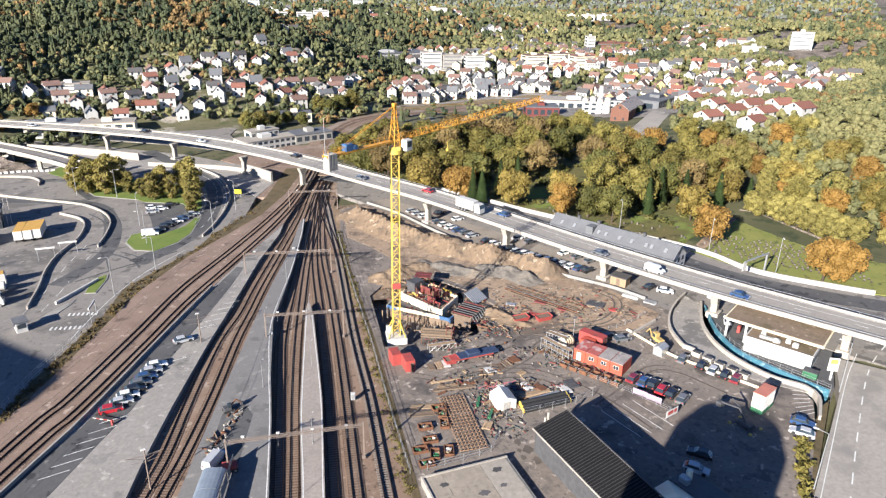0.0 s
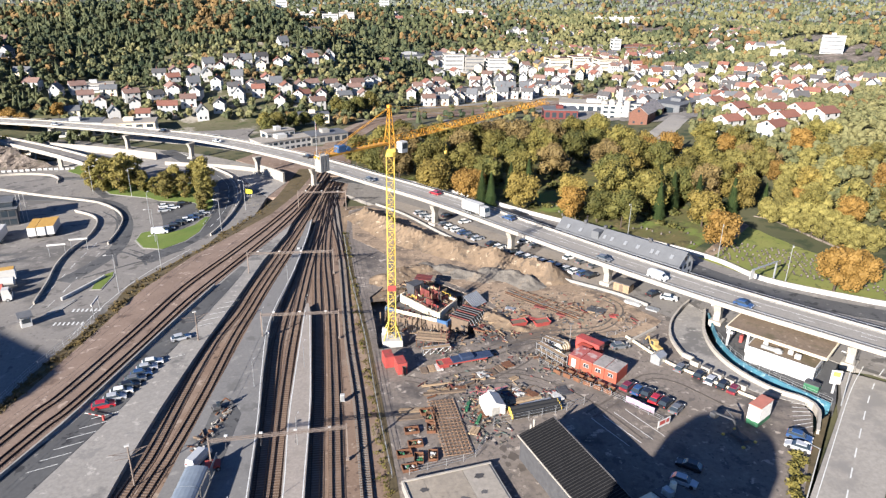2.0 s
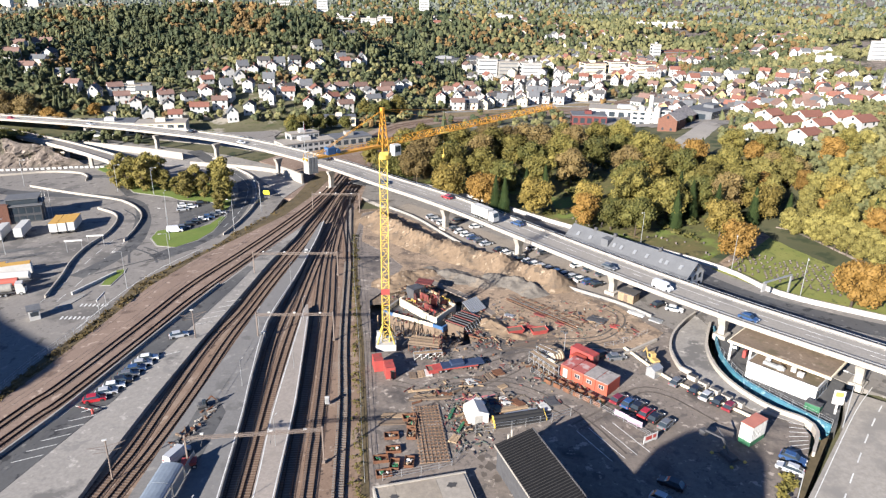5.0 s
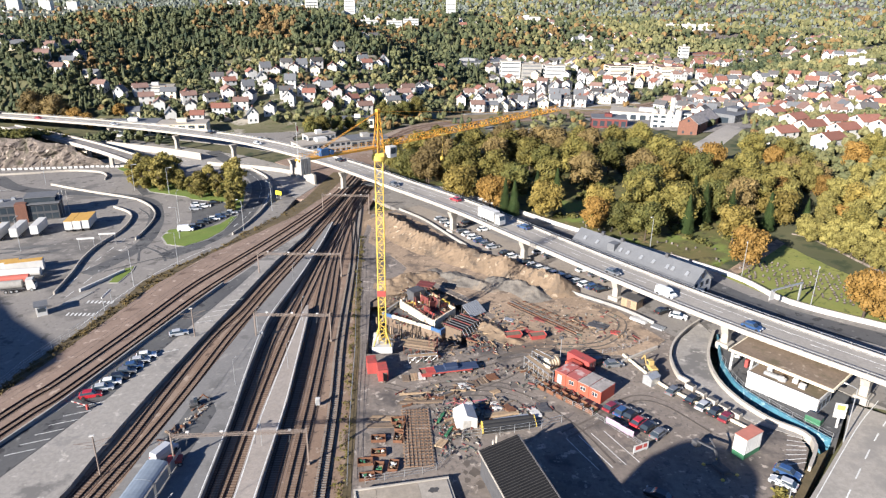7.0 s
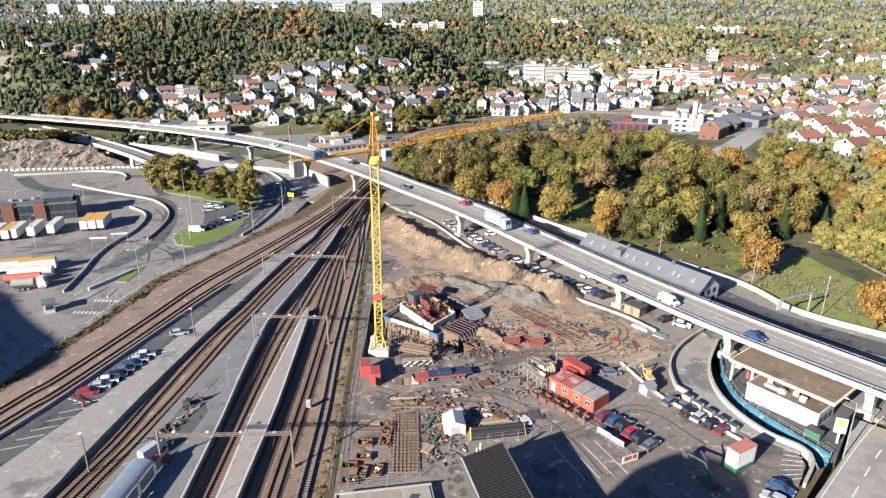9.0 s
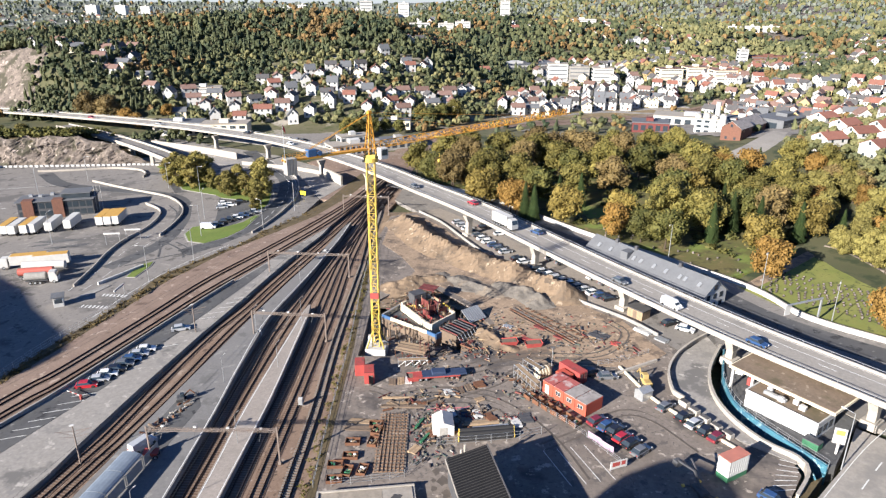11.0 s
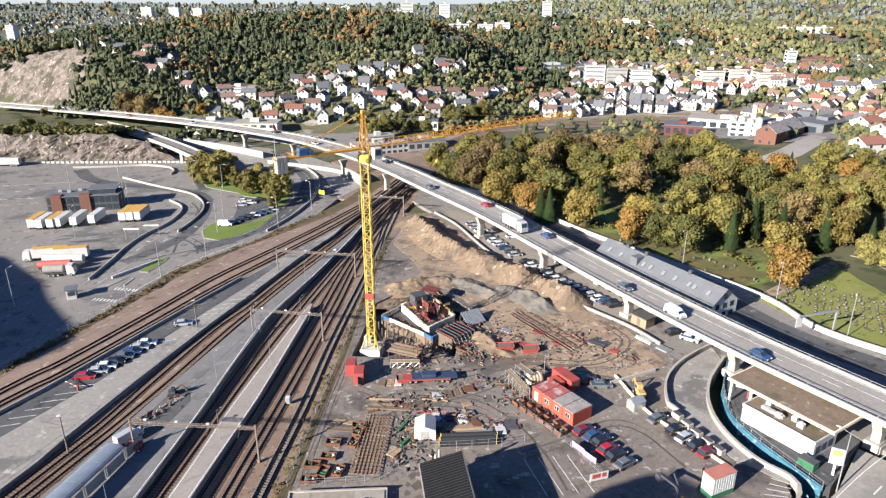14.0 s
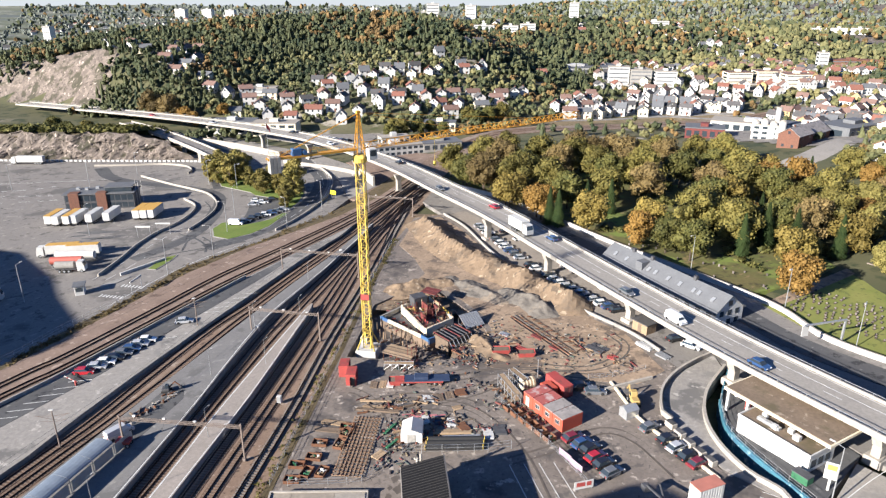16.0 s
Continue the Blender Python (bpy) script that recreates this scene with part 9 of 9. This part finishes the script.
part("roof", MB().box(-2.5, -1.9, 2.404, 2.5, 1.9, 2.65), M["roof_dark"], th)
part("door", MB().box(-0.5, -1.65, 0, 0.5, -1.604, 2.0), M["timber_dark"], th)
# scattered small clutter on the site
clutter = MB()
for k in range(1150):
    a = rng.random()
    if a < 0.5:
        cx, cy = rng.choice(((9, -8), (12, -10), (20, -16), (26, -15), (12, -23), (30, -30), (32, -22), (14, -36), (15, -30), (24, -5), (5, 8), (14, 18), (19, 10), (22, 2), (2, 20), (10, -3)))
        x, y = rng.gauss(cx, 1.8), rng.gauss(cy, 1.5)
    elif a < 0.8:
        x, y = rng.uniform(24, 58), rng.uniform(-8, 16)
    else:
        x, y = rng.uniform(12, 20), rng.uniform(-44, -26)
    l, w, h = rng.uniform(0.2, 1.5) * rng.random(), rng.uniform(0.08, 0.3), rng.uniform(0.04, 0.25)
    clutter.box(-l / 2, -w / 2, 0.1, l / 2, w / 2, 0.15 + h, 0, at(x, y, 0.05, rng.uniform(0, 180)))
put("site_clutter", clutter, island_mat("mixed_site_scrap", [(0.3, 0.22, 0.14), (0.08, 0.07, 0.065), (0.2, 0.06, 0.05), (0.35, 0.33, 0.3), (0.16, 0.13, 0.1), (0.07, 0.09, 0.08), (0.12, 0.1, 0.085), (0.05, 0.045, 0.045)]), label="loose boards, scrap and offcuts on the site", category="clutter", kind="stuff")

# ---- foreground roofs ----
flat = thing("flat_roof_building", "low building with a pale beige felt roof", "building", "", pose(-1.6, -52.9, G0(0, -58), 0, 0, 11))
part("wall", MB().box(0, -42, -1, 15.9, 0, 1.5), M["concrete_grey"], flat)
for k, (x0, x1, m) in enumerate(((0.4, 3.6, "roof_felt"), (3.6, 10.6, "roof_felt"), (10.6, 15.5, "roof_pale"))):
    part("roof_strip", MB().box(x0, -41.6, 1.504, x1 - 0.05, -0.4, 1.6 + 0.01 * k), M[m], flat)
part("parapet", MB().box(0, -0.3, 1.504, 15.9, 0, 1.8).box(0, -42, 1.504, 0.3, -0.3, 1.8), M["concrete"], flat)
for x, y, r in ((3, -3, 0.7), (12.8, -2.6, 0.85), (8.4, -7, 0.9), (12.2, -6.4, 0.6)):
    ring = [(x + r * (1 + 0.22 * math.sin(k * 1.7 + x)) * math.cos(k * 0.42), y + r * 0.7 * (1 + 0.25 * math.sin(k * 2.3 + y)) * math.sin(k * 0.42)) for k in range(15)]
    part("roof_stain", MB().prism(ring, lambda u, v: 1.55, lambda u, v: 1.655), M["roof_dark"], flat)
slab("roof_side_yard", [(14.6, -50.4), (15.4, -46.4), (19.0, -42.0), (24.5, -39.6), (30, -44), (40, -95), (16, -95)], 0.2, 0.5, M["mud"], label="worn concrete strip beside the shed")
for x, y, r in ((17.4, -45.4, 0.7), (18.6, -47.6, 0.9), (17.2, -49.6, 0.5), (19.4, -50.8, 0.8), (17.0, -47.6, 0.4)):
    slab("oil_stain", [(x + r * (1 + 0.3 * math.sin(k * 1.9 + y)) * math.cos(k * 0.57), y + 1.3 * r * (1 + 0.25 * math.sin(k * 2.7 + x)) * math.sin(k * 0.57)) for k in range(11)], 0.207, 0.3, M["tyre"], label="dark oil stain on the concrete strip")
shed = thing("black_shed", "long shed with a black ribbed sheet roof", "building", "", pose(22.5, -47.4, G0(22, -52), 0, 0, 15.5))
part("wall", MB().prism([(-3.2, -46), (3.3, -46), (3.3, -0.25), (-3.2, -0.25)], lambda x, y: -2.0, lambda x, y: 5.9 + x * 0.265), M["steel_dark"], shed)
part("roof", MB().hull([(-3.5, -46, 5.0), (3.5, -46, 6.85), (3.5, 0.1, 6.85), (-3.5, 0.1, 5.0), (-3.5, -46, 5.12), (3.5, -46, 6.97), (3.5, 0.1, 6.97), (-3.5, 0.1, 5.12)], [(3, 2, 1, 0), (4, 5, 6, 7), (0, 1, 5, 4), (1, 2, 6, 5), (2, 3, 7, 6), (3, 0, 4, 7)]), M["sheet_black"], shed)
for k in range(76):
    y = -0.2 - k * 0.6
    part("roof_rib", MB().beam((-3.5, y, 5.13), (3.5, y, 6.98), 0.1, 0.07), M["roof_black"], shed)
part("ridge_cap", MB().beam((3.5, -46, 7.0), (3.5, 0.1, 7.0), 0.2, 0.1), M["roof_dark"], shed)
part("eave_trim", MB().box(-3.65, -46, 4.85, -3.504, 0.2, 5.1), M["concrete"], shed)
part("vent_stack", MB().tube((-0.2, 0.5, 2.0), (-0.2, 0.5, 7.2), 0.22, 0.22, 10), M["concrete"], shed)
part("flue_pipe", MB().tube((-0.8, 0.5, 2.0), (-0.8, 0.5, 6.3), 0.22, 0.22, 10), M["concrete"], shed)
villa = thing("cream_roof_building", "building with a cream ridged roof and dark flat wing", "building", "", pose(35, -67.4, G0(35, -67), 0, 0, 24))
part("wall", MB().box(-5.5, -14, -1, 6.5, 1.6, 5.2), M["white"], villa)
part("roof", MB().hull([(-6, -14.4, 5.204), (2, -14.4, 5.204), (2, 2, 5.204), (-6, 2, 5.204), (-2, -10, 7.6), (-2, -2, 7.6)], [(0, 1, 4), (1, 2, 5, 4), (2, 3, 5), (3, 0, 4, 5), (3, 2, 1, 0)]), M["cream"], villa)
part("flat_wing", MB().box(2.1, -14, 5.204, 6.6, 1.8, 5.5), M["roof_dark"], villa)
part("chimney", MB().tube((4.6, 0.2, 5.5), (4.6, 0.2, 7.2), 0.55, 0.5, 12), M["cream"], villa)
part("vent_box", MB().box(2.8, -0.8, 5.504, 3.9, 0.8, 6.6, 0, None, 0.06), M["steel"], villa)

# ---- filling station ----
MOSS = mat("mossy_felt", (0.235, 0.175, 0.125), (0.155, 0.115, 0.082), 0.3, 0.95, fine=1.5, big=((0.11, 0.09, 0.055), 0.2, 0.52, 0.66), patches=(((0.3, 0.24, 0.18), 0.5, 0.6, 0.67),))
st = pose(74.7, -17.1, G0(76, -22) + 0.14, 0, 0, -50.2)
kiosk = thing("filling_station", "white filling station kiosk under a flat canopy", "building", "", st)
part("kiosk_wall", MB().box(6.0, -3.2, 0, 19.8, 3.8, 3.3), M["white"], kiosk)
part("kiosk_roof", MB().box(6.0, -3.2, 3.304, 19.8, 3.8, 3.5), MOSS, kiosk)
part("kiosk_parapet", MB().box(5.9, -3.3, 3.2, 19.9, -3.1, 3.75).box(5.9, -3.1, 3.2, 6.1, 3.9, 3.75).box(19.7, -3.1, 3.2, 19.9, 3.9, 3.75), M["white"], kiosk)
part("canopy", MB().box(0, 0.0, 4.6, 21, 10.2, 5.1), M["cream"], kiosk, "flat canopy with a cream edge")
part("canopy_top", MB().box(0.3, 0.3, 5.104, 20.7, 9.9, 5.2), MOSS, kiosk)
for x in (0.8, 5.0):
    for y in (0.6, 9.4):
        part("column", MB().box(x - 0.25, y - 0.25, 0, x + 0.25, y + 0.25, 4.6, 0, None, 0.03), M["white"], kiosk)
for x, y, s in ((8.4, -0.2, 0.5), (13.6, -0.4, 0.5), (15.2, -1.4, 0.6), (11.4, -1.8, 0.5)):
    part("roof_unit", MB().box(x, y, 3.504, x + s * 2, y + s * 1.6, 4.4, 0, None, 0.06), M["white"], kiosk)
part("roof_duct", MB().box(8.4, -1.6, 3.504, 12.8, -0.7, 4.1, 0, None, 0.1), M["steel"], kiosk)
for k in range(3):
    part("window", MB().box(19.804, -2.6 + k * 2, 0.9, 19.85, -1.2 + k * 2, 2.4), M["glass"], kiosk)
part("pump", MB().box(2.2, 4, 0, 2.9, 5, 1.8, 0, None, 0.05), M["red"], kiosk)
copy_thing(CARS["white"], at(80, -11.2, 0.14, 60))
th = thing("waste_container", "green waste container on the forecourt", "container", "", at(83.6, -36.2, 0.14, -50))
part("body", MB().box(-1.4, -0.9, 0.1, 1.4, 0.9, 1.4, 0, None, 0.06), M["green"], th)
part("lid", MB().box(-1.45, -0.95, 1.404, 1.45, 0.95, 1.55), M["steel_dark"], th)
th = thing("price_sign", "white and yellow pylon sign of the filling station", "sign", "", at(86.9, -38, 0.14, -20))
part("post", MB().box(-0.18, -0.15, 0, 0.18, 0.15, 2.2), M["white"], th)
part("panel", MB().box(-1.0, -0.14, 2.204, 1.0, 0.14, 5.2, 0, None, 0.04), M["white"], th)
part("yellow_field", MB().box(-0.7, -0.17, 3.9, 0.7, -0.144, 4.9), M["yellow"], th)

# ---- slate-roofed terrace by the lower road ----
ter = thing("terrace_house", "long white building with a grey slate roof and skylights", "house", "", pose(71.0, 36.35, G0(71, 36.35) - 0.8, 0, 0, -52.6))
L2, W2, H2, R2 = 20.5, 4.73, 4.86, 3.44
part("wall", MB().hull([(-L2, -W2, -0.5), (L2, -W2, -0.5), (L2, W2, -0.5), (-L2, W2, -0.5), (-L2, -W2, H2), (L2, -W2, H2), (L2, W2, H2), (-L2, W2, H2), (-L2, 0, H2 + R2), (L2, 0, H2 + R2)], [(0, 1, 5, 4), (2, 3, 7, 6), (1, 2, 6, 9, 5), (3, 0, 4, 8, 7)]), M["white"], ter)
rf = MB()
for s in (-1, 1):
    p = [(-L2 - 0.4, s * (W2 + 0.5), H2 - 0.4), (L2 + 0.4, s * (W2 + 0.5), H2 - 0.4), (L2 + 0.4, 0, H2 + R2 + 0.04), (-L2 - 0.4, 0, H2 + R2 + 0.04)]
    rf.hull(p + [(x, y, z + 0.2) for x, y, z in p], [(0, 1, 2, 3), (4, 7, 6, 5), (0, 4, 5, 1), (1, 5, 6, 2), (2, 6, 7, 3), (3, 7, 4, 0)])
part("roof", rf, M["roof_grey"], ter)
for x in (-17, -12.5, -4, -1.5, 3, 7, 11.5, 13.2, 17.5):
    sk = part("skylight", MB().box(-0.45, -0.7, 0, 0.45, 0.7, 0.12), M["steel"], ter)
    sk.matrix_basis = pose(x, -2.6, H2 + R2 * 0.48 + 0.27, math.degrees(math.atan2(R2, W2)), 0, 0)
for x in (-13, -6, 9):
    part("chimney", MB().box(x, -0.4, H2 + R2 - 0.4, x + 0.9, 0.4, H2 + R2 + 1.1), M["steel_dark"], ter)
part("dormer", MB().box(-8, -3.6, H2 + 0.8, -5.6, -0.4, H2 + R2 - 0.2), M["roof_grey"], ter)
for k in range(3):
    for z in (1.0, 3.4, 5.8):
        if z < 5 or k == 1:
            part("window", MB().box(L2 + 0.004, -3.2 + k * 2.6, z, L2 + 0.06, -1.9 + k * 2.6, z + 1.4), M["glass"], ter)
for k in range(12):
    part("window", MB().box(-19.5 + k * 3.4, -W2 - 0.06, 2.6, -18 + k * 3.4, -W2 - 0.004, 4.2), M["glass"], ter)

# ---- churchyard ----
stones = 0
for r in range(12):
    for c in range(23):
        u, v = c / 22, r / 11
        x, y = 101 + 30 * u + 6 * v + rng.uniform(-0.4, 0.4), 29 - 27 * u + 20 * v * (0.75 + 0.25 * u) + rng.uniform(-0.3, 0.3)
        if rng.random() < 0.2 or (y < 17 - (x - 101) * 0.75 + 1):
            continue
        tall = stones % 9 == 0
        ob = thing("gravestone", "small upright gravestone with a planted bed on the lawn", "gravestone", "gravestones", at(x, y, 0.1, -40 + rng.uniform(-8, 8)))
        part("stone", MB().box(-0.24, -0.09, -0.2, 0.24, 0.09, 0.6 if tall else 0.42, 0, None, 0.04), M["stone"], ob)
        part("bed", MB().box(-0.3, -0.6, -0.2, 0.3, -0.11, 0.1, 0, None, 0.03), M["bark"], ob, "dark planted bed")
        stones += 1
for k in range(40):
    x = rng.uniform(62, 104)
    y = 122 - x * 0.93 + rng.uniform(2, 26)
    ob = thing("gravestone", "small old gravestone in the grass under the trees", "gravestone", "gravestones under the trees", at(x, y, 0.06, -40 + rng.uniform(-12, 12)))
    part("stone", MB().box(-0.26, -0.1, -0.2, 0.26, 0.1, rng.uniform(0.5, 0.85), 0, None, 0.05), M["stone"], ob)
slab("gravel_path", [(96, 34), (104, 41.5), (125, 60.5), (133.5, 58.5), (138.6, 31), (136, 31), (130.5, 55), (125.5, 56.5), (105.5, 38), (98, 31.5)], 0.16, 0.3, M["dirt"], label="brown leaf-strewn churchyard border")
slab("lane", [(132.6, 66), (136.2, 66), (144, 30), (146, 18), (142.6, 18), (140.4, 29)], 0.15, 0.4, M["asphalt_pale"], label="grey lane between rows of clipped trees")
wall("old_stone_wall", [(129.6, 62), (133.8, 56), (139.2, 31), (143, 16)], 0.4, 0.9, M["rock"], "old dark stone wall with posts", 0.1, 2.0)
# sign gantry over the lower road
th = thing("sign_gantry", "grey cantilever sign gantry over the road", "gantry", "", at(106.3, 13.4, 0.1, 205))
part("post", MB().box(-0.2, -0.2, 0, 0.2, 0.2, 5.6), M["steel"], th)
part("arm", MB().box(-0.3, -0.18, 5.604, 11, 0.18, 5.95), M["steel"], th)
part("sign_panel", MB().box(9.4, -0.3, 3.0, 11.2, -0.19, 5.5), M["white"], th)
part("sign_mark", MB().box(9.8, -0.34, 4.2, 10.8, -0.304, 5.1), M["orange"], th)

# ---- brush beside the railway ----
def brush(name, spots, size, n, m, label):
    r = random.Random(33)
    mb = MB()
    for x, y, z in spots:
        s = size * r.uniform(0.6, 1.4)
        for _ in range(n):
            d = Vector((r.gauss(0, 1), r.gauss(0, 1), abs(r.gauss(0, 1)))).normalized()
            p = Vector((x, y, z)) + d * s * r.uniform(0.3, 1)
            u = Vector((r.gauss(0, 1), r.gauss(0, 1), r.gauss(0, 0.6))).normalized() * s * 0.35
            v = d.cross(u).normalized() * s * 0.2
            mb.face([p - u, p - v, p + u, p + v])
    put(name, mb, M[m], label=label, category="shrub", kind="stuff")


r2 = random.Random(8)
spots = []
for a, b, c, d in zip(V_OUT, V_OUT[1:], A_OUT, A_OUT[1:]):
    for k in range(42):
        f, g = r2.random(), r2.random()
        x0, y0 = a[0] + (b[0] - a[0]) * f, a[1] + (b[1] - a[1]) * f
        x1, y1 = c[0] + (d[0] - c[0]) * f, c[1] + (d[1] - c[1]) * f
        spots.append((x0 + (x1 - x0) * g, y0 + (y1 - y0) * g, G0(x0, y0) + 0.6))
brush("verge_brush", spots, 0.75, 14, "leaf_brown", "dry brown brush on the railway verge")
spots = []
for k in range(260):
    y = r2.uniform(-55, 70)
    x = -5.3 - (y + 20) * 0.05 + r2.uniform(-1.4, 0.6)
    spots.append((x, y, G0(x, y) + 0.05))
brush("fence_brush", spots, 0.5, 12, "leaf_olive", "yellowing weeds along the site fence")
slab("road_bank", [(74.4, -50), (78.8, -46), (82, -44.2), (60.7, -67.7), (30, -97), (28, -95), (60, -68)], 0.13, 1.0, M["grass_dry"], label="narrow grassy bank beside the road")
spots = [(69.5 - k * 0.34 + r2.uniform(-0.8, 0.8), -52.5 - k * 0.5 + r2.uniform(-0.8, 0.8), G0(66, -58) + 0.1) for k in range(32)]
brush("bank_brush", spots, 0.9, 40, "leaf_olive", "green and brown bushes on the road bank")
spots = []
for k in range(620):
    x = r2.uniform(-305, -176)
    g = r2.random() ** 1.4
    y = 163 + (x + 262) * 0.147 + 50 * g
    spots.append((x - 10 * g, y, G0(x, y) + cut_top(x) * (1 - 0.75 * g ** 1.3) - 0.3))
brush("shelf_brush", spots, 2.4, 60, "leaf_green", "green and russet bushes above the rock face")

r4 = random.Random(17)
spots = []
while len(spots) < 260:
    x, y = r4.uniform(-4, 150), r4.uniform(40, 200)
    if inside(x, y, [(-4, 142), (21, 122), (42, 99), (62, 74), (94, 44), (124, 62), (150, 96), (112, 140), (92, 160), (60, 196), (20, 200)]) and noise.noise(Vector((x / 14, y / 14, 3))) > -0.05:
        spots.append((x, y, HZ(x, y) + 0.3))
brush("park_shrubs", spots, 1.7, 46, "leaf_green", "dark green shrubs under the park trees")
